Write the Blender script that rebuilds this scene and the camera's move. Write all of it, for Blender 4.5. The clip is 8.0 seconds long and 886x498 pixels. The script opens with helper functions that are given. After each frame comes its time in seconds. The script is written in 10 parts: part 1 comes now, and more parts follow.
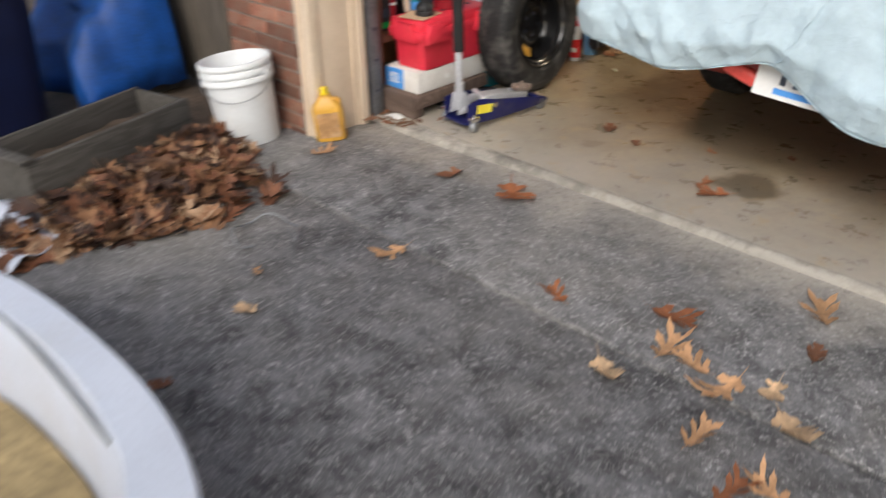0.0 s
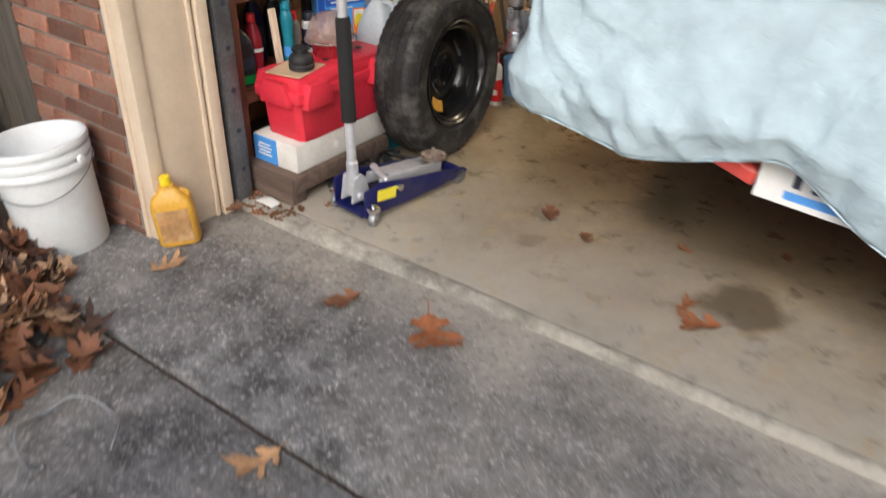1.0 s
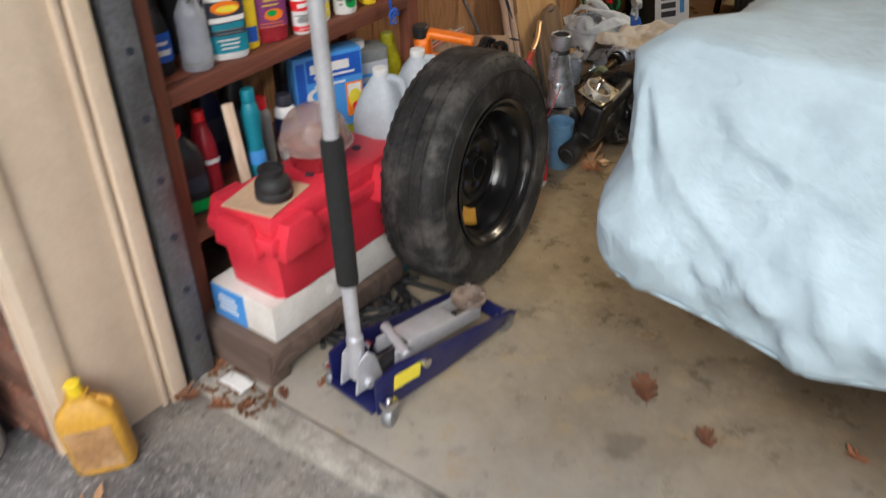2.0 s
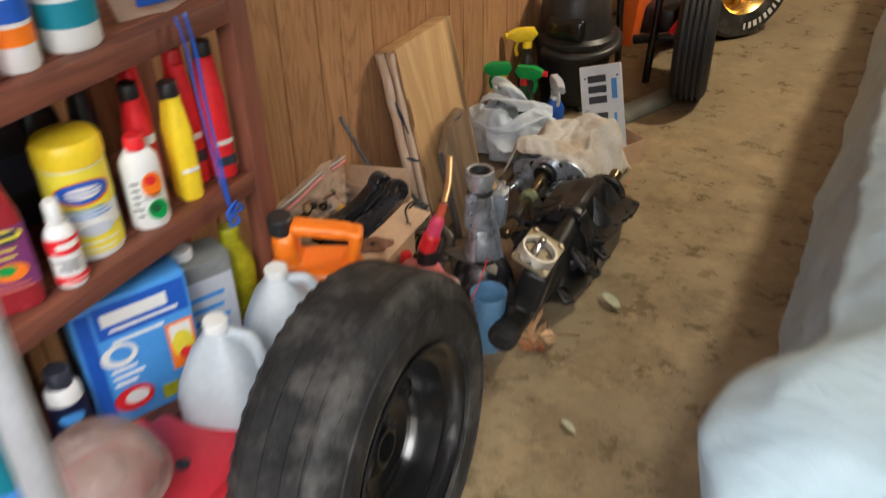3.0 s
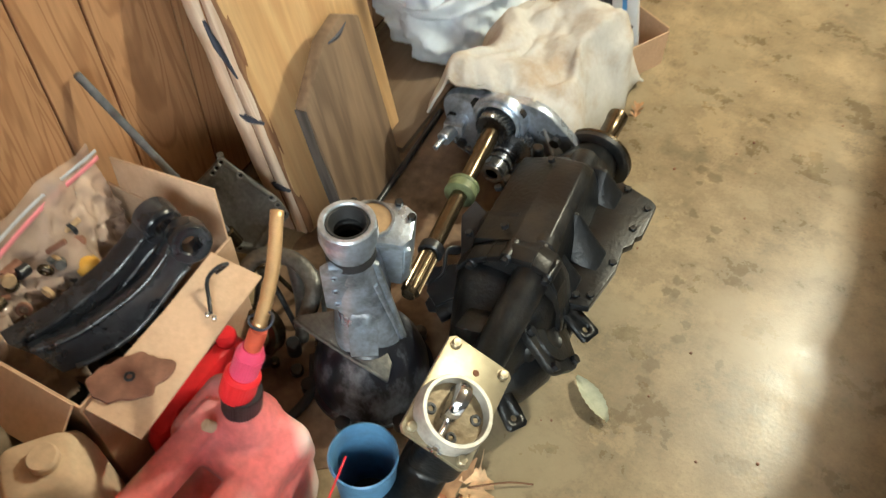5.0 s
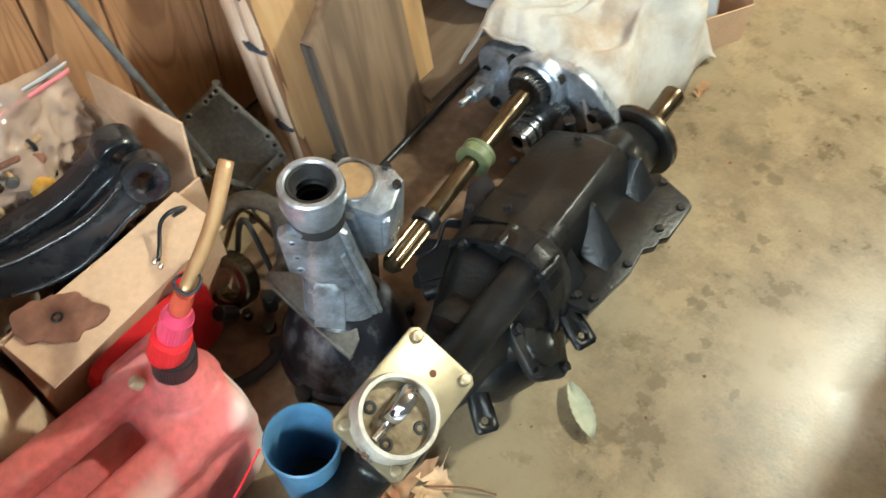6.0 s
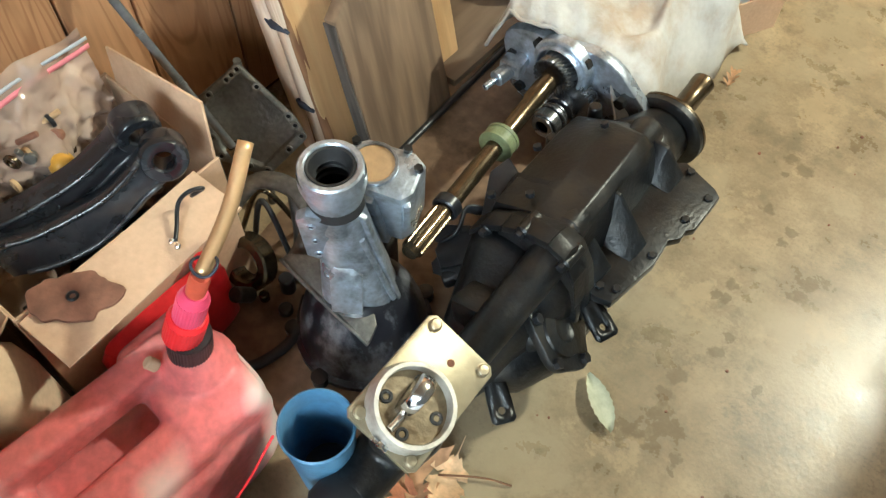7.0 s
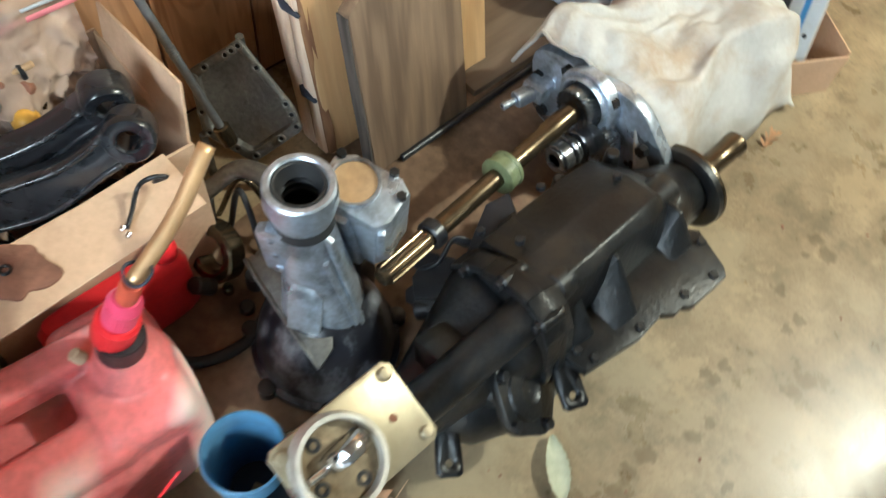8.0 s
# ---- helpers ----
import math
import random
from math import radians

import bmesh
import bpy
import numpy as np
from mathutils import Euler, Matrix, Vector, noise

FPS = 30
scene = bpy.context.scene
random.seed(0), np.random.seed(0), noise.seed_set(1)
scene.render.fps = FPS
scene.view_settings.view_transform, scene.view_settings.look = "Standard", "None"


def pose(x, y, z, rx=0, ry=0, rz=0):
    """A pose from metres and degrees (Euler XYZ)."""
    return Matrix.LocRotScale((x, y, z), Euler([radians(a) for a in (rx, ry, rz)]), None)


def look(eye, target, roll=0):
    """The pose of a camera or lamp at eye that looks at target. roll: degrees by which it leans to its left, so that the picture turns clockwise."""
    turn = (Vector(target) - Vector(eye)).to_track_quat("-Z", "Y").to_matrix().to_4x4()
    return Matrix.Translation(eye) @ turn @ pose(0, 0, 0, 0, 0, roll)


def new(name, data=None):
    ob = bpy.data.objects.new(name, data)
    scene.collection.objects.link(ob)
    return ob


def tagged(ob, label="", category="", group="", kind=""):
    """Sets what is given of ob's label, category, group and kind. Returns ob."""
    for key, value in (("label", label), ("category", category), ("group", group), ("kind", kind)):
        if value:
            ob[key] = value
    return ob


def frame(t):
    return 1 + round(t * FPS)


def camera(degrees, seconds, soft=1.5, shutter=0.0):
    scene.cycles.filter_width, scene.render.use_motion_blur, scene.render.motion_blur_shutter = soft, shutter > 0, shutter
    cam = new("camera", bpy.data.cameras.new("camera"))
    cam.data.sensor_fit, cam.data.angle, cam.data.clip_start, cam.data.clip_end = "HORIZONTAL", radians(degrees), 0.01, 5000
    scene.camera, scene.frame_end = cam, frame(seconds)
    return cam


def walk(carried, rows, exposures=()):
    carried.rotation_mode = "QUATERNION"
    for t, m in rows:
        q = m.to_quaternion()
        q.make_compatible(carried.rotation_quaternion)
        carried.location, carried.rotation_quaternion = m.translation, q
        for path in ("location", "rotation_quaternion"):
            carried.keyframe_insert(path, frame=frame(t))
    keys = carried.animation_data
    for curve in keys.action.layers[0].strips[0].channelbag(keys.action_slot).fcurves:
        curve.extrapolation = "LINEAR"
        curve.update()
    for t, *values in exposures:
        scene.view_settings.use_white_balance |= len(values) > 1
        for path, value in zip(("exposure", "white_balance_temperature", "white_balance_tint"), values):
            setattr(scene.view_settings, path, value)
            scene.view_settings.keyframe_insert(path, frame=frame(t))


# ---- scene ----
cam = camera(55.2, 8.0, 1.35, 0.5)
METRES, EYE, TILT, LEAN, TURN = 5.282, 1.5, 0.0, 0.0, 41.1
PATH = [
    (0, (0.202, 0.648, 1.447), (-1.027, 1.874, 0.455), -1.1),
    (0.5, (-0.213, 1.046, 1.436), (-1.245, 2.419, 0.412), 0.2),
    (0.7, (-0.355, 1.232, 1.439), (-1.372, 2.605, 0.399), 0.3),
    (1, (-0.519, 1.448, 1.441), (-1.56, 2.8, 0.398), 0.4),
    (1.2, (-0.726, 1.627, 1.433), (-1.768, 2.965, 0.373), -0.1),
    (2.3, (-1.435, 2.491, 1.425), (-2.428, 3.829, 0.318), -2.9),
    (2.5, (-1.58, 2.674, 1.424), (-2.506, 4.06, 0.318), -2.2),
    (3, (-1.826, 3.072, 1.443), (-2.635, 4.524, 0.331), -1.3),
    (3.5, (-2.001, 3.461, 1.44), (-2.76, 4.885, 0.258), -2.5),
    (4, (-2.157, 3.74, 1.384), (-2.693, 5.197, 0.122), -0.1),
    (4.5, (-2.233, 3.993, 1.318), (-2.757, 5.329, -0.075), 1.5),
    (4.7, (-2.253, 4.12, 1.274), (-2.799, 5.333, -0.219), 0.8),
    (5.8, (-2.22, 4.369, 1.164), (-2.828, 5.32, -0.487), 3.6),
    (6, (-2.21, 4.414, 1.146), (-2.864, 5.303, -0.522), 1.9),
    (6.5, (-2.215, 4.421, 1.133), (-2.891, 5.266, -0.549), 0.5),
    (7, (-2.223, 4.425, 1.133), (-2.886, 5.259, -0.56), 1.5),
    (7.5, (-2.223, 4.426, 1.131), (-2.858, 5.249, -0.577), 4.2),
    (8, (-2.261, 4.544, 1.102), (-2.918, 5.303, -0.627), 9.7),
]
EXPOSURES = [(0.0, 0.34, 6300, 8), (1.2, 0.34, 6300, 8), (2.4, 0.2, 5900, 7), (3.0, 0.6, 5950, 6), (3.5, 1.1, 6300, 3), (4.0, 1.32, 6150, -3), (4.7, 1.4, 5750, -4), (5.8, 1.65, 5150, -7), (7.4, 1.65, 5050, -7), (8.0, 1.62, 4900, -6)]
walk(cam, [(t, look(eye, target, roll)) for t, eye, target, roll in PATH], EXPOSURES)

# ---- light ----
SUN_AZ, SUN_EL = 150.0, 40.0
world = bpy.data.worlds.new("overcast")
scene.world = world
world.use_nodes = True
wn = world.node_tree.nodes
sky = wn.new("ShaderNodeTexSky")
sky.sky_type = "NISHITA"
sky.sun_disc = False
sky.sun_elevation = radians(SUN_EL)
sky.sun_rotation = radians(SUN_AZ)
sky.dust_density = 4.0
wn["Background"].inputs["Strength"].default_value = 0.15
world.node_tree.links.new(sky.outputs[0], wn["Background"].inputs["Color"])
sun = new("sun", bpy.data.lights.new("sun", "SUN"))
sun.data.energy, sun.data.angle, sun.data.color = 0.95, radians(26), (0.97, 0.985, 1.0)
sun.matrix_world = look((8 * math.sin(radians(SUN_AZ)), 8 * math.cos(radians(SUN_AZ)), 8 * math.tan(radians(SUN_EL))), (0, 0, 0))

# warm ceiling lamp inside the garage
LAMP = (-1.45, 6.8, 2.33)
lamp = new("lamp_light", bpy.data.lights.new("lamp_light", "POINT"))
lamp.data.energy, lamp.data.color, lamp.data.shadow_soft_size = 116.0, (1.0, 0.83, 0.60), 0.06
lamp.location = (LAMP[0], LAMP[1], LAMP[2] - 0.1)


# ---- materials ----
def mat(name, color, rough=0.5, metal=0.0, var=0.14, scale=7.0, bump=0.15, fine=90.0, dirt_or_light=None, dirt_amount=0.5,
        dirt_scale=4.0, dirt_detail=8.0, rand=0.0, stretch=(1, 1, 1), transmission=0.0, coat=0.0, translucent=0.0, ior=1.45, world_space=False):
    m = bpy.data.materials.new(name)
    m.use_nodes = True
    nt = m.node_tree
    n, l = nt.nodes, nt.links
    bsdf = n["Principled BSDF"]
    tc = n.new("ShaderNodeTexCoord")
    mp = n.new("ShaderNodeMapping")
    mp.inputs["Scale"].default_value = stretch
    if world_space:
        geo = n.new("ShaderNodeNewGeometry")
        l.new(geo.outputs["Position"], mp.inputs["Vector"])
    else:
        l.new(tc.outputs["Object"], mp.inputs["Vector"])
    big = n.new("ShaderNodeTexNoise")
    big.inputs["Scale"].default_value = scale
    big.inputs["Detail"].default_value = 5
    small = n.new("ShaderNodeTexNoise")
    small.inputs["Scale"].default_value = fine
    small.inputs["Detail"].default_value = 3
    for t in (big, small):
        l.new(mp.outputs[0], t.inputs["Vector"])
    def mixed(a, b, fac, blend="MIX"):
        mx = n.new("ShaderNodeMix")
        mx.data_type, mx.blend_type = "RGBA", blend
        for sock, value in ((mx.inputs[6], a), (mx.inputs[7], b), (mx.inputs[0], fac)):
            if hasattr(value, "is_linked"):
                l.new(value, sock)
            else:
                sock.default_value = value
        return mx.outputs[2]
    lo = [max(0, c * (1 - var)) for c in color] + [1]
    hi = [min(1, c * (1 + var)) for c in color] + [1]
    ramp = n.new("ShaderNodeMapRange")
    ramp.inputs["From Min"].default_value, ramp.inputs["From Max"].default_value = 0.3, 0.7
    l.new(big.outputs[0], ramp.inputs["Value"])
    col = mixed(lo, hi, ramp.outputs[0])
    r2 = n.new("ShaderNodeMapRange")
    r2.inputs["From Min"].default_value, r2.inputs["From Max"].default_value = 0.3, 0.7
    r2.inputs["To Min"].default_value, r2.inputs["To Max"].default_value = 1 - var * 0.6, 1 + var * 0.6
    l.new(small.outputs[0], r2.inputs["Value"])
    grain = n.new("ShaderNodeCombineColor")
    for i in range(3):
        l.new(r2.outputs[0], grain.inputs[i])
    col = mixed(col, grain.outputs[0], 1.0, "MULTIPLY")
    # second colour in noise blotches: dirt, or in places light put into the colour
    if dirt_or_light:
        dn = n.new("ShaderNodeTexNoise")
        dn.inputs["Scale"].default_value, dn.inputs["Detail"].default_value = dirt_scale, dirt_detail
        dn.inputs["Roughness"].default_value = 0.65
        l.new(mp.outputs[0], dn.inputs["Vector"])
        dr = n.new("ShaderNodeMapRange")
        dr.inputs["From Min"].default_value, dr.inputs["From Max"].default_value = 0.48, 0.66
        dr.inputs["To Max"].default_value = dirt_amount
        l.new(dn.outputs[0], dr.inputs["Value"])
        col = mixed(col, (*dirt_or_light, 1), dr.outputs[0])
    if rand:
        oi = n.new("ShaderNodeObjectInfo")
        rr = n.new("ShaderNodeMapRange")
        rr.inputs["To Min"].default_value, rr.inputs["To Max"].default_value = 1 - rand, 1 + rand
        l.new(oi.outputs["Random"], rr.inputs["Value"])
        rc = n.new("ShaderNodeCombineColor")
        for i in range(3):
            l.new(rr.outputs[0], rc.inputs[i])
        col = mixed(col, rc.outputs[0], 1.0, "MULTIPLY")
    l.new(col, bsdf.inputs["Base Color"])
    rm = n.new("ShaderNodeMapRange")
    rm.inputs["To Min"].default_value, rm.inputs["To Max"].default_value = max(0.03, rough - 0.12), min(1, rough + 0.12)
    l.new(big.outputs[0], rm.inputs["Value"])
    l.new(rm.outputs[0], bsdf.inputs["Roughness"])
    bsdf.inputs["Metallic"].default_value = metal
    bsdf.inputs["Transmission Weight"].default_value = transmission
    bsdf.inputs["Coat Weight"].default_value = coat
    bsdf.inputs["IOR"].default_value = ior
    if bump:
        bp = n.new("ShaderNodeBump")
        bp.inputs["Strength"].default_value = bump
        bp.inputs["Distance"].default_value = 0.004
        l.new(small.outputs[0], bp.inputs["Height"])
        l.new(bp.outputs[0], bsdf.inputs["Normal"])
    if translucent:
        tr = n.new("ShaderNodeBsdfTranslucent")
        l.new(col, tr.inputs["Color"])
        ms = n.new("ShaderNodeMixShader")
        ms.inputs[0].default_value = translucent
        l.new(bsdf.outputs[0], ms.inputs[1])
        l.new(tr.outputs[0], ms.inputs[2])
        l.new(ms.outputs[0], n["Material Output"].inputs["Surface"])
    return m


def film_mat(name, color, clear=0.6, rough=0.15):
    """Thin clear plastic: part see-through, part glossy film."""
    m = bpy.data.materials.new(name)
    m.use_nodes = True
    n, l = m.node_tree.nodes, m.node_tree.links
    bsdf = n["Principled BSDF"]
    bsdf.inputs["Base Color"].default_value = (*color, 1)
    bsdf.inputs["Roughness"].default_value = rough
    tc = n.new("ShaderNodeTexCoord")
    ns = n.new("ShaderNodeTexNoise")
    ns.inputs["Scale"].default_value = 26
    l.new(tc.outputs["Object"], ns.inputs["Vector"])
    bp = n.new("ShaderNodeBump")
    bp.inputs["Strength"].default_value, bp.inputs["Distance"].default_value = 0.9, 0.02
    l.new(ns.outputs[0], bp.inputs["Height"])
    l.new(bp.outputs[0], bsdf.inputs["Normal"])
    tp = n.new("ShaderNodeBsdfTransparent")
    ms = n.new("ShaderNodeMixShader")
    mr = n.new("ShaderNodeMapRange")
    mr.inputs["To Min"].default_value, mr.inputs["To Max"].default_value = clear - 0.15, min(0.95, clear + 0.15)
    l.new(ns.outputs[0], mr.inputs["Value"])
    l.new(mr.outputs[0], ms.inputs[0])
    l.new(bsdf.outputs[0], ms.inputs[1])
    l.new(tp.outputs[0], ms.inputs[2])
    l.new(ms.outputs[0], n["Material Output"].inputs["Surface"])
    return m


def speckled(name, base, speck, amount, stain, stain_amount, rough=0.85, spots_at=(), dust_and_skylight=None, contrast=0.25, speck_scale=75, relief=1.0, patch=None, joint=None, drips=(), mottle=0.0):
    """Weathered concrete: broad stains, mottling and exposed aggregate."""
    m = bpy.data.materials.new(name)
    m.use_nodes = True
    n, l = m.node_tree.nodes, m.node_tree.links
    bsdf = n["Principled BSDF"]
    geo = n.new("ShaderNodeNewGeometry")
    def noise_tex(scale, detail, rgh=0.6):
        t = n.new("ShaderNodeTexNoise")
        t.inputs["Scale"].default_value, t.inputs["Detail"].default_value = scale, detail
        t.inputs["Roughness"].default_value = rgh
        l.new(geo.outputs["Position"], t.inputs["Vector"])
        return t
    def ranged(src, a, b, c, d):
        r = n.new("ShaderNodeMapRange")
        for i, v in zip((1, 2, 3, 4), (a, b, c, d)):
            r.inputs[i].default_value = v
        l.new(src, r.inputs[0])
        return r.outputs[0]
    def mixed(a, b, fac):
        mx = n.new("ShaderNodeMix")
        mx.data_type = "RGBA"
        for sock, value in ((mx.inputs[6], a), (mx.inputs[7], b)):
            if hasattr(value, "is_linked"):
                l.new(value, sock)
            else:
                sock.default_value = value
        l.new(fac, mx.inputs[0])
        return mx.outputs[2]
    broad, mid, fine = noise_tex(0.9, 6), noise_tex(9, 5, 0.7), noise_tex(160, 3)
    col = mixed([c * (1 - contrast) for c in base] + [1], [c * (1 + contrast) for c in base] + [1], ranged(mid.outputs[0], 0.35, 0.65, 0, 1))
    col = mixed(col, (*stain, 1), ranged(broad.outputs[0], 0.45, 0.7, 0, stain_amount))
    spots = noise_tex(4.2, 7, 0.7)
    col = mixed(col, [c * 0.45 for c in base] + [1], ranged(spots.outputs[0], 0.58, 0.76, 0, 0.55))
    vor = n.new("ShaderNodeTexVoronoi")
    vor.inputs["Scale"].default_value = speck_scale
    jig = n.new("ShaderNodeVectorMath")
    jig.operation = "MULTIPLY_ADD"
    l.new(noise_tex(55, 3, 0.7).outputs["Color"], jig.inputs[0])
    jig.inputs[1].default_value = (0.05, 0.05, 0.05)
    l.new(geo.outputs["Position"], jig.inputs[2])
    l.new(jig.outputs[0], vor.inputs["Vector"])
    near = ranged(vor.outputs["Distance"], 0.10, 0.34, 1, 0)
    gate = ranged(noise_tex(11, 5, 0.8).outputs[0], 0.47, 0.66, 0, amount)
    mul = n.new("ShaderNodeMath")
    mul.operation = "MULTIPLY"
    l.new(near, mul.inputs[0])
    l.new(gate, mul.inputs[1])
    col = mixed(col, (*speck, 1), mul.outputs[0])
    col = mixed(col, [c * 0.6 for c in base] + [1], ranged(fine.outputs[0], 0.5, 0.75, 0, 0.5))
    col = mixed(col, (*speck, 1), ranged(noise_tex(60, 4, 0.8).outputs[0], 0.56, 0.72, 0, amount * 0.55))
    if patch:
        # worn patches with ragged edges
        col = mixed(col, (*patch, 1), ranged(noise_tex(3.6, 12, 0.68).outputs[0], 0.52, 0.58, 0, 0.8))
        col = mixed(col, [c * 0.5 for c in base] + [1], ranged(noise_tex(5.0, 12, 0.72).outputs[0], 0.55, 0.64, 0, 0.7))
    if joint is not None:
        # pale grit gathered along the joint between the slabs
        jx = n.new("ShaderNodeSeparateXYZ")
        l.new(geo.outputs["Position"], jx.inputs[0])
        jd = n.new("ShaderNodeMath")
        jd.operation, jd.inputs[1].default_value = "SUBTRACT", joint
        l.new(jx.outputs[1], jd.inputs[0])
        ja = n.new("ShaderNodeMath")
        ja.operation = "ABSOLUTE"
        l.new(jd.outputs[0], ja.inputs[0])
        jn = n.new("ShaderNodeMath")
        jn.operation, jn.inputs[1].default_value = "MULTIPLY_ADD", 0.2
        l.new(noise_tex(16, 6, 0.75).outputs[0], jn.inputs[0])
        l.new(ja.outputs[0], jn.inputs[2])
        col = mixed(col, (0.42, 0.40, 0.37, 1), ranged(jn.outputs[0], 0.075, 0.115, 0.6, 0))
    if dust_and_skylight:
        # pale dust gathered along the sill; on the garage slab, skylight put into the colour
        xyz = n.new("ShaderNodeSeparateXYZ")
        l.new(geo.outputs["Position"], xyz.inputs[0])
        ad = n.new("ShaderNodeMath")
        ad.operation = "MULTIPLY_ADD"
        l.new(noise_tex(3.5, 5, 0.7).outputs[0], ad.inputs[0])
        ad.inputs[1].default_value = 0.7
        l.new(xyz.outputs[1], ad.inputs[2])
        col = mixed(col, (*dust_and_skylight[2], 1), ranged(ad.outputs[0], dust_and_skylight[0] + 0.35, dust_and_skylight[1] + 0.35, 0, dust_and_skylight[3]))
    if mottle:
        # grimy blotches, broad and small, with ragged edges
        col = mixed(col, [c * 0.42 for c in base] + [1], ranged(noise_tex(2.3, 11, 0.66).outputs[0], 0.50, 0.66, 0, mottle))
        col = mixed(col, [c * 0.5 for c in base] + [1], ranged(noise_tex(14, 9, 0.7).outputs[0], 0.58, 0.72, 0, mottle * 0.5))
    # aggregate and pits stand out through the pale band
    col = mixed(col, (*speck, 1), ranged(noise_tex(70, 5, 0.8).outputs[0], 0.55, 0.68, 0, amount * 0.6))
    col = mixed(col, [c * 0.3 for c in base] + [1], ranged(noise_tex(38, 6, 0.8).outputs[0], 0.53, 0.66, 0, 0.04 + 0.6 * amount))
    if drips:
        # brown drips with ragged edges; paler blotches for scuffs and painted floor sheen
        col = mixed(col, [c * 1.35 for c in base] + [1], ranged(noise_tex(7.5, 14, 0.7).outputs[0], 0.56, 0.61, 0, 0.55))
        dw = n.new("ShaderNodeVectorMath")
        dw.operation = "MULTIPLY_ADD"
        l.new(noise_tex(45, 4, 0.65).outputs["Color"], dw.inputs[0])
        dw.inputs[1].default_value = (0.034, 0.034, 0)
        l.new(geo.outputs["Position"], dw.inputs[2])
        for sx, sy, sr in drips:
            dd = n.new("ShaderNodeVectorMath")
            dd.operation = "DISTANCE"
            l.new(dw.outputs[0], dd.inputs[0])
            dd.inputs[1].default_value = (sx + 0.017, sy + 0.017, 0)
            col = mixed(col, (0.11, 0.075, 0.032, 1), ranged(dd.outputs["Value"], sr * 0.85, sr * 1.2, 0.62, 0))
    for sx, sy, sr, sk in spots_at:
        # old oil stain of its own shape; the widest carry the car's shade in colour
        ds = n.new("ShaderNodeVectorMath")
        ds.operation = "DISTANCE"
        wv = n.new("ShaderNodeVectorMath")
        wv.operation = "MULTIPLY_ADD"
        l.new(noise_tex(6, 4).outputs["Color"], wv.inputs[0])
        wv.inputs[1].default_value = (0.22, 0.22, 0)
        l.new(geo.outputs["Position"], wv.inputs[2])
        l.new(wv.outputs[0], ds.inputs[0])
        ds.inputs[1].default_value = (sx + 0.11, sy + 0.11, 0)
        col = mixed(col, [c * 0.28 for c in base] + [1], ranged(ds.outputs["Value"], sr * 0.7, sr * 1.15, sk, 0))
    l.new(col, bsdf.inputs["Base Color"])
    l.new(ranged(mid.outputs[0], 0.2, 0.8, rough - 0.18, min(1, rough + 0.1)), bsdf.inputs["Roughness"])
    bp = n.new("ShaderNodeBump")
    bp.inputs["Strength"].default_value, bp.inputs["Distance"].default_value = 0.5 * relief, 0.004
    l.new(fine.outputs[0], bp.inputs["Height"])
    bp2 = n.new("ShaderNodeBump")
    bp2.inputs["Strength"].default_value, bp2.inputs["Distance"].default_value = 0.35 * relief, 0.01
    l.new(mid.outputs[0], bp2.inputs["Height"])
    l.new(bp.outputs[0], bp2.inputs["Normal"])
    l.new(bp2.outputs[0], bsdf.inputs["Normal"])
    return m


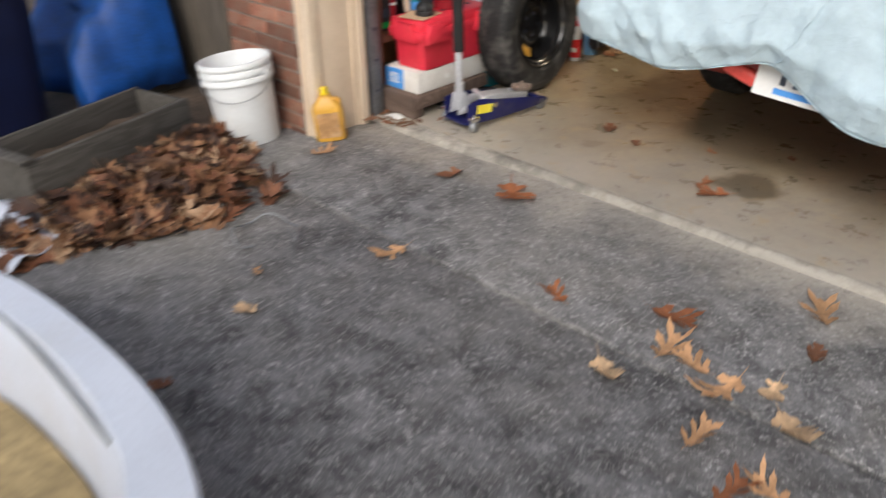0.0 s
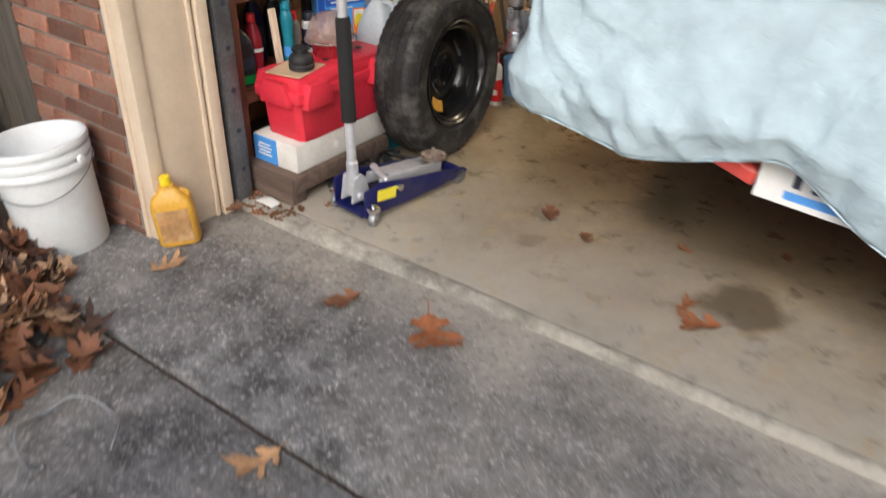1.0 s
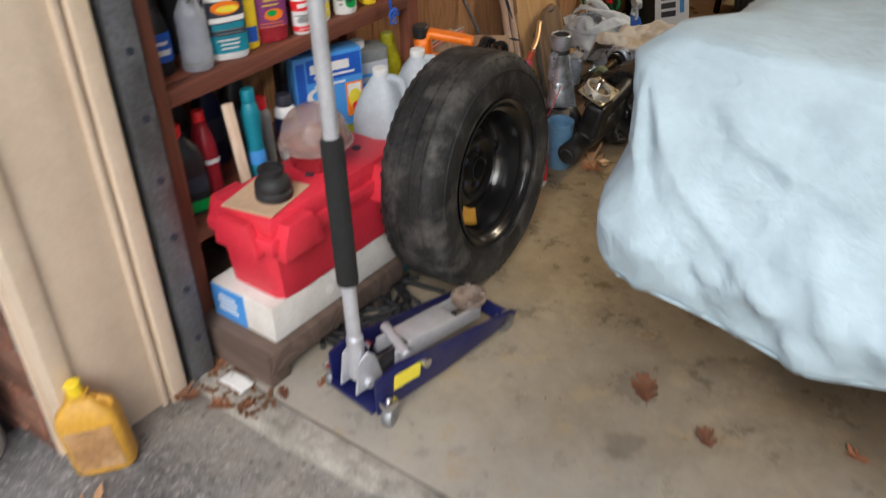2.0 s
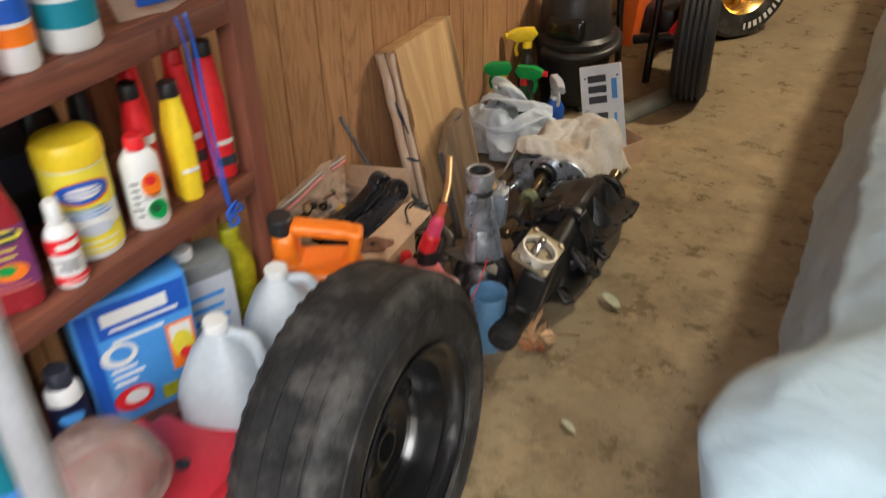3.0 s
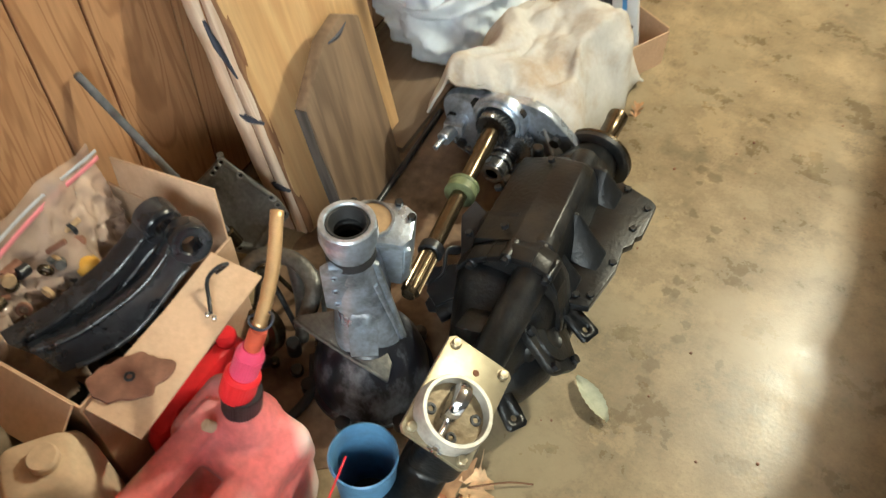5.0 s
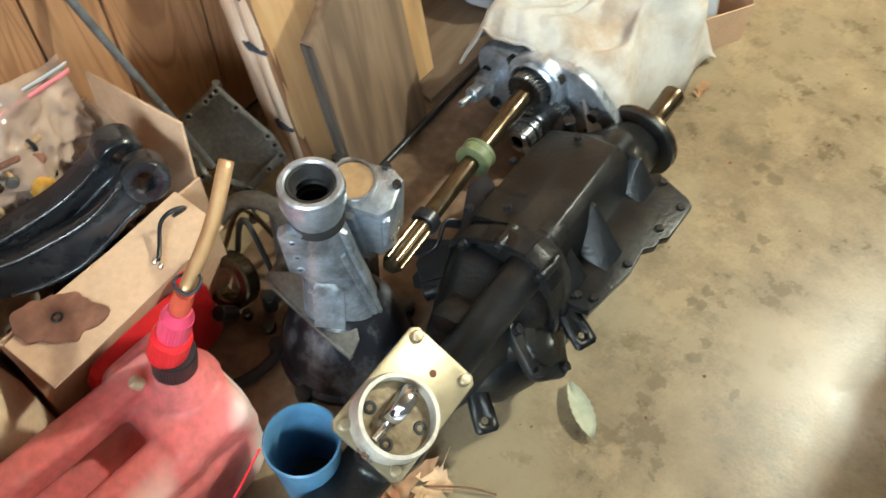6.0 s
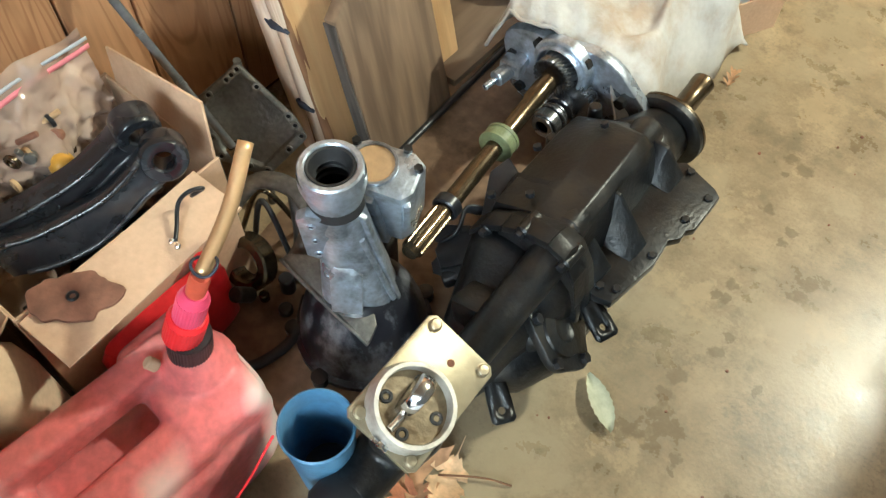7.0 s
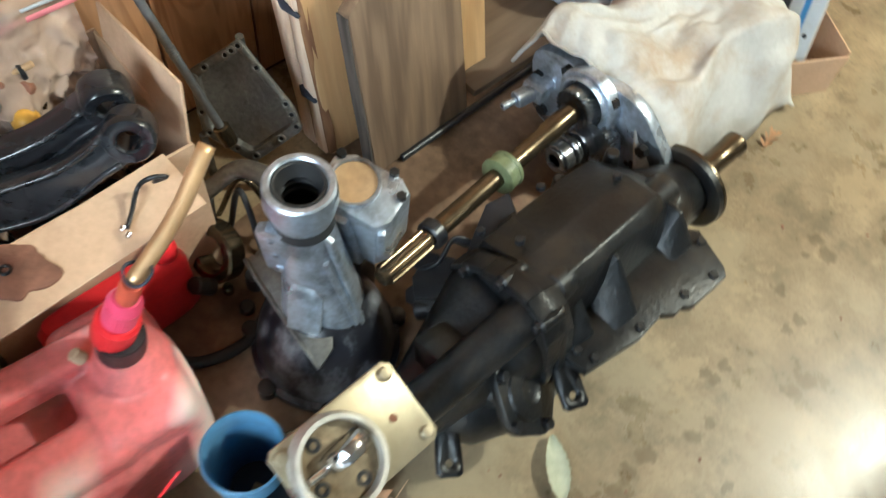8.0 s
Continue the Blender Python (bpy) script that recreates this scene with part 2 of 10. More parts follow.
def wood(name, light, dark, axis=2, ring=10.0, rough=0.5, rand=0.0, knots=0.0, lines=-1.0, bands=34.0):
    """Wood with grain drawn out along one axis."""
    m = bpy.data.materials.new(name)
    m.use_nodes = True
    n, l = m.node_tree.nodes, m.node_tree.links
    bsdf = n["Principled BSDF"]
    tc = n.new("ShaderNodeTexCoord")
    mp = n.new("ShaderNodeMapping")
    s = [1.0, 1.0, 1.0]
    s[axis] = 0.09
    mp.inputs["Scale"].default_value = s
    l.new(tc.outputs["Object"], mp.inputs["Vector"])
    oi = n.new("ShaderNodeObjectInfo")
    off = n.new("ShaderNodeCombineXYZ")
    mu = n.new("ShaderNodeMath")
    mu.operation, mu.inputs[1].default_value = "MULTIPLY", 37.0
    l.new(oi.outputs["Random"], mu.inputs[0])
    for i in range(3):
        l.new(mu.outputs[0], off.inputs[i])
    l.new(off.outputs[0], mp.inputs["Location"])
    warp = n.new("ShaderNodeTexNoise")
    warp.inputs["Scale"].default_value, warp.inputs["Detail"].default_value = ring, 3
    warp.inputs["Distortion"].default_value = 1.2
    l.new(mp.outputs[0], warp.inputs["Vector"])
    band = n.new("ShaderNodeMath")
    band.operation, band.inputs[1].default_value = "MULTIPLY", bands
    l.new(warp.outputs[0], band.inputs[0])
    sn = n.new("ShaderNodeMath")
    sn.operation = "SINE"
    l.new(band.outputs[0], sn.inputs[0])
    mr = n.new("ShaderNodeMapRange")
    mr.inputs[1].default_value, mr.inputs[2].default_value = lines, 1
    l.new(sn.outputs[0], mr.inputs[0])
    fib = n.new("ShaderNodeTexNoise")
    fib.inputs["Scale"].default_value, fib.inputs["Detail"].default_value = 120, 2
    l.new(mp.outputs[0], fib.inputs["Vector"])
    blot = n.new("ShaderNodeTexNoise")
    blot.inputs["Scale"].default_value, blot.inputs["Detail"].default_value = 3.0, 4
    l.new(tc.outputs["Object"], blot.inputs["Vector"])
    def mixed(a, b, fac, k=1.0):
        mx = n.new("ShaderNodeMix")
        mx.data_type = "RGBA"
        for sock, value in ((mx.inputs[6], a), (mx.inputs[7], b)):
            if hasattr(value, "is_linked"):
                l.new(value, sock)
            else:
                sock.default_value = value
        r = n.new("ShaderNodeMath")
        r.operation, r.inputs[1].default_value = "MULTIPLY", k
        l.new(fac, r.inputs[0])
        l.new(r.outputs[0], mx.inputs[0])
        return mx.outputs[2]
    col = mixed((*light, 1), (*dark, 1), mr.outputs[0], 0.75)
    col = mixed(col, [c * 0.4 for c in dark] + [1], fib.outputs[0], 0.55)
    col = mixed(col, [c * 0.7 for c in dark] + [1], blot.outputs[0], 0.35)
    if knots:
        vo = n.new("ShaderNodeTexVoronoi")
        vo.inputs["Scale"].default_value = 5.0
        l.new(mp.outputs[0], vo.inputs["Vector"])
        kr = n.new("ShaderNodeMapRange")
        kr.inputs[1].default_value, kr.inputs[2].default_value = 0.05, 0.14
        kr.inputs[3].default_value, kr.inputs[4].default_value = knots, 0
        l.new(vo.outputs["Distance"], kr.inputs[0])
        col = mixed(col, (0.05, 0.02, 0.008, 1), kr.outputs[0])
    if rand:
        rr = n.new("ShaderNodeMapRange")
        rr.inputs[3].default_value, rr.inputs[4].default_value = 0, rand
        l.new(oi.outputs["Random"], rr.inputs[0])
        col = mixed(col, [c * 0.6 for c in dark] + [1], rr.outputs[0])
    l.new(col, bsdf.inputs["Base Color"])
    bsdf.inputs["Roughness"].default_value = rough
    bp = n.new("ShaderNodeBump")
    bp.inputs["Strength"].default_value, bp.inputs["Distance"].default_value = 0.25, 0.002
    l.new(fib.outputs[0], bp.inputs["Height"])
    l.new(bp.outputs[0], bsdf.inputs["Normal"])
    return m


M_DRIVE = speckled("driveway_concrete", (0.122, 0.119, 0.119), (0.66, 0.64, 0.61), 1.0, (0.28, 0.262, 0.235), 0.8, 0.9, (), (2.86, 3.16, (0.46, 0.42, 0.36), 0.8), 0.7, 46, 1.0, None, 2.395, mottle=0.3)
# the slab is paled towards the sill: skylight through the doorway, painted in
# the three widest spots paint the shade under the car into the floor
M_SLAB = speckled("garage_concrete", (0.278, 0.213, 0.124), (0.42, 0.37, 0.28), 0.14, (0.15, 0.118, 0.074), 0.85, 0.36, ((-1.06, 3.60, 0.12, 0.75), (-1.5, 4.0, 0.12, 0.45), (-1.75, 3.55, 0.05, 0.4), (-1.2, 4.15, 0.42, 0.6), (-0.5, 4.0, 0.4, 0.55), (-1.3, 4.9, 0.5, 0.5), (-2.15, 5.05, 0.07, 0.3), (-2.1, 5.6, 0.05, 0.3)), (4.0, 3.2, (0.43, 0.405, 0.36), 0.75), 0.36, 75, 0.12, (0.315, 0.252, 0.155), None,
    ((-2.299, 5.498, 0.014), (-2.326, 5.507, 0.012), (-2.324, 5.47, 0.008), (-2.31, 5.387, 0.011), (-2.259, 5.37, 0.009), (-2.261, 5.342, 0.007), (-2.283, 5.224, 0.011), (-2.279, 5.193, 0.009),
     (-2.293, 5.192, 0.007), (-2.241, 5.138, 0.01), (-2.242, 5.106, 0.012), (-2.268, 5.037, 0.014), (-2.267, 5.001, 0.012), (-2.204, 4.928, 0.009), (-2.202, 4.91, 0.006), (-2.167, 5.089, 0.007)), mottle=0.28)
M_LIP = speckled("worn_sill_concrete", (0.30, 0.275, 0.235), (0.44, 0.41, 0.36), 0.3, (0.18, 0.155, 0.12), 0.85, 0.85, (), None, 0.5, 60, 1.0, (0.38, 0.35, 0.3))
M_SOIL = mat("soil", (0.07, 0.05, 0.035), 0.95, var=0.4, scale=5, bump=0.8, fine=60, world_space=True)
M_PANEL = wood("panelling", (0.64, 0.365, 0.185), (0.36, 0.175, 0.08), 2, 9.0, 0.4, rand=0.25, lines=0.0, bands=80.0)
M_GROOVE = mat("groove", (0.05, 0.022, 0.01), 0.8)
M_PLASTER = mat("plasterboard", (0.24, 0.2, 0.16), 0.8, var=0.08)
M_CEIL = mat("ceiling_paint", (0.30, 0.25, 0.2), 0.85, var=0.06)
M_BRICK = mat("brick", (0.23, 0.098, 0.062), 0.85, var=0.3, scale=14, bump=0.6, fine=70, dirt_or_light=(0.16, 0.12, 0.09), dirt_amount=0.6, dirt_scale=9, rand=0.45)
M_MORTAR = mat("mortar", (0.22, 0.185, 0.155), 0.95, var=0.2, bump=0.6)
M_CREAM = mat("cream_paint", (0.72, 0.59, 0.445), 0.55, var=0.05, scale=3, bump=0.08, dirt_or_light=(0.42, 0.31, 0.2), dirt_amount=0.35, dirt_scale=3)
M_STEEL = mat("galvanised_steel", (0.30, 0.31, 0.32), 0.5, 0.8, var=0.2, dirt_or_light=(0.16, 0.12, 0.09), dirt_amount=0.5)
M_TRACK = mat("dull_galvanised_steel", (0.16, 0.165, 0.175), 0.5, 0.5, var=0.3, scale=10, bump=0.15, dirt_or_light=(0.08, 0.07, 0.06), dirt_amount=0.6, dirt_scale=7)
M_GREYWOOD = wood("weathered_wood", (0.17, 0.14, 0.11), (0.09, 0.075, 0.058), 2, 9, 0.9, rand=0.4)
M_GREYWOOD_Y = wood("weathered_planter_wood", (0.13, 0.12, 0.105), (0.06, 0.053, 0.044), 1, 9, 0.9, rand=0.3)
M_REDWOOD_Y = wood("red_brown_stained_wood", (0.27, 0.088, 0.05), (0.14, 0.046, 0.028), 1, 9, 0.6)
M_REDWOOD_Z = wood("red_brown_stained_post", (0.27, 0.088, 0.05), (0.14, 0.046, 0.028), 2, 9, 0.6)
M_PINE = wood("pine_board", (0.74, 0.5, 0.25), (0.56, 0.33, 0.14), 2, 6, 0.55, knots=0.8)
M_PINE_END = wood("pine_edge", (0.95, 0.80, 0.64), (0.76, 0.54, 0.36), 2, 22, 0.7, knots=0.3)
M_DARKEDGE = wood("dark_weathered_edge", (0.15, 0.13, 0.115), (0.05, 0.043, 0.038), 2, 14, 0.8)
M_BARK = wood("bark_seam", (0.38, 0.2, 0.09), (0.2, 0.095, 0.045), 2, 26, 0.8)
M_OLDBOARD = wood("old_board", (0.31, 0.21, 0.13), (0.13, 0.085, 0.052), 2, 9, 0.78, bands=22.0)
M_PLINTH = wood("brown_plinth_board", (0.19, 0.13, 0.10), (0.09, 0.06, 0.045), 0, 7, 0.9)
M_PLY_Y = wood("plywood_offcut", (0.21, 0.15, 0.095), (0.13, 0.085, 0.05), 1, 7, 0.6)
M_CARD = mat("cardboard", (0.56, 0.385, 0.25), 0.85, var=0.1, scale=5, bump=0.12, fine=120, dirt_or_light=(0.3, 0.18, 0.09), dirt_amount=0.4)
M_OILCARD = mat("oil_soaked_cardboard", (0.17, 0.112, 0.07), 0.4, var=0.35, scale=9, bump=0.2, fine=60, dirt_or_light=(0.03, 0.018, 0.01), dirt_amount=0.85, dirt_scale=8, world_space=True)
M_CARD_EDGE = mat("cardboard_edge", (0.6, 0.45, 0.3), 0.9)
M_RUBBER = mat("tyre_rubber", (0.019, 0.0188, 0.019), 0.58, var=0.5, scale=9, bump=0.35, fine=110, dirt_or_light=(0.16, 0.15, 0.138), dirt_amount=0.48, dirt_scale=11)
M_RUBBER.node_tree.nodes["Principled BSDF"].inputs["Specular IOR Level"].default_value = 0.3
M_RUBBER2 = mat("black_rubber", (0.02, 0.02, 0.021), 0.6, var=0.3, bump=0.15)
M_BLACKGLOSS = mat("black_enamel", (0.008, 0.008, 0.009), 0.22, var=0.3, bump=0.05, coat=0.4)
M_BLACKPLASTIC = mat("black_plastic", (0.018, 0.018, 0.02), 0.42, var=0.3, bump=0.12)
M_FOAM = mat("black_foam", (0.016, 0.016, 0.016), 0.95, var=0.3, bump=0.6, fine=220)
M_COVER = mat("cover_cloth", (0.475, 0.59, 0.645), 0.8, var=0.09, scale=7, bump=0.45, fine=13, dirt_or_light=(0.34, 0.43, 0.475), dirt_amount=0.6, dirt_scale=4)


def creases(m, scale, stretch, strength, distance):
    """Crumpled cloth: warped, drawn-out folds laid over a material's own relief."""
    n, l = m.node_tree.nodes, m.node_tree.links
    bsdf = n["Principled BSDF"]
    geo = n.new("ShaderNodeNewGeometry")
    normal = bsdf.inputs["Normal"].links[0].from_socket if bsdf.inputs["Normal"].is_linked else None
    for k, turn in enumerate((0.6, -0.9)):
        mp = n.new("ShaderNodeMapping")
        mp.inputs["Rotation"].default_value = (turn * 0.5, turn, turn)
        mp.inputs["Scale"].default_value = (1, stretch, 1)
        l.new(geo.outputs["Position"], mp.inputs["Vector"])
        t = n.new("ShaderNodeTexNoise")
        t.inputs["Scale"].default_value = scale * (1 + 0.7 * k)
        t.inputs["Detail"].default_value, t.inputs["Roughness"].default_value = 7, 0.6
        t.inputs["Distortion"].default_value = 1.3
        l.new(mp.outputs[0], t.inputs["Vector"])
        bp = n.new("ShaderNodeBump")
        bp.inputs["Strength"].default_value, bp.inputs["Distance"].default_value = strength, distance
        l.new(t.outputs[0], bp.inputs["Height"])
        if normal:
            l.new(normal, bp.inputs["Normal"])
        normal = bp.outputs[0]
    l.new(normal, bsdf.inputs["Normal"])


creases(M_COVER, 9.0, 2.4, 0.28, 0.03)
M_WHITE = mat("white_plastic", (0.75, 0.765, 0.765), 0.4, var=0.05, scale=6, bump=0.06, dirt_or_light=(0.5, 0.47, 0.42), dirt_amount=0.3, dirt_scale=5)
M_WHITE2 = mat("white_paper", (0.76, 0.75, 0.72), 0.6, var=0.05, bump=0.05)
M_PLATE = mat("white_plate_enamel", (0.68, 0.755, 0.84), 0.35, var=0.06, scale=9, bump=0.04, dirt_or_light=(0.5, 0.5, 0.48), dirt_amount=0.35, dirt_scale=14)
M_FOAMWHITE = mat("styrofoam", (0.68, 0.66, 0.62), 0.8, var=0.08, bump=0.3, fine=150, dirt_or_light=(0.42, 0.38, 0.33), dirt_amount=0.5)
M_MILK = mat("cloudy_jug_plastic", (0.62, 0.68, 0.74), 0.3, var=0.08, scale=9, bump=0.05, translucent=0.35)
M_YELLOW = mat("yellow_plastic", (0.88, 0.64, 0.025), 0.35, var=0.08, bump=0.04)
M_OILYELLOW = mat("amber_yellow_plastic", (0.66, 0.36, 0.045), 0.42, var=0.18, bump=0.05, dirt_or_light=(0.4, 0.2, 0.05), dirt_amount=0.5, dirt_scale=14)
M_SAUCER = mat("rusty_worn_steel", (0.27, 0.215, 0.18), 0.55, 0.3, var=0.3, scale=20, dirt_or_light=(0.16, 0.09, 0.055), dirt_amount=0.7, dirt_scale=22)
M_TANLABEL = mat("faded_tan_label", (0.50, 0.34, 0.18), 0.7, var=0.2)
M_DIMJUG = mat("dim_brown_plastic", (0.17, 0.125, 0.075), 0.5, var=0.2, dirt_or_light=(0.09, 0.06, 0.035), dirt_amount=0.5, dirt_scale=9)
M_FADED = mat("faded_amber_label", (0.40, 0.22, 0.09), 0.7, var=0.3, scale=20, dirt_or_light=(0.5, 0.36, 0.22), dirt_amount=0.6, dirt_scale=16)
M_RED = mat("red_plastic", (0.74, 0.022, 0.03), 0.36, var=0.12, bump=0.06)
M_TOOLRED = mat("red_box_plastic", (0.66, 0.033, 0.06), 0.42, var=0.1, scale=5, bump=0.12, dirt_or_light=(0.42, 0.03, 0.03), dirt_amount=0.4)
# the near-white blotches paint the can's soft sheen into its colour
M_GASRED = mat("red_can_with_sheen", (0.71, 0.2, 0.2), 0.4, var=0.22, scale=4, bump=0.03, dirt_or_light=(0.95, 0.78, 0.73), dirt_amount=0.9, dirt_scale=7.5, dirt_detail=1.0, coat=0.3)
gas_bsdf = M_GASRED.node_tree.nodes["Principled BSDF"]
gas_bsdf.inputs["Subsurface Weight"].default_value = 0.35
gas_bsdf.inputs["Subsurface Radius"].default_value = (1.0, 0.12, 0.1)
gas_bsdf.inputs["Subsurface Scale"].default_value = 0.06
M_ORANGERED = mat("dusty_orange_red_plastic", (0.58, 0.10, 0.05), 0.5, var=0.15)
M_PINK = mat("pink_red_plastic", (0.72, 0.07, 0.16), 0.35, var=0.08)
M_ORANGE = mat("orange_plastic", (0.86, 0.20, 0.012), 0.32, var=0.07, bump=0.04)
M_ORANGEPAINT = mat("orange_enamel", (0.74, 0.13, 0.015), 0.35, var=0.1)
M_BLUE = mat("blue_plastic", (0.02, 0.10, 0.48), 0.4, var=0.1)
M_JACKBLUE = mat("dark_blue_enamel", (0.008, 0.011, 0.078), 0.35, var=0.2, bump=0.06, dirt_or_light=(0.06, 0.055, 0.07), dirt_amount=0.5, dirt_scale=9)
M_CUPBLUE = mat("dull_blue_plastic", (0.12, 0.26, 0.44), 0.4, var=0.15, scale=16, dirt_or_light=(0.10, 0.16, 0.22), dirt_amount=0.5, dirt_scale=14)
M_TEAL = mat("teal_plastic", (0.015, 0.22, 0.30), 0.4, var=0.1)
M_SKYBLUE = mat("sky_blue_print", (0.08, 0.30, 0.72), 0.4, var=0.06)
M_BINBLUE = mat("dark_blue_bin", (0.004, 0.009, 0.045), 0.55, var=0.2)
M_TARP = mat("blue_tarpaulin", (0.004, 0.05, 0.22), 0.55, var=0.3, scale=9, bump=0.4)
M_GREEN = mat("green_plastic", (0.01, 0.30, 0.06), 0.4, var=0.1)
M_DKGREEN = mat("dark_green_plastic", (0.02, 0.09, 0.035), 0.3, var=0.1)
M_LIME = mat("lime_yellow_liquid", (0.30, 0.29, 0.012), 0.18, var=0.3, scale=14)
M_LEMON = mat("yellow_label", (0.80, 0.68, 0.05), 0.5, var=0.05)
M_MAROON = mat("maroon_liquid", (0.30, 0.02, 0.03), 0.25, var=0.12)
M_PURPLE = mat("purple_label", (0.20, 0.04, 0.16), 0.4, var=0.1)
M_SILVER = mat("bright_handle_steel", (0.6, 0.61, 0.64), 0.34, 0.45, var=0.1, dirt_or_light=(0.3, 0.28, 0.27), dirt_amount=0.3)
M_CHROME = mat("chrome", (0.72, 0.72, 0.74), 0.16, 1.0, var=0.05, bump=0.02)
M_ALU = mat("cast_aluminium", (0.52, 0.58, 0.67), 0.3, 0.72, var=0.26, scale=12, bump=0.22, fine=120, dirt_or_light=(0.085, 0.078, 0.07), dirt_amount=0.85, dirt_scale=11)
M_ALU_DIRTY = mat("oily_cast_aluminium", (0.155, 0.15, 0.138), 0.5, 0.7, var=0.3, scale=12, bump=0.35, fine=140, dirt_or_light=(0.05, 0.042, 0.035), dirt_amount=0.85, dirt_scale=7)
M_MACHINED = mat("machined_aluminium", (0.34, 0.30, 0.205), 0.4, 0.6, var=0.12, scale=20, bump=0.1, dirt_or_light=(0.36, 0.29, 0.19), dirt_amount=0.6, dirt_scale=14)
M_SATIN = mat("satin_machined_aluminium", (0.52, 0.50, 0.45), 0.46, 0.45, var=0.15, scale=30, bump=0.12, fine=140, dirt_or_light=(0.28, 0.24, 0.17), dirt_amount=0.5, dirt_scale=24)
M_SOCKET = mat("oil_stained_casting", (0.17, 0.13, 0.075), 0.45, 0.35, var=0.35, scale=25, bump=0.3, fine=110, dirt_or_light=(0.08, 0.05, 0.02), dirt_amount=0.8, dirt_scale=28)
M_CASTBLACK = mat("black_painted_casting", (0.0075, 0.0085, 0.010), 0.38, 0.0, var=0.6, scale=16, bump=0.2, fine=150, dirt_or_light=(0.036, 0.029, 0.021), dirt_amount=0.65, dirt_scale=14)
M_CASTBLACK.node_tree.nodes["Principled BSDF"].inputs["Specular IOR Level"].default_value = 0.45
M_GREASE = mat("greasy_black_steel", (0.014, 0.015, 0.018), 0.33, 0.1, var=0.4, scale=14, bump=0.16, fine=60, dirt_or_light=(0.06, 0.055, 0.05), dirt_amount=0.35, dirt_scale=16)
M_BELL = mat("scuffed_black_casting", (0.012, 0.0125, 0.017), 0.34, 0.1, var=0.4, scale=10, bump=0.25, fine=55, dirt_or_light=(0.30, 0.31, 0.34), dirt_amount=0.6, dirt_scale=19, stretch=(1, 1, 0.6))
M_SHAFT = mat("oily_bronze_steel", (0.125, 0.095, 0.058), 0.24, 0.85, var=0.25, bump=0.05, dirt_or_light=(0.045, 0.03, 0.018), dirt_amount=0.75, dirt_scale=22)
M_BRASS = mat("worn_brass_tube", (0.70, 0.47, 0.25), 0.42, 0.75, var=0.1, bump=0.04)
M_GEAR = mat("oily_gear_steel", (0.22, 0.225, 0.235), 0.26, 0.8, var=0.2, bump=0.03, dirt_or_light=(0.1, 0.09, 0.08), dirt_amount=0.6, dirt_scale=25)
M_SEAL = mat("pale_pink_zip", (0.74, 0.24, 0.28), 0.35, var=0.08)
M_ARM = mat("worn_black_enamel", (0.013, 0.0145, 0.018), 0.27, var=0.4, scale=18, bump=0.05, coat=0.35, dirt_or_light=(0.09, 0.09, 0.095), dirt_amount=0.25, dirt_scale=24)
# near-black for discs that paint the shade inside bores and holes
M_HOLE = mat("hole_shade", (0.004, 0.004, 0.005), 0.9, bump=0)
M_GUTTER = mat("grey_green_plastic", (0.36, 0.38, 0.34), 0.5, var=0.12, dirt_or_light=(0.2, 0.18, 0.14), dirt_amount=0.5)
M_GREENGEAR = mat("green_nylon", (0.17, 0.20, 0.10), 0.45, var=0.25, scale=30, dirt_or_light=(0.07, 0.07, 0.03), dirt_amount=0.6, dirt_scale=30)
M_RUST = mat("rusty_brown", (0.20, 0.095, 0.06), 0.85, var=0.25, scale=20, bump=0.4)
M_RAG = mat("stained_white_cloth", (0.5, 0.49, 0.465), 0.9, var=0.08, scale=6, bump=0.5, fine=80, dirt_or_light=(0.34, 0.23, 0.12), dirt_amount=0.65, dirt_scale=9)
M_BAG = mat("white_carrier_bag", (0.80, 0.87, 0.97), 0.3, var=0.08, scale=16, bump=0.6, fine=30, translucent=0.35)
M_CLEAR = film_mat("clear_bag_film", (0.60, 0.45, 0.35), 0.46, 0.05)
M_WRAP = mat("brown_wrapping", (0.36, 0.245, 0.18), 0.24, var=0.35, scale=14, bump=0.4, fine=40, dirt_or_light=(0.14, 0.075, 0.045), dirt_amount=0.5, dirt_scale=12)
M_CLEARBODY = film_mat("clear_bottle_plastic", (0.55, 0.58, 0.66), 0.5, 0.1)
M_PINKDOME = film_mat("dusty_pink_clear_plastic", (0.42, 0.30, 0.27), 0.62, 0.14)
M_LEAF = [mat("oak_leaf_" + n, c, 0.75, var=0.25, scale=18, bump=0.3, fine=70, rand=0.3, translucent=0.15) for n, c in
          (("russet", (0.27, 0.10, 0.042)), ("brown", (0.16, 0.07, 0.036)), ("tan", (0.41, 0.235, 0.12)), ("pale", (0.54, 0.37, 0.22)))]
# darkened copies of the leaf colours: partly damp, partly the heap's shade painted in
M_PILE = [mat("damp_shaded_leaf_" + n, c, 0.7, var=0.3, scale=12, bump=0.3, fine=70, world_space=True, dirt_or_light=(0.03, 0.016, 0.01), dirt_amount=0.7, dirt_scale=5) for n, c in
          (("russet", (0.155, 0.06, 0.027)), ("brown", (0.05, 0.023, 0.013)), ("tan", (0.25, 0.125, 0.06)), ("pale", (0.38, 0.24, 0.14)))]
M_PALELEAF = mat("pale_green_leaf", (0.44, 0.445, 0.32), 0.7, var=0.15, scale=30, bump=0.3)
M_TWIG = mat("twig", (0.16, 0.08, 0.04), 0.9)
# for print, and for flat discs that paint the dark of small openings
M_INK = mat("dark_print_and_holes", (0.035, 0.04, 0.06), 0.5)
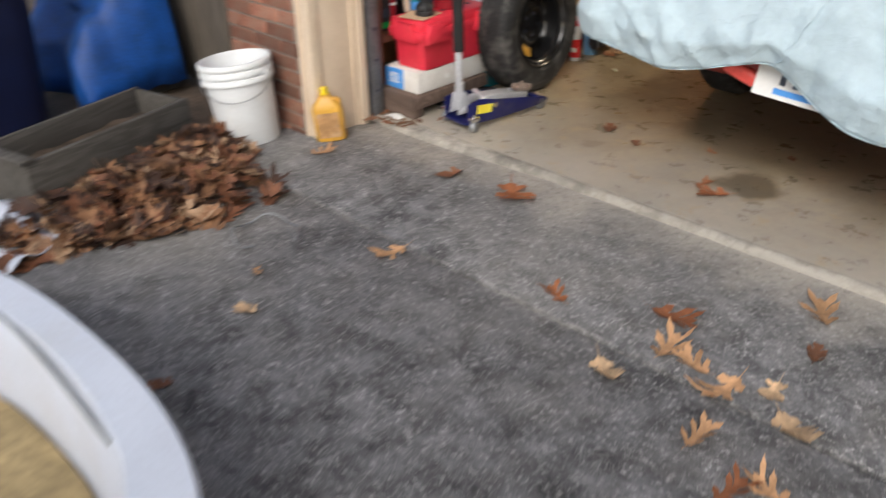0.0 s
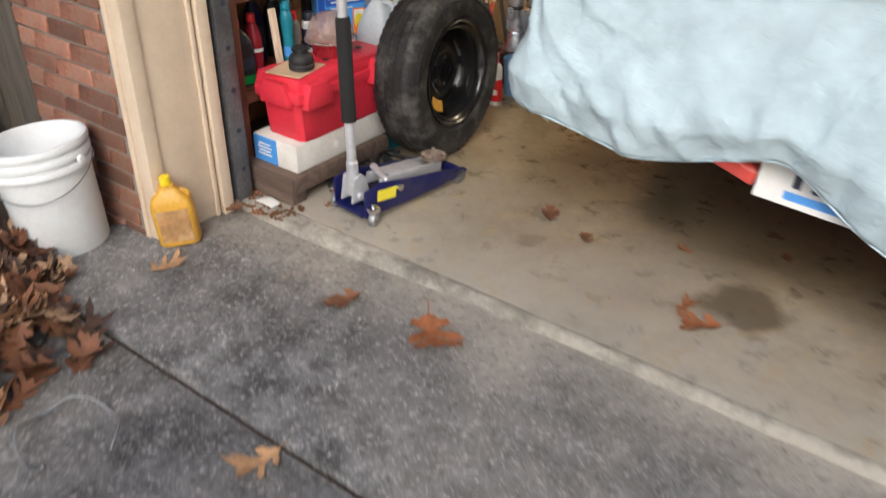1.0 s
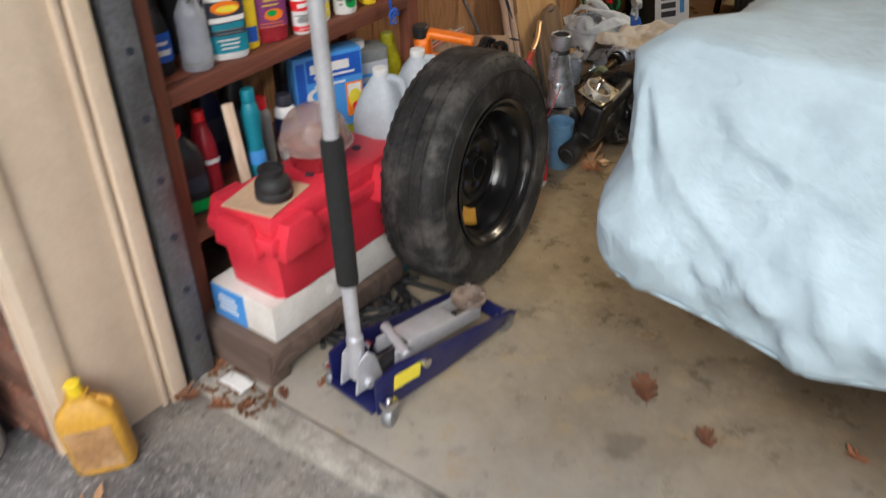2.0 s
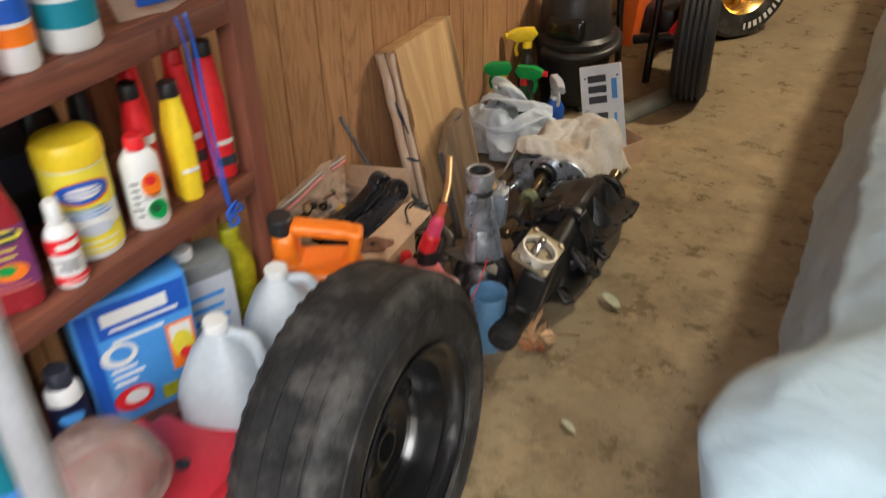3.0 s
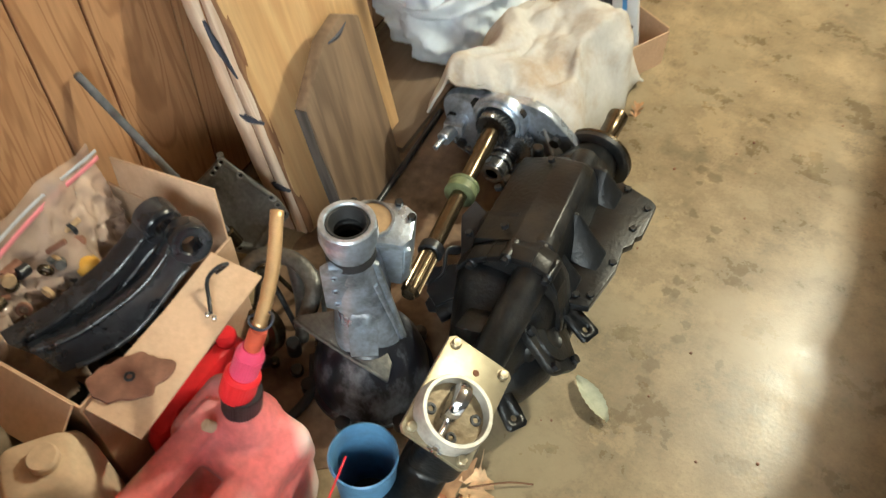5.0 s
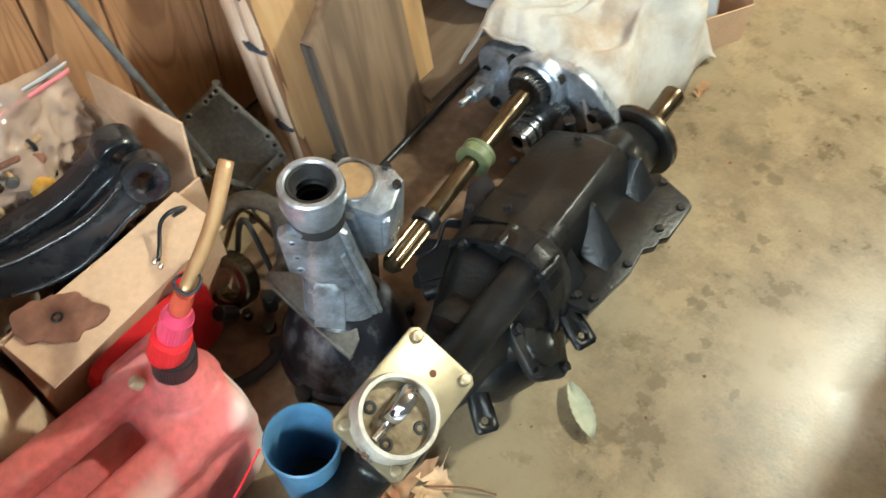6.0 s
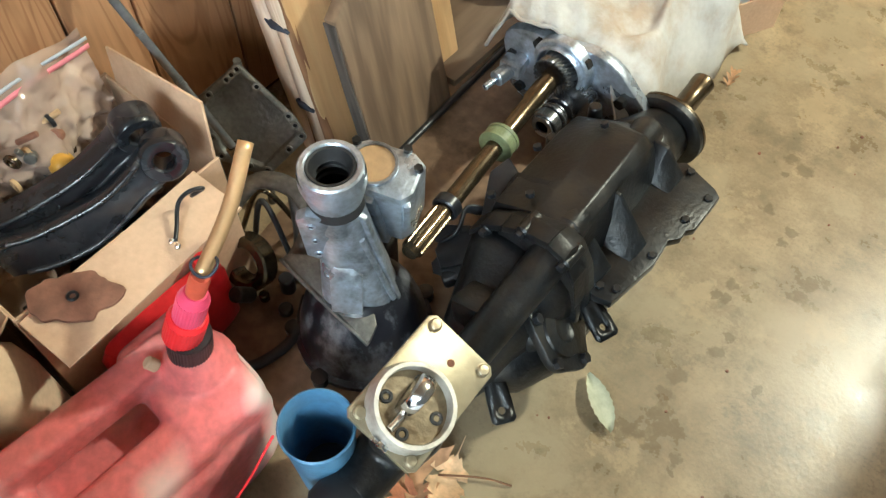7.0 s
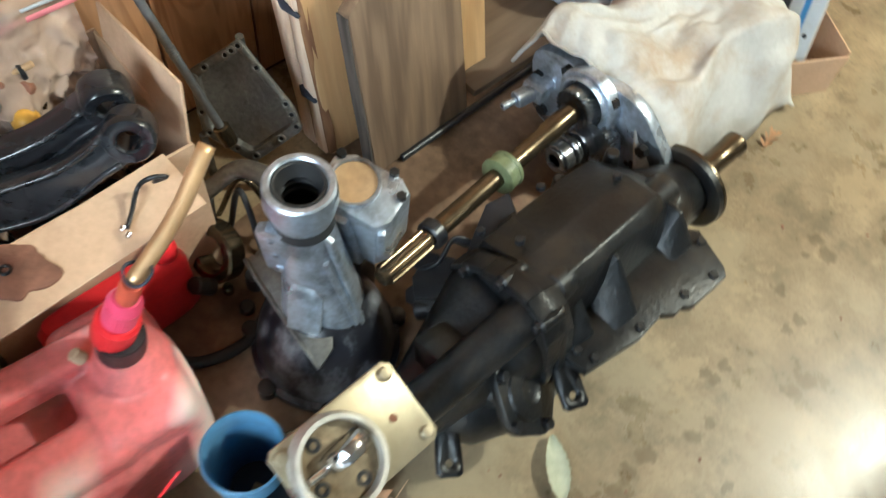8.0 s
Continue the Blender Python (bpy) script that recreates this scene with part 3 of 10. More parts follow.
M_GOLD = mat("gold_rim", (0.75, 0.50, 0.16), 0.25, 0.95, var=0.1)
M_TUB = mat("weathered_white_tub", (0.5, 0.53, 0.59), 0.45, var=0.06, scale=3, bump=0.1, dirt_or_light=(0.45, 0.45, 0.45), dirt_amount=0.4)
M_DEBRIS = mat("tan_debris", (0.34, 0.25, 0.12), 0.9, var=0.3, scale=9, bump=0.7, fine=40)
M_GREY = mat("grey_plastic", (0.22, 0.23, 0.23), 0.5, var=0.15)
M_DUSTY = mat("dusty_black_plastic", (0.022, 0.021, 0.021), 0.4, var=0.3, dirt_or_light=(0.10, 0.075, 0.055), dirt_amount=0.5, dirt_scale=5)
M_TAILRED = mat("red_lens", (0.85, 0.11, 0.09), 0.2, var=0.1, coat=0.5)
M_CARRED = mat("red_car_paint", (0.36, 0.008, 0.012), 0.3, var=0.05, coat=0.8)


# ---- mesh tools ----
I4 = Matrix.Identity(4)


def put(bm, verts, m):
    bmesh.ops.transform(bm, matrix=m, verts=verts)
    return verts


def box(bm, sx, sy, sz, m=I4, bevel=0.0, seg=2):
    v = bmesh.ops.create_cube(bm, size=1.0)["verts"]
    bmesh.ops.scale(bm, vec=(sx, sy, sz), verts=v)
    if bevel:
        es = list({e for a in v for e in a.link_edges})
        r = bmesh.ops.bevel(bm, geom=es, offset=bevel, segments=seg, affect="EDGES", profile=0.5)
        v = list({a for f in r["faces"] for a in f.verts} | {a for a in v if a.is_valid})
    return put(bm, v, m)


def span(bm, lo, hi, bevel=0.0, seg=2):
    """A box between two corners."""
    a, b = Vector(lo), Vector(hi)
    d, c = b - a, (a + b) / 2
    return box(bm, d.x, d.y, d.z, Matrix.Translation(c), bevel, seg)


def lathe(bm, prof, seg=24, m=I4, a=1.0, b=1.0, expo=2.0, arc=None, close=False, cap=True):
    """Turn a profile of (radius, z) round z; a, b stretch it to an oval, expo squares it; arc: two angles in degrees."""
    rings = []
    t0, t1 = (radians(arc[0]), radians(arc[1])) if arc else (0, 2 * math.pi)
    count = seg + 1 if arc else seg
    new_v = []
    for r, z in prof:
        row = []
        for i in range(count):
            t = t0 + (t1 - t0) * i / seg
            c, s = math.cos(t), math.sin(t)
            if expo != 2.0:
                k = (abs(c) ** expo + abs(s) ** expo) ** (-1 / expo)
                c, s = c * k, s * k
            row.append(bm.verts.new((r * a * c, r * b * s, z)))
        rings.append(row)
        new_v += row
    pairs = list(zip(rings, rings[1:])) + ([(rings[-1], rings[0])] if close else [])
    for p, q in pairs:
        for i in range(seg):
            j = (i + 1) % count
            bm.faces.new((p[i], p[j], q[j], q[i]))
    if cap and not arc and not close:
        if prof[0][0] > 1e-6:
            bm.faces.new(list(reversed(rings[0])))
        if prof[-1][0] > 1e-6:
            bm.faces.new(rings[-1])
    return put(bm, new_v, m)


def cyl(bm, r, h, m=I4, seg=20, r2=None, bevel=0.0):
    r2 = r if r2 is None else r2
    if bevel:
        return lathe(bm, [(r - bevel, 0), (r, bevel), (r2, h - bevel), (r2 - bevel, h)], seg, m)
    return lathe(bm, [(r, 0), (r2, h)], seg, m)


def annulus(bm, r0, r1, h, m=I4, seg=28, bevel=0.001):
    return lathe(bm, [(r0, bevel), (r0 + bevel, 0), (r1 - bevel, 0), (r1, bevel), (r1, h - bevel), (r1 - bevel, h), (r0 + bevel, h), (r0, h - bevel)],
                 seg, m, close=True)


def aim(p, q):
    """A pose at p whose z axis points to q."""
    d = Vector(q) - Vector(p)
    return Matrix.Translation(p) @ d.to_track_quat("Z", "Y").to_matrix().to_4x4()


def rod(bm, p, q, r, r2=None, seg=14, bevel=0.0):
    return cyl(bm, r, (Vector(q) - Vector(p)).length, aim(p, q), seg, r2, bevel)


def smooth_path(pts, k=6):
    pts = [Vector(p) for p in pts]
    if len(pts) < 3:
        return pts
    out = []
    ext = [pts[0] * 2 - pts[1]] + pts + [pts[-1] * 2 - pts[-2]]
    for i in range(1, len(ext) - 2):
        p0, p1, p2, p3 = ext[i - 1:i + 3]
        for j in range(k):
            t = j / k
            out.append(0.5 * (2 * p1 + (p2 - p0) * t + (2 * p0 - 5 * p1 + 4 * p2 - p3) * t * t + (3 * p1 - p0 - 3 * p2 + p3) * t ** 3))
    return out + [pts[-1]]


def tube(bm, pts, r, seg=8, k=6, sx=1.0, sy=1.0):
    """A round (or flattened) bar along a smooth path. r may be a list, one radius a path point."""
    path = smooth_path(pts, k)
    rows, last = [], None
    for i, p in enumerate(path):
        d = (path[min(i + 1, len(path) - 1)] - path[max(i - 1, 0)]).normalized()
        ref = Vector((0, 0, 1)) if abs(d.z) < 0.9 else Vector((1, 0, 0))
        u = last if last is not None else d.cross(ref).normalized()
        u = (u - d * u.dot(d)).normalized()
        w = d.cross(u)
        last = u
        if isinstance(r, (int, float)):
            rad = r
        else:
            f = i / (len(path) - 1) * (len(r) - 1)
            a = min(int(f), len(r) - 2)
            rad = r[a] + (r[a + 1] - r[a]) * (f - a)
        rows.append([bm.verts.new(p + u * math.cos(t) * rad * sx + w * math.sin(t) * rad * sy) for t in [2 * math.pi * j / seg for j in range(seg)]])
    for a, b in zip(rows, rows[1:]):
        for j in range(seg):
            bm.faces.new((a[j], a[(j + 1) % seg], b[(j + 1) % seg], b[j]))
    bm.faces.new(list(reversed(rows[0])))
    bm.faces.new(rows[-1])
    return [v for row in rows for v in row]


def prism(bm, poly, h, m=I4, bevel=0.0):
    """A flat outline in x, y raised by h."""
    lo = [bm.verts.new((x, y, 0)) for x, y in poly]
    hi = [bm.verts.new((x, y, h)) for x, y in poly]
    fs = [bm.faces.new(list(reversed(lo))), bm.faces.new(hi)]
    for i in range(len(poly)):
        j = (i + 1) % len(poly)
        fs.append(bm.faces.new((lo[i], lo[j], hi[j], hi[i])))
    v = lo + hi
    bmesh.ops.recalc_face_normals(bm, faces=fs)
    if bevel:
        es = list({e for f in fs[:2] for e in f.edges})
        r = bmesh.ops.bevel(bm, geom=es, offset=bevel, segments=2, affect="EDGES", profile=0.5)
        v = list({a for f in r["faces"] for a in f.verts} | {a for a in v if a.is_valid})
    return put(bm, v, m)


def surface(bm, f, nu, nv):
    rows = [[bm.verts.new(f(i / nu, j / nv)) for i in range(nu + 1)] for j in range(nv + 1)]
    for j in range(nv):
        for i in range(nu):
            bm.faces.new((rows[j][i], rows[j][i + 1], rows[j + 1][i + 1], rows[j + 1][i]))
    return rows


def ribbed(bm, r, h, n, depth, m=I4):
    """A toothed round cap: n grip ribs round a disc of radius r."""
    poly = []
    for i in range(n * 4):
        t = 2 * math.pi * i / (n * 4)
        k = r if i % 4 < 2 else r - depth
        poly.append((k * math.cos(t), k * math.sin(t)))
    return prism(bm, poly, h, m)


def mesh_of(name, bm, material, sharp=38):
    for f in bm.faces:
        f.smooth = True
    lim = radians(sharp)
    for e in bm.edges:
        e.smooth = len(e.link_faces) != 2 or e.calc_face_angle(0) < lim
    me = bpy.data.meshes.new(name)
    bm.to_mesh(me)
    bm.free()
    me.materials.append(material)
    return me


def part(name, bm, material, parent=None, label="", fuse=0.0, thick=0.0, sharp=38, relax=6):
    ob = new(name, mesh_of(name, bm, material, sharp))
    if parent is not None:
        ob.parent = parent
    if label:
        ob["label"] = label
    if fuse:
        md = ob.modifiers.new("fuse", "REMESH")
        md.mode, md.voxel_size, md.use_smooth_shade = "VOXEL", fuse, True
        sm = ob.modifiers.new("relax", "SMOOTH")
        sm.factor, sm.iterations = 0.5, relax
    if thick:
        md = ob.modifiers.new("thickness", "SOLIDIFY")
        md.thickness, md.offset = thick, 0
    return ob


def thing(name, label, category, m=I4, group="", kind=""):
    ob = new(name)
    ob.empty_display_size = 0.05
    ob.matrix_world = m
    return tagged(ob, label, category, group, kind)


def B():
    return bmesh.new()


def wob(p, s, k):
    return noise.noise(Vector(p) * s) * k


# ---- structure ----
WALL_X, EAST_X, NORTH_Y, SILL_Y, FRONT_Y, CEIL_Z = -3.11, 2.6, 9.3, 3.05, 2.79, 2.45
DRIVE_Z = -0.025
LIP_Y = 3.145

bm = B()
surface(bm, lambda u, v: (-400 + 800 * u, -400 + 800 * v, -0.06), 8, 8)
ground = tagged(part("ground", bm, M_SOIL), "bare dark soil round the driveway", "ground", kind="structure")

driveway = tagged(new("driveway"), "dark weathered concrete driveway slabs with pale aggregate", "driveway", kind="structure")
for y0, y1 in ((-9.0, 2.386), (2.404, LIP_Y + 0.03)):
    bm = B()
    span(bm, (-2.98, y0, -0.16), (3.2, y1, DRIVE_Z), 0.006)
    part("slab", bm, M_DRIVE, driveway)
bm = B()
span(bm, (-2.98, 2.384, -0.16), (3.2, 2.406, DRIVE_Z - 0.02))
part("joint_filler", bm, M_GROOVE, driveway, "dark gritty joint between slabs")

bm = B()
span(bm, (-3.3, LIP_Y + 0.05, -0.16), (EAST_X + 0.2, NORTH_Y + 0.2, 0.0))
floor = tagged(part("floor", bm, M_SLAB), "stained tan concrete garage floor", "floor", kind="structure")
# worn sloping lip in the doorway
bm = B()
surface(bm, lambda u, v: (-3.0 + 5.6 * u, LIP_Y + 0.012 * min(1, 2 * u) + (0.0, 0.003, 0.02, 0.04)[round(v * 3)] + (wob((u * 60, v, 0), 1, 0.008) + wob((u * 200, v, 3), 1, 0.004) - 0.05 * max(0, 1 - abs(u - 0.1) / 0.13) if v < 0.9 else 0),
                                     (-0.14, -0.012, 0.001, 0.0)[round(v * 3)] + (0.0025 if 0.3 < v < 0.9 else 0)), 120, 3)
tagged(part("door_sill", bm, M_LIP, None), "pale worn concrete lip under the garage door", "sill", kind="structure")

wall_west = tagged(new("wall_west"), "wood-panelled garage wall with vertical grooves", "wall", kind="structure")
bm = B()
span(bm, (WALL_X - 0.14, SILL_Y, 0.0), (WALL_X - 0.012, NORTH_Y, CEIL_Z))
part("backing", bm, M_GROOVE, wall_west)
y, k = SILL_Y + 0.04, 0
while y < NORTH_Y - 0.02:
    w = (0.10, 0.152, 0.10, 0.152, 0.20)[k % 5]
    w = min(w, NORTH_Y - y)
    bm = B()
    box(bm, 0.012, w - 0.0035, CEIL_Z - 0.03, I4, 0.0012, 1)
    p = part("panel", bm, M_PANEL, wall_west)
    p.matrix_basis = pose(WALL_X - 0.006, y + w / 2, CEIL_Z / 2 + 0.005)
    y, k = y + w, k + 1

for name, lo, hi, m_, lab in (
        ("wall_north", (WALL_X - 0.14, NORTH_Y, 0), (EAST_X + 0.14, NORTH_Y + 0.14, CEIL_Z), M_PLASTER, "plain plasterboard back wall of the garage"),
        ("wall_east", (EAST_X, SILL_Y, 0), (EAST_X + 0.14, NORTH_Y, CEIL_Z), M_PLASTER, "plain plasterboard side wall of the garage"),
        ("wall_header", (-2.9, FRONT_Y, 2.12), (2.3, SILL_Y, 2.75), M_CREAM, "cream painted header over the garage opening"),
        ("wall_pier", (2.3, FRONT_Y, -0.1), (EAST_X + 0.14, SILL_Y, 2.75), M_MORTAR, "masonry pier beside the garage opening")):
    bm = B()
    span(bm, lo, hi)
    tagged(part(name, bm, m_), lab, "wall", kind="structure")
bm = B()
span(bm, (WALL_X - 0.14, SILL_Y, CEIL_Z), (EAST_X + 0.14, NORTH_Y + 0.14, CEIL_Z + 0.12))
tagged(part("ceiling", bm, M_CEIL), "painted garage ceiling", "ceiling", kind="structure")

# brick facade beside the opening
wall_brick = tagged(new("wall_south"), "red brick facade beside the garage opening", "wall", kind="structure")
bm = B()
span(bm, (-3.36, FRONT_Y + 0.008, -0.12), (-2.824, SILL_Y, 2.75))
part("mortar", bm, M_MORTAR, wall_brick)
rng = random.Random(4)
brick_meshes = []
for i in range(4):
    bm = B()
    v = box(bm, 0.198, 0.06, 0.057, I4, 0.004, 1)
    for a in v:
        a.co += Vector((rng.uniform(-1, 1), rng.uniform(-1, 1), rng.uniform(-1, 1))) * 0.0016
    brick_meshes.append(mesh_of("brick", bm, M_BRICK))
half_bm = B()
box(half_bm, 0.094, 0.06, 0.057, I4, 0.004, 1)
half_mesh = mesh_of("brick_half", half_bm, M_BRICK)
z, row = -0.065, 0
while z < 2.7:
    x = -3.355 if row % 2 else -3.355
    cells = [0.198, 0.198, 0.115] if row % 2 == 0 else [0.094, 0.198, 0.198, 0.0]
    for w in (c for c in cells if c):
        ob = new("brick", half_mesh if w < 0.15 else rng.choice(brick_meshes))
        ob.parent = wall_brick
        ob.matrix_basis = pose(x + w / 2, FRONT_Y + 0.03 + rng.uniform(-0.002, 0.002), z + 0.0285, 0, rng.uniform(-0.5, 0.5), 0)
        ob.scale.x = w / (0.094 if w < 0.15 else 0.198)
        x += w + 0.0095
    z, row = z + 0.067, row + 1

# cream door jamb with mouldings
jamb = tagged(new("door_1"), "cream painted wooden jamb of the garage opening", "door frame", kind="structure")
bm = B()
span(bm, (-2.80, 2.80, -0.03), (-2.752, 3.094, 2.115), 0.003)
part("jamb_board", bm, M_CREAM, jamb)
bm = B()
span(bm, (-2.822, 2.792, -0.03), (-2.801, 3.05, 2.115), 0.003)
part("casing", bm, M_CREAM, jamb)
for y0, y1, dx in ((2.7985, 2.848, 0.014), (3.03, 3.046, 0.014), (3.054, 3.098, 0.026)):
    bm = B()
    span(bm, (-2.752, y0, -0.025), (-2.752 + dx, y1, 2.11), 0.004)
    part("moulding", bm, M_CREAM, jamb)

# steel door track: a slotted angle standing behind the jamb
track = thing("door_track", "grey galvanised steel garage door track with slots", "door track", pose(-2.745, 3.15, 0.0), kind="")
bm = B()
span(bm, (-0.03, -0.03, 0.0), (0.022, -0.026, 2.1), 0.001)
part("web", bm, M_TRACK, track)
bm = B()
span(bm, (0.018, -0.026, 0.0), (0.022, 0.034, 2.1), 0.001)
part("flange", bm, M_TRACK, track)
bm = B()
span(bm, (-0.02, 0.03, 0.0), (0.022, 0.034, 2.1), 0.001)
part("lip", bm, M_TRACK, track)
# slots are dark discs on the flange, their inner shade painted
for i in range(14):
    bm = B()
    cyl(bm, 0.009, 0.003, pose(0.0215, 0.004, 0.12 + 0.145 * i, 0, 90, 0), 14)
    part("slot", bm, M_INK, track)

# fence beside the house
fence = thing("wooden_fence", "weathered grey-green board fence beside the brick wall", "fence", pose(0, 0, -0.06))
for i in range(15):
    bm = B()
    box(bm, 0.128, 0.02, 1.75, I4, 0.003, 1)
    p = part("board", bm, M_GREYWOOD, fence)
    p.matrix_basis = pose(-3.43 - 0.135 * i, 2.93 + 0.004 * (i % 2), 0.875 + 0.01 * (i % 3))
for z in (0.35, 1.4):
    bm = B()
    span(bm, (-5.45, 2.95, z), (-3.37, 2.99, z + 0.085), 0.004)
    part("rail", bm, M_GREYWOOD_Y, fence)
bm = B()
span(bm, (-3.50, 2.80, 0.0), (-3.385, 2.915, 1.85), 0.006)
part("post", bm, M_GREYWOOD, fence)


# ---- driveway things ----
def leaf_mesh(name, material, seed, length=0.13, curl=0.03, lobes=3, width=0.052):
    """An oak leaf: pointed lobes swept forward from a curved midrib, curled at the edges."""
    r = random.Random(seed)
    bm = B()
    bend = r.uniform(-0.12, 0.12)
    def place(x, y):
        s = y / length + 0.5
        d = abs(x) / width
        return (x + bend * length * (s - 0.5) ** 2, y, 0.002 + curl * (d ** 1.5) * (0.7 + 0.5 * math.sin(5 * s + seed)) + curl * 0.6 * (1 - math.cos(2.4 * (s - 0.5))) + r.uniform(0, 0.0015))
    def strip(points):
        """points: centre x, y and the half-width vector x, y."""
        rows = [[bm.verts.new(place(x - wx, y - wy)), bm.verts.new(place(x, y)), bm.verts.new(place(x + wx, y + wy))] for x, y, wx, wy in points]
        for a, b in zip(rows, rows[1:]):
            for k in range(2):
                bm.faces.new((a[k], a[k + 1], b[k + 1], b[k]))
    # stalk, blade and tip lobe
    strip([(0, (s - 0.5) * length, w * width, 0) for s, w in ((-0.16, 0.015), (0.08, 0.02), (0.14, 0.1), (0.3, 0.16), (0.5, 0.2), (0.66, 0.17), (0.76, 0.15), (0.86, 0.24), (0.94, 0.13), (1.0, 0.015))])
    n = int(lobes)
    for i in range(n):
        s = 0.2 + 0.52 * i / max(1, n - 1)
        ln = width * (0.8, 1.15, 1.05, 0.8)[min(3, i + (1 if n < 3 else 0))] * r.uniform(0.85, 1.1)
        for side in (1, -1):
            a = radians(r.uniform(22, 42) + 9 * i)
            dx, dy = math.cos(a) * side, math.sin(a)
            px, py = -dy, dx * 1.0
            base = 0.088 * length * r.uniform(0.85, 1.2)
            y0 = (s - 0.5) * length
            strip([(dx * ln * f, y0 + dy * ln * f, px * base * w, py * base * w) for f, w in ((0.0, 1.1), (0.35, 0.62), (0.6, 0.75), (0.74, 0.85), (0.9, 0.32), (1.04, 0.03))])
    return mesh_of(name, bm, material, 180)


LEAVES = [leaf_mesh("oak_leaf", M_LEAF[i % 4], i, 0.125 + 0.01 * (i % 3), 0.022 + 0.011 * (i % 4), 3 + (i % 2), 0.05 + 0.007 * (i % 3)) for i in range(8)]
LEAVES.append(leaf_mesh("oak_leaf", M_LEAF[0], 31, 0.15, 0.04, 3, 0.078))
LEAVES.append(leaf_mesh("oak_leaf", M_LEAF[2], 33, 0.13, 0.032, 3, 0.068))


def lay_leaf(x, y, z, yaw, which, scale=1.0, tilt=0.0, roll=0.0, label="dry russet oak leaf curled on the concrete"):
    ob = new("oak_leaf", LEAVES[which])
    ob.matrix_basis = pose(x, y, z, tilt, roll, yaw) @ Matrix.Scale(scale, 4)
    return tagged(ob, label, "leaf", "fallen oak leaves")


# on the driveway and just inside the door: x, y, mesh, scale
rng = random.Random(11)
for x, y, w, s in ((-2.03, 2.925, 1, 1.0), (-1.73, 2.325, 9, 1.0), (-1.145, 2.50, 4, .85), (-0.815, 2.635, 8, 1.0), (-0.49, 2.96, 9, 1.1), (-0.42, 2.75, 1, .7),
                   (-0.81, 2.28, 3, 1.05), (-0.74, 2.49, 2, 1.0), (-0.64, 2.47, 6, 1.1), (-0.53, 2.43, 2, 1.1), (-0.43, 2.51, 7, .8), (-0.33, 2.40, 3, 1.15),
                   (-0.49, 2.22, 6, 1.0), (-1.97, 1.93, 6, .45), (-1.79, 1.77, 7, .7), (-1.66, 1.40, 1, .6), (-0.34, 2.11, 4, .9), (-0.27, 2.17, 2, .8),
                   (-2.61, 2.71, 9, .9), (-1.725, 2.96, 8, 1.3)):
    pale = w in (2, 3, 6, 7, 9)
    lay_leaf(x, y, DRIVE_Z, rng.uniform(0, 360), w, s, rng.uniform(-4, 4), rng.uniform(-6, 6),
             "dry pale tan oak leaf curled on the driveway" if pale else "dry russet oak leaf curled on the driveway")
for x, y, w, s in ((-1.80, 3.725, 1, .8), (-1.12, 3.44, 8, .85), (-1.20, 3.50, 4, .6), (-0.48, 3.71, 2, .9), (-1.62, 3.66, 5, .45), (-1.33, 3.80, 4, .4), (-1.05, 3.95, 1, .45)):
    lay_leaf(x, y, 0.0, rng.uniform(0, 360), w, s, 0, 0, "dry brown oak leaf on the garage floor")

# leaf pile: one joined heap
rng = random.Random(21)
verts, faces, mats = [], [], []
count = 0
while count < 560:
    u, v = rng.random(), rng.random()
    x, y = -3.3 + 1.15 * u, 1.35 + 1.3 * v
    if count % 3:
        x, y = -2.42 - 0.3 * v + rng.gauss(-0.12, 0.13), 1.5 + 1.0 * v + rng.gauss(0, 0.05)
    # the heap runs between the planter and the slab joint
    line = -2.30 - 0.35 * abs(y - 2.15) - (0.35 if y > 2.35 else 0)
    if x < -2.93 - 0.25 * (y - 1.62) or x > line + rng.uniform(-0.05, 0.03) or (y > 2.48 and x < -2.75):
        continue
    depth = max(0.0, min(1, (line - x) / 0.35))
    if rng.random() > 0.35 + 0.65 * depth:
        continue
    z = DRIVE_Z + 0.004 + rng.random() ** 1.5 * 0.075 * depth
    me = rng.choice(LEAVES[:8])
    m = pose(x, y, z, rng.gauss(0, 24), rng.gauss(0, 24), rng.uniform(0, 360)) @ Matrix.Scale(rng.uniform(0.7, 1.2), 4)
    base = len(verts)
    verts += [m @ w.co for w in me.vertices]
    faces += [[base + i for i in p.vertices] for p in me.polygons]
    mats += [rng.choice((0, 1, 1, 1, 0, 2, 3)) if rng.random() < 0.9 else 2] * len(me.polygons)
    count += 1
pile = bpy.data.meshes.new("leaf_pile")
pile.from_pydata(verts, [], faces)
for m_ in M_PILE:
    pile.materials.append(m_)
pile.polygons.foreach_set("material_index", mats)
pile.polygons.foreach_set("use_smooth", [True] * len(faces))
tagged(new("leaf_pile", pile), "heap of dry brown oak leaves beside the planter", "leaf litter", kind="stuff")

# bent wire lying by the leaves
bm = B()
tube(bm, [(-2.14 + 0.125 * math.cos(t), 2.09 + 0.115 * math.sin(t), DRIVE_Z + 0.012 + 0.03 * math.sin(t * 2) ** 2) for t in [0.3 + i * 0.45 for i in range(12)]], 0.0036, 6, 4)
tagged(part("wire_loop", bm, M_STEEL), "thin loop of grey wire lying by the leaves", "wire")


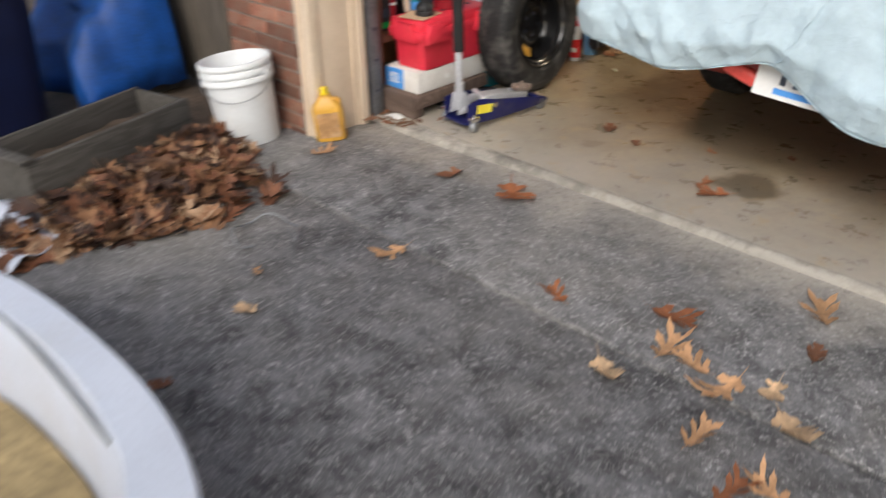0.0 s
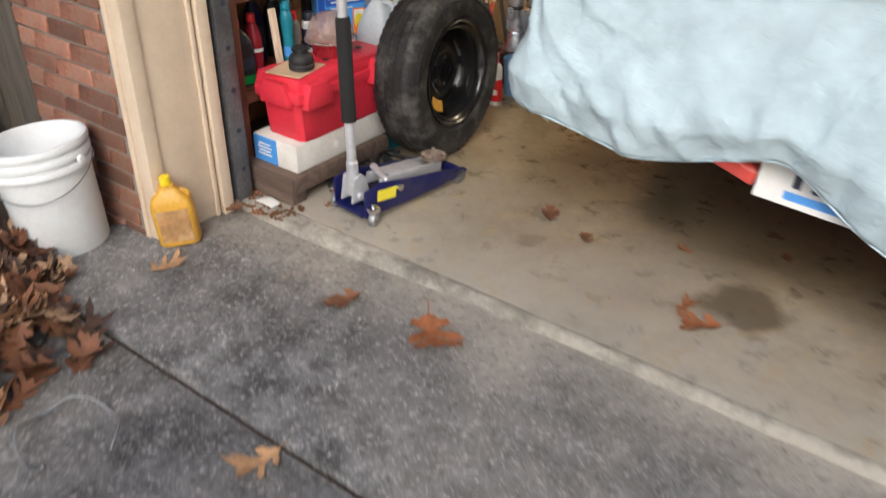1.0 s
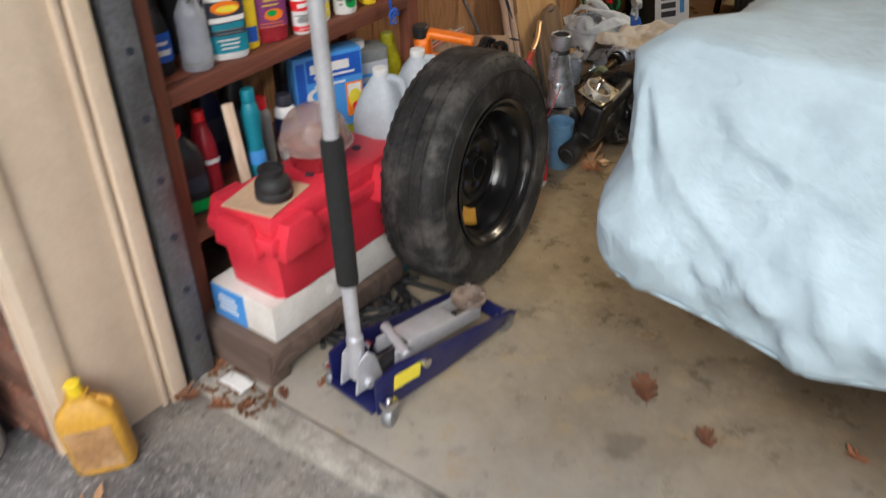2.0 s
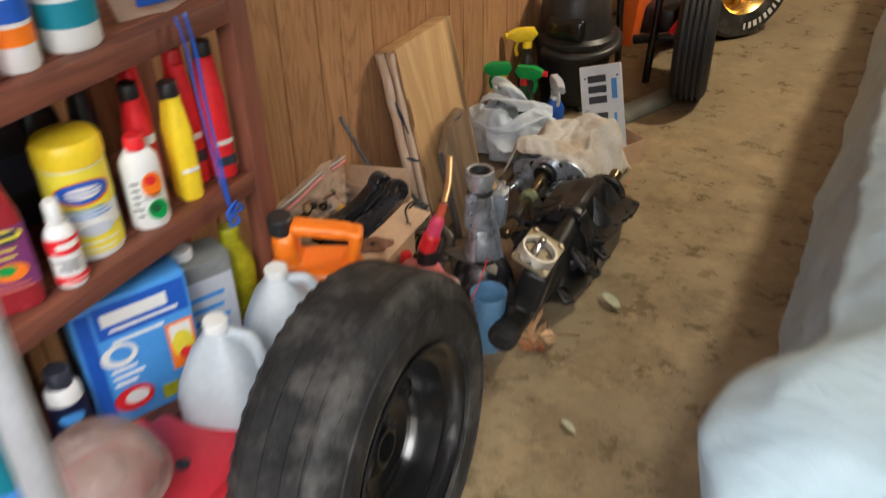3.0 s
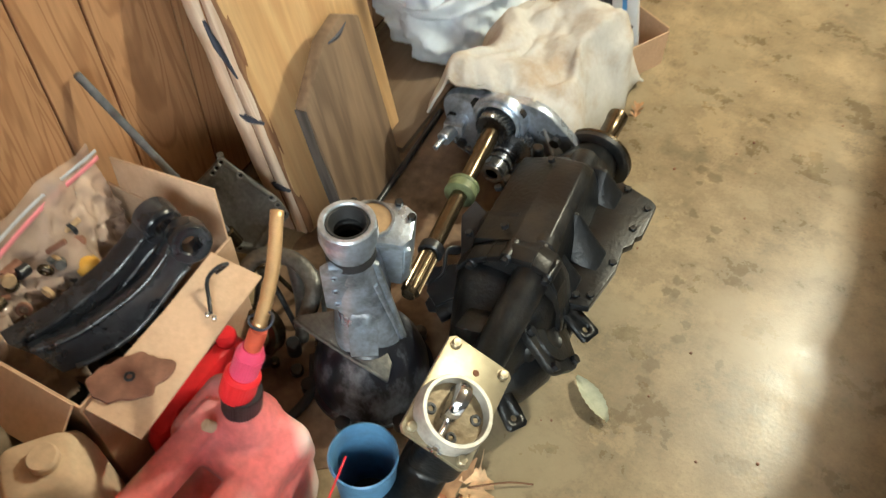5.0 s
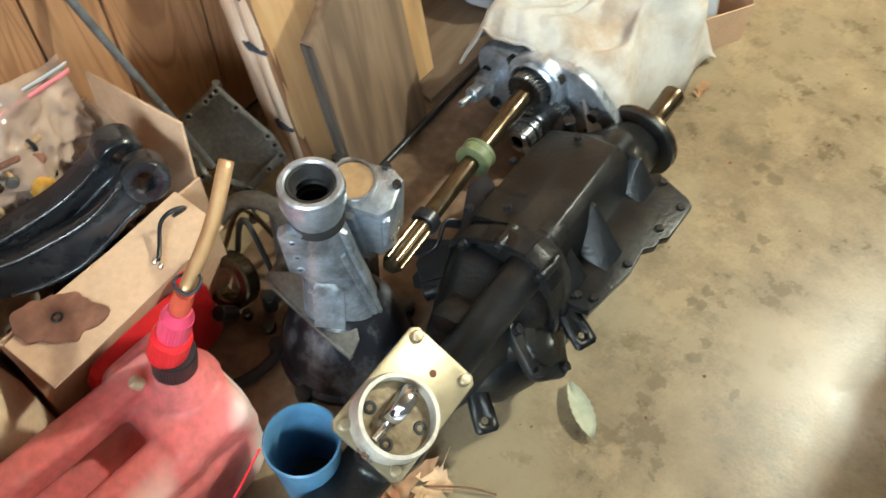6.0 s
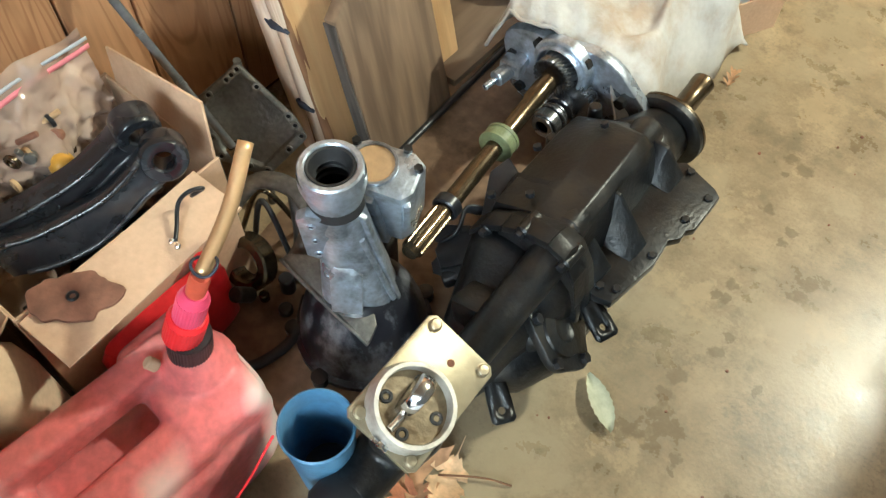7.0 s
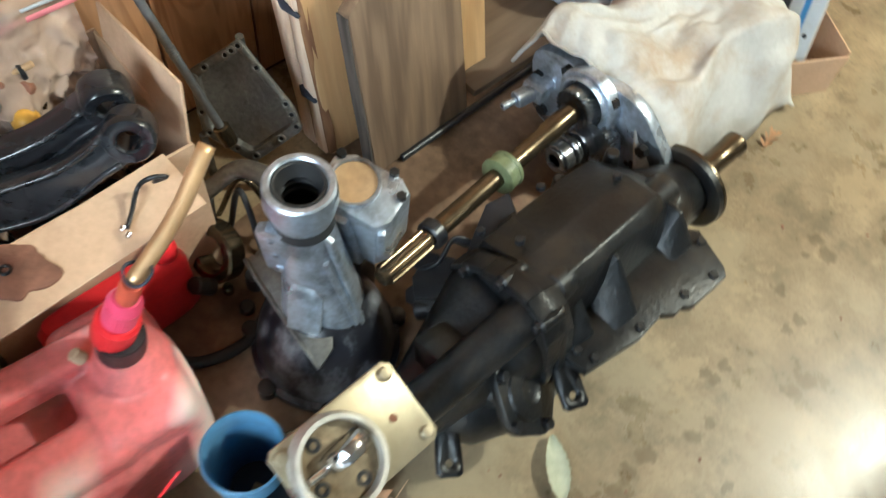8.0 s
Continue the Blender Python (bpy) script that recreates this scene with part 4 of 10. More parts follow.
def bucket():
    b = thing("bucket", "white plastic five-gallon bucket with ribbed rim", "bucket", pose(-3.03, 2.62, -0.045))
    bm = B()
    lathe(bm, [(0.0, 0.0), (0.125, 0.0), (0.13, 0.006), (0.147, 0.36), (0.144, 0.362), (0.126, 0.012), (0.0, 0.012)], 48)
    part("body", bm, M_WHITE, b)
    for z, w in ((0.285, 0.156), (0.318, 0.156), (0.352, 0.158)):
        bm = B()
        r = 0.13 + 0.017 * z / 0.36 - 0.001
        lathe(bm, [(r, z - 0.012), (w, z - 0.009), (w + 0.001, z), (w - 0.002, z + 0.010), (r, z + 0.012)], 48, close=True)
        part("rib", bm, M_WHITE, b)
    for s in (1, -1):
        bm = B()
        cyl(bm, 0.014, 0.012, pose(0.153 * s, 0, 0.30, 0, 90 * s, 0), 14, bevel=0.002)
        part("handle_boss", bm, M_WHITE, b)
    bm = B()
    tube(bm, [(0.16 * math.cos(a), -0.166 * math.sin(a) * 0.98, 0.30 - 0.09 * math.sin(a)) for a in [math.pi * i / 12 for i in range(13)]], 0.0022, 6, 3)
    part("handle", bm, M_STEEL, b, "thin wire handle hanging down").matrix_basis = pose(0, 0, 0, 0, 0, 30)
    b.matrix_world = pose(-3.015, 2.62, -0.04, 0, -6, 20) @ Matrix.Scale(1.04, 4)
    return b


bucket()


def oil_bottle():
    b = thing("oil_bottle", "amber yellow oil bottle with a faded tan label", "bottle", pose(-2.70, 2.845, -0.022, 0, -5, 48) @ Matrix.Scale(1.06, 4))
    bm = B()
    lathe(bm, [(0.9, 0), (1, 0.008), (1, 0.135), (0.9, 0.155), (0.5, 0.182), (0.36, 0.190), (0.36, 0.202)], 36, I4, 0.064, 0.036, 4.5)
    part("body", bm, M_OILYELLOW, b)
    bm = B()
    cyl(bm, 0.0165, 0.03, pose(0, 0, 0.199), 20, bevel=0.002)
    part("cap", bm, M_YELLOW, b, "bright yellow screw cap")
    bm = B()
    box(bm, 0.096, 0.003, 0.11, pose(0, -0.0355, 0.072), 0.001, 1)
    part("label", bm, M_FADED, b, "faded tan paper label")
    bm = B()
    tube(bm, [(0.045, 0, 0.14), (0.056, 0, 0.165), (0.035, 0, 0.18)], 0.008, 8, 4)
    part("grip", bm, M_OILYELLOW, b)
    return b


oil_bottle()


def planter():
    # long weathered trough from near corner to far corner
    p = thing("planter_box", "weathered grey wooden planter trough among leaves", "planter", pose(-3.0, 1.62, -0.055, 0, 0, 14))
    L, W, H, T = 0.84, 0.34, 0.215, 0.022
    for name, lo, hi in (("side_board", (-T, 0, 0), (0, L, H)), ("side_board", (-W, 0, 0), (-W + T, L, H)),
                         ("end_board", (-W + T, 0.0, 0), (-T, T, H - 0.006)), ("end_board", (-W + T, L - T, 0), (-T, L, H - 0.006)),
                         ("bottom_board", (-W + T, T, 0.02), (-T, L - T, 0.035))):
        bm = B()
        span(bm, lo, hi, 0.004)
        part(name, bm, M_GREYWOOD_Y, p)
    bm = B()
    surface(bm, lambda u, v: (-W + T + (W - 2 * T) * u, T + (L - 2 * T) * v, 0.10 + wob((u * 4, v * 8, 1), 1, 0.02)), 16, 30)
    part("soil", bm, M_SOIL, p, "dark dry soil fill")
    for lo, hi in (((-W - 0.002, -0.02, H), (0.006, 0.04, H + 0.015)),):
        bm = B()
        span(bm, lo, hi, 0.003)
        part("cap_board", bm, M_GREYWOOD_Y, p)
    return p


planter()

# pale folded plastic sheet beside the trough
bm = B()
surface(bm, lambda u, v: (-3.12 + 0.48 * u + 0.1 * v, 1.55 - 0.24 * v + 0.03 * u, -0.035 + 0.05 * math.sin(3 * u + 1) ** 2 + 0.03 * math.sin(5 * v + u) ** 2), 20, 14)
tagged(part("plastic_sheet", bm, M_TUB, thick=0.003), "pale crumpled plastic sheet lying by the planter", "plastic sheet")

# blue tarpaulin over a low stack
bm = B()
surface(bm, lambda u, v: (-4.66 + 0.80 * u,
                          2.80 - 0.5 * min(1, v * 1.2) - (0.05 * math.sin(9 * u) if v > 0.6 else 0),
                          max(-0.05, 0.62 * (1 - max(0, v - 0.35) / 0.65) ** 0.6 * (1 - max(0, (u - 0.75) / 0.25) ** 3 * 0.9) + wob((u * 5, v * 5, 3), 1, 0.05) - 0.05)), 40, 30)
tagged(part("tarpaulin", bm, M_TARP, thick=0.004), "bright blue tarpaulin draped over a low stack", "tarpaulin")
stack = thing("timber_stack", "low stack of grey timber under a tarpaulin", "timber", pose(-4.3, 2.62, -0.06))
for i in range(3):
    bm = B()
    span(bm, (-0.38, -0.12, 0.15 * i), (0.33, 0.2, 0.15 * i + 0.14), 0.005)
    part("beam", bm, M_GREYWOOD_Y, stack)


def wheelie_bin():
    b = thing("wheelie_bin", "dark blue plastic wheelie bin", "bin", pose(-4.1, 1.82, -0.06, 0, 0, 8))
    bm = B()
    lathe(bm, [(0.0, 0.03), (0.82, 0.03), (0.84, 0.05), (1, 0.92), (1.05, 0.93), (1.05, 0.96)], 40, I4, 0.27, 0.30, 6)
    part("body", bm, M_BINBLUE, b)
    bm = B()
    lathe(bm, [(1.08, 0.96), (1.08, 0.975), (0.9, 1.01), (0.0, 1.03)], 40, I4, 0.27, 0.30, 6)
    part("lid", bm, M_BINBLUE, b)
    for s in (-1, 1):
        bm = B()
        cyl(bm, 0.1, 0.045, pose(-0.2, 0.2 * s, 0.1, 90 * s, 0, 0), 24, bevel=0.008)
        part("wheel", bm, M_RUBBER2, b)
    bm = B()
    rod(bm, (-0.29, -0.2, 0.92), (-0.29, 0.2, 0.92), 0.014)
    part("handle", bm, M_BINBLUE, b)
    return b


wheelie_bin()


def wash_tub():
    t = thing("wash_tub", "white weathered plastic tub with a broad rim on the driveway", "tub", pose(-1.47, 0.71, DRIVE_Z))
    A, Bb, E, H = 0.86, 0.49, 2.5, 0.375
    bm = B()
    lathe(bm, [(0.0, 0.0), (0.74, 0.0), (0.78, 0.02), (0.86, H - 0.03), (0.99, H - 0.03), (1.0, H - 0.012), (0.985, H), (0.80, H - 0.004), (0.77, H - 0.03), (0.70, 0.05), (0.0, 0.04)], 64, I4, A, Bb, E)
    part("basin", bm, M_TUB, t)
    bm = B()
    lathe(bm, [(0.0, 0.15), (0.4, 0.155), (0.58, 0.145), (0.70, 0.13)], 48, I4, A, Bb, E)
    part("debris", bm, M_DEBRIS, t, "tan dry grass clippings")
    bm = B()
    tube(bm, [(-0.55, 0.36, H - 0.02), (-0.1, 0.375, H - 0.012), (0.35, 0.35, H - 0.02)], 0.006, 8, 6)
    part("seam", bm, M_GREY, t, "grey rubber seam strip")
    return t


wash_tub()


# ---- covered car ----
CAR_X, CAR_R, CAR_F = -0.99, 3.60, 7.9


def covered_car():
    c = thing("car", "red car parked under a cover, rear bumper showing", "car", pose(CAR_X, CAR_R, 0))
    bm = B()
    box(bm, 1.46, 3.85, 0.4, pose(0, 2.12, 0.51), 0.12, 3)
    part("body", bm, M_CARRED, c, fuse=0.0)
    bm = B()
    box(bm, 0.96, 1.4, 0.36, pose(0, 1.98, 0.86), 0.14, 3)
    part("cabin", bm, M_CARRED, c)
    bm = B()
    box(bm, 1.48, 0.16, 0.17, pose(0, 0.12, 0.545), 0.05, 3)
    part("bumper", bm, M_CARRED, c, "dark red rear bumper")
    bm = B()
    box(bm, 0.14, 0.05, 0.055, pose(-0.178, 0.005, 0.435, 0, 18, 0), 0.015, 3)
    part("fog_light", bm, M_TAILRED, c, "red plastic rear lamp")
    pl = B()
    box(pl, 0.305, 0.006, 0.152, pose(0.05, -0.03, 0.452, -16, 3, 0), 0.002, 1)
    plate = part("number_plate", pl, M_WHITE2, c, "white rear plate with a blue stripe")
    bm = B()
    box(bm, 0.15, 0.002, 0.022, pose(0.05, -0.03, 0.452, -16, 3, 0) @ pose(0, -0.0035, -0.048), 0.0005, 1)
    part("stripe", bm, M_SKYBLUE, plate, "blue printed stripe")
    for i in range(3):
        bm = B()
        box(bm, 0.022, 0.002, 0.05, pose(0.05, -0.03, 0.452, -16, 3, 0) @ pose(-0.05 + 0.05 * i, -0.0035, 0.0), 0.0005, 1)
        part("plate_bar", bm, M_INK, plate)
    for sx in (-1, 1):
        for y in (1.0, 3.3):
            bm = B()
            lathe(bm, [(0.19, -0.09), (0.28, -0.095), (0.305, -0.06), (0.305, 0.06), (0.28, 0.095), (0.19, 0.09)], 36, pose(0.66 * sx, y, 0.302, 0, 90, 0))
            part("wheel", bm, M_RUBBER, c)
    return c


covered_car()


def car_cover():
    bm = B()
    XL, XR = -1.875, -0.12
    # z, side inset, rear y, front y, corner radius
    levels = ((0.40, -0.014, 3.49, 8.0, 0.16), (0.52, -0.017, 3.46, 8.02, 0.17), (0.66, 0.012, 3.51, 8.0, 0.12), (0.77, 0.005, 3.57, 7.95, 0.09), (0.85, -0.022, 3.62, 7.9, 0.07),
              (0.895, 0.03, 3.66, 7.75, 0.07), (0.93, 0.16, 3.95, 7.4, 0.3), (1.09, 0.2, 4.26, 6.75, 0.3), (1.27, 0.28, 4.6, 6.35, 0.3), (1.35, 0.42, 4.9, 6.0, 0.3), (1.375, 0.8, 5.2, 5.7, 0.05))
    SEG, SUB = 840, 8
    FOLDS = ((-1.86, 0.86, -1.50, 0.50, 0.014, 0.020), (-1.85, 0.84, -1.78, 0.62, 0.010, 0.016), (-1.80, 0.87, -1.30, 0.66, 0.018, 0.018), (-1.83, 0.80, -1.62, 0.44, 0.016, -0.018), (-1.70, 0.86, -1.66, 0.70, 0.010, -0.012),
             (-1.60, 0.84, -1.36, 0.46, 0.02, 0.014))

    def hem(x, y, a):
        if y < 3.75:
            u = (x - XL) / (XR - XL)
            pts = ((0, 0.51), (0.03, 0.50), (0.129, 0.445), (0.24, 0.42), (0.30, 0.425), (0.44, 0.505), (0.48, 0.525), (0.50, 0.515), (0.56, 0.44), (0.647, 0.365), (0.70, 0.335), (0.8, 0.335), (1, 0.32))
            for (u0, z0), (u1, z1) in zip(pts, pts[1:]):
                if u <= u1:
                    return z0 + (z1 - z0) * max(0, (u - u0)) / (u1 - u0)
            return 0.30
        return 0.33 + 0.09 * max(0, 1 - (y - 3.75) / 0.3) - 0.06 * min(1, (y - 3.75) / 1.0) + 0.02 * math.sin(y * 4.3)

    def loop_point(a, lev):
        z, ins, r0, f0, rad = lev
        x0, x1, y0, y1 = XL + ins, XR - ins, r0, f0
        rad = min(rad, (x1 - x0) / 2 - 0.01, (y1 - y0) / 2 - 0.01)
        w, h = x1 - x0 - 2 * rad, y1 - y0 - 2 * rad
        arc = math.pi / 2 * rad
        # shares of the outline are fixed by the lowest loop, so that threads run straight up
        bw, bh, ba = 1.42, 4.18, 0.25
        tot = 2 * (bw + bh) + 4 * ba
        s = a * tot
        for kind, ln, px, py, dx, dy, t0 in (("l", bw, x0 + rad, y0, 1, 0, 0), ("a", ba, x1 - rad, y0 + rad, 0, 0, -90), ("l", bh, x1, y0 + rad, 0, 1, 0), ("a", ba, x1 - rad, y1 - rad, 0, 0, 0),
                                             ("l", bw, x1 - rad, y1, -1, 0, 0), ("a", ba, x0 + rad, y1 - rad, 0, 0, 90), ("l", bh, x0, y1 - rad, 0, -1, 0), ("a", ba, x0 + rad, y0 + rad, 0, 0, 180)):
            if s <= ln + 1e-9:
                f = s / ln
                if kind == "l":
                    L = w if dx else h
                    return Vector((px + dx * L * f, py + dy * L * f, z))
                t = radians(t0 + 90 * f)
                return Vector((px + rad * math.cos(t), py + rad * math.sin(t), z))
            s -= ln
        return Vector((x0 + rad, y0, z))

    loops = []
    for i in range(len(levels) - 1):
        for k in range(SUB):
            f = k / SUB
            loops.append(tuple(a + (b - a) * f for a, b in zip(levels[i], levels[i + 1])))
    loops.append(levels[-1])
    rows = []
    for li, lev in enumerate(loops):
        row = []
        for i in range(SEG):
            p = loop_point(i / SEG, lev)
            if lev[0] <= 0.80:
                hz = hem(p.x, p.y, i)
                p.z = hz + (p.z - 0.40) / 0.40 * (0.80 - hz)
            # the flanks lean in above the sills, behind the square rear corners
            k = max(0.0, min(1.0, (p.y - 3.74) / 0.15))
            k = k * k * (3 - 2 * k)
            lean_in = np.interp(p.z, (0.3, 0.45, 0.55, 0.7, 0.86, 0.95, 1.2), (0.03, 0.025, 0.022, 0.04, 0.085, 0.10, 0.03))
            p.x += k * float(lean_in) * (1 if p.x < CAR_X else -1) * min(1.0, abs(p.x - CAR_X) / 0.6)
            # soft folds hanging from the shoulder, and crumples
            cx = Vector((p.x - CAR_X, (p.y - 5.7) * 0.3, 0)).normalized()
            hang = max(0, min(1, (0.85 - p.z) / 0.35))
            s = p.x * 1.0 + p.y * 1.0
            p += cx * hang * (0.007 * math.sin(s * 17 + 2 * math.sin(p.z * 9)) + wob((p.x, p.y, p.z * 0.5), 7, 0.016) + 0.003 * math.sin(s * 41 + p.z * 12)) + cx * wob((p.x * 1.5, p.y * 1.5, p.z), 15, 0.007)
            # sharp creases where the cloth bunches, drawn down from the corners
            q = Vector((p.x * 5.0, p.y * 5.0, p.z * 3.2))
            r1 = (1 - abs(noise.noise(q + Vector((0, 0, 2.5 * noise.noise(q * 0.4)))))) ** 6
            r2 = (1 - abs(noise.noise(q * 2.6 + Vector((7, 3, 1))))) ** 5
            p += cx * (0.014 * r1 + 0.008 * r2 - 0.01) * (0.35 + 0.65 * max(0.0, min(1.0, (0.95 - p.z) / 0.3)))
            # drawn folds running down from the rear corner
            if p.y < 3.8 and p.x < -1.2:
                for fx, fz, tx, tz, w, dep in FOLDS:
                    along = ((p.x - fx) * (tx - fx) + (p.z - fz) * (tz - fz)) / ((tx - fx) ** 2 + (tz - fz) ** 2)
                    if 0 < along < 1:
                        off = ((p.x - fx) * (tz - fz) - (p.z - fz) * (tx - fx)) / math.hypot(tx - fx, tz - fz)
                        off += 0.012 * math.sin(7 * along + fx * 9)
                        p.y -= dep * math.exp(-(off / w) ** 2) * math.sin(math.pi * along) ** 0.6
            p += Vector((wob((p.x, p.y, p.z), 3, 0.012), wob((p.y, p.z, p.x), 4, 0.012), wob((p.z, p.x, p.y), 4, 0.01)))
            row.append(bm.verts.new(p))
        rows.append(row)
    for a, b in zip(rows, rows[1:]):
        for i in range(SEG):
            bm.faces.new((a[i], a[(i + 1) % SEG], b[(i + 1) % SEG], b[i]))
    bm.faces.new(rows[-1])
    edge = [v.co.copy() for v in rows[0]]
    seam = [rows[k][int(SEG * 0.059) + k // 3].co.copy() for k in range(0, 34, 2)]
    c = thing("car_cover", "pale blue-grey fabric cover draped over a car", "car cover", I4)
    part("cloth", bm, M_COVER, c, thick=0.003, sharp=180)
    bm = B()
    tube(bm, edge[::4] + [edge[0]], 0.0032, 6, 2)
    part("hem", bm, M_COVER, c, "rolled elastic hem")
    # raised seam up the middle of the rear panel
    bm = B()
    tube(bm, [v + Vector((0, -0.002, 0)) for v in seam], 0.004, 6, 2)
    part("seam", bm, M_COVER, c, "raised stitched seam")
    return c


car_cover()


# ---- floor jack ----
def floor_jack():
    j = thing("floor_jack", "dark blue trolley jack with an upright silver handle", "jack", pose(-2.333, 3.302, 0, 0, 0, -7))
    # side plates taper from the rear wheels to the nose
    for sx in (-0.085, 0.075):
        bm = B()
        prism(bm, [(-0.02, 0.03), (-0.02, 0.125), (0.05, 0.14), (0.16, 0.115), (0.46, 0.06), (0.48, 0.045), (0.46, 0.028), (0.2, 0.022)], 0.009,
              Matrix.Translation((sx, 0, 0)) @ Matrix(((0, 0, 1, 0), (1, 0, 0, 0), (0, 1, 0, 0), (0, 0, 0, 1))), 0.002)
        plate = part("side_plate", bm, M_JACKBLUE, j)
        if sx > 0:
            bm = B()
            box(bm, 0.002, 0.085, 0.04, pose(0.0855, 0.075, 0.09, -6, 0, 0), 0.0005, 1)
            part("sticker", bm, M_LEMON, plate, "yellow warning sticker")
    bm = B()
    box(bm, 0.15, 0.1, 0.012, pose(-0.003, 0.02, 0.035), 0.003)
    part("cross_member", bm, M_JACKBLUE, j)
    bm = B()
    box(bm, 0.15, 0.03, 0.03, pose(-0.003, 0.44, 0.045), 0.006)
    part("cross_member", bm, M_JACKBLUE, j)
    for x in (-0.1, 0.1):
        bm = B()
        lathe(bm, [(0.008, -0.012), (0.024, -0.012), (0.027, -0.008), (0.027, 0.008), (0.024, 0.012), (0.008, 0.012)], 20, pose(x, 0.0, 0.027, 0, 90, 25), close=True)
        part("caster", bm, M_STEEL, j)
        bm = B()
        box(bm, 0.03, 0.04, 0.02, pose(x, 0.0, 0.062), 0.004)
        rod(bm, (x, 0, 0.05), (x, 0, 0.085), 0.008)
        part("caster_bracket", bm, M_CHROME, j)
    for x in (-0.078, 0.07):
        bm = B()
        cyl(bm, 0.03, 0.028, pose(x - 0.014, 0.44, 0.03, 0, 90, 0), 22, bevel=0.004)
        part("front_wheel", bm, M_STEEL, j)
    bm = B()
    for x in (-0.037, 0.03):
        box(bm, 0.012, 0.30, 0.04, pose(x, 0.24, 0.088, -6, 0, 0), 0.003)
    box(bm, 0.075, 0.16, 0.01, pose(-0.003, 0.22, 0.11, -6, 0, 0), 0.003)
    part("lift_arm", bm, M_SILVER, j, "grey dusty lifting arm")
    bm = B()
    lathe(bm, [(0.0, 0), (0.022, 0), (0.022, 0.012), (0.045, 0.016), (0.048, 0.028), (0.042, 0.030), (0.03, 0.023), (0.0, 0.022)], 28, pose(-0.003, 0.385, 0.078))
    for k in range(4):
        box(bm, 0.014, 0.014, 0.012, pose(-0.003, 0.385, 0.112) @ pose(0, 0, 0, 0, 0, 90 * k + 45) @ pose(0.036, 0, 0), 0.003)
    part("saucer", bm, M_SAUCER, j, "rusty tan saucer")
    bm = B()
    rod(bm, (-0.055, 0.135, 0.128), (0.062, 0.10, 0.122), 0.013, 0.012, 14, 0.003)
    part("foot_pedal", bm, M_SILVER, j, "grey steel pedal bar")
    bm = B()
    rod(bm, (-0.003, 0.06, 0.065), (-0.003, 0.24, 0.072), 0.021, bevel=0.003)
    rod(bm, (-0.003, 0.24, 0.072), (-0.003, 0.33, 0.075), 0.01)
    part("ram", bm, M_BLACKPLASTIC, j)
    bm = B()
    for x in (-0.03, 0.024):
        prism(bm, [(-0.035, 0.0), (-0.02, 0.085), (0.01, 0.1), (0.03, 0.08), (0.05, 0.0)], 0.008,
              Matrix.Translation((x, 0.0, 0.07)) @ Matrix(((0, 0, 1, 0), (1, 0, 0, 0), (0, 1, 0, 0), (0, 0, 0, 1))), 0.002)
    rod(bm, (-0.05, 0.0, 0.09), (0.045, 0.0, 0.09), 0.012)
    rod(bm, (0, 0.0, 0.085), (0, -0.002, 0.21), 0.02, bevel=0.003)
    part("handle_socket", bm, M_SILVER, j)
    bm = B()
    rod(bm, (-0.062, 0.08, 0.1), (-0.04, 0.08, 0.1), 0.012)
    part("pivot_bolt", bm, M_CHROME, j)
    bm = B()
    rod(bm, (0.087, 0.13, 0.1), (0.1, 0.13, 0.1), 0.012)
    part("pivot_bolt", bm, M_CHROME, j)
    handle = B()
    rod(handle, (0, -0.002, 0.19), (-0.072, 0.045, 1.17), 0.0165, seg=20, bevel=0.004)
    h = part("handle", handle, M_SILVER, j, "silver tubular steel handle")
    bm = B()
    lathe(bm, [(0.0175, 0), (0.0235, 0.002), (0.0245, 0.01), (0.024, 0.33), (0.0225, 0.338), (0.0175, 0.34)], 22, aim((-0.0114, 0.0053, 0.345), (-0.072, 0.045, 1.17)), close=True)
    part("grip", bm, M_FOAM, h, "black foam sleeve")
    return j


floor_jack()

# dirty black cable heap behind the jack
rng = random.Random(5)
heap = thing("cable_heap", "tangle of dirty black cables on the floor", "cable")
for k in range(7):
    bm = B()
    pts = [(-2.52 + rng.uniform(-0.09, 0.1), 3.42 + 0.05 * i + rng.uniform(-0.05, 0.05), 0.012 + 0.035 * rng.random() * (1 - abs(i - 3) / 4)) for i in range(7)]
    tube(bm, pts, 0.006, 6, 4)
    part("cable", bm, M_RUBBER2, heap)


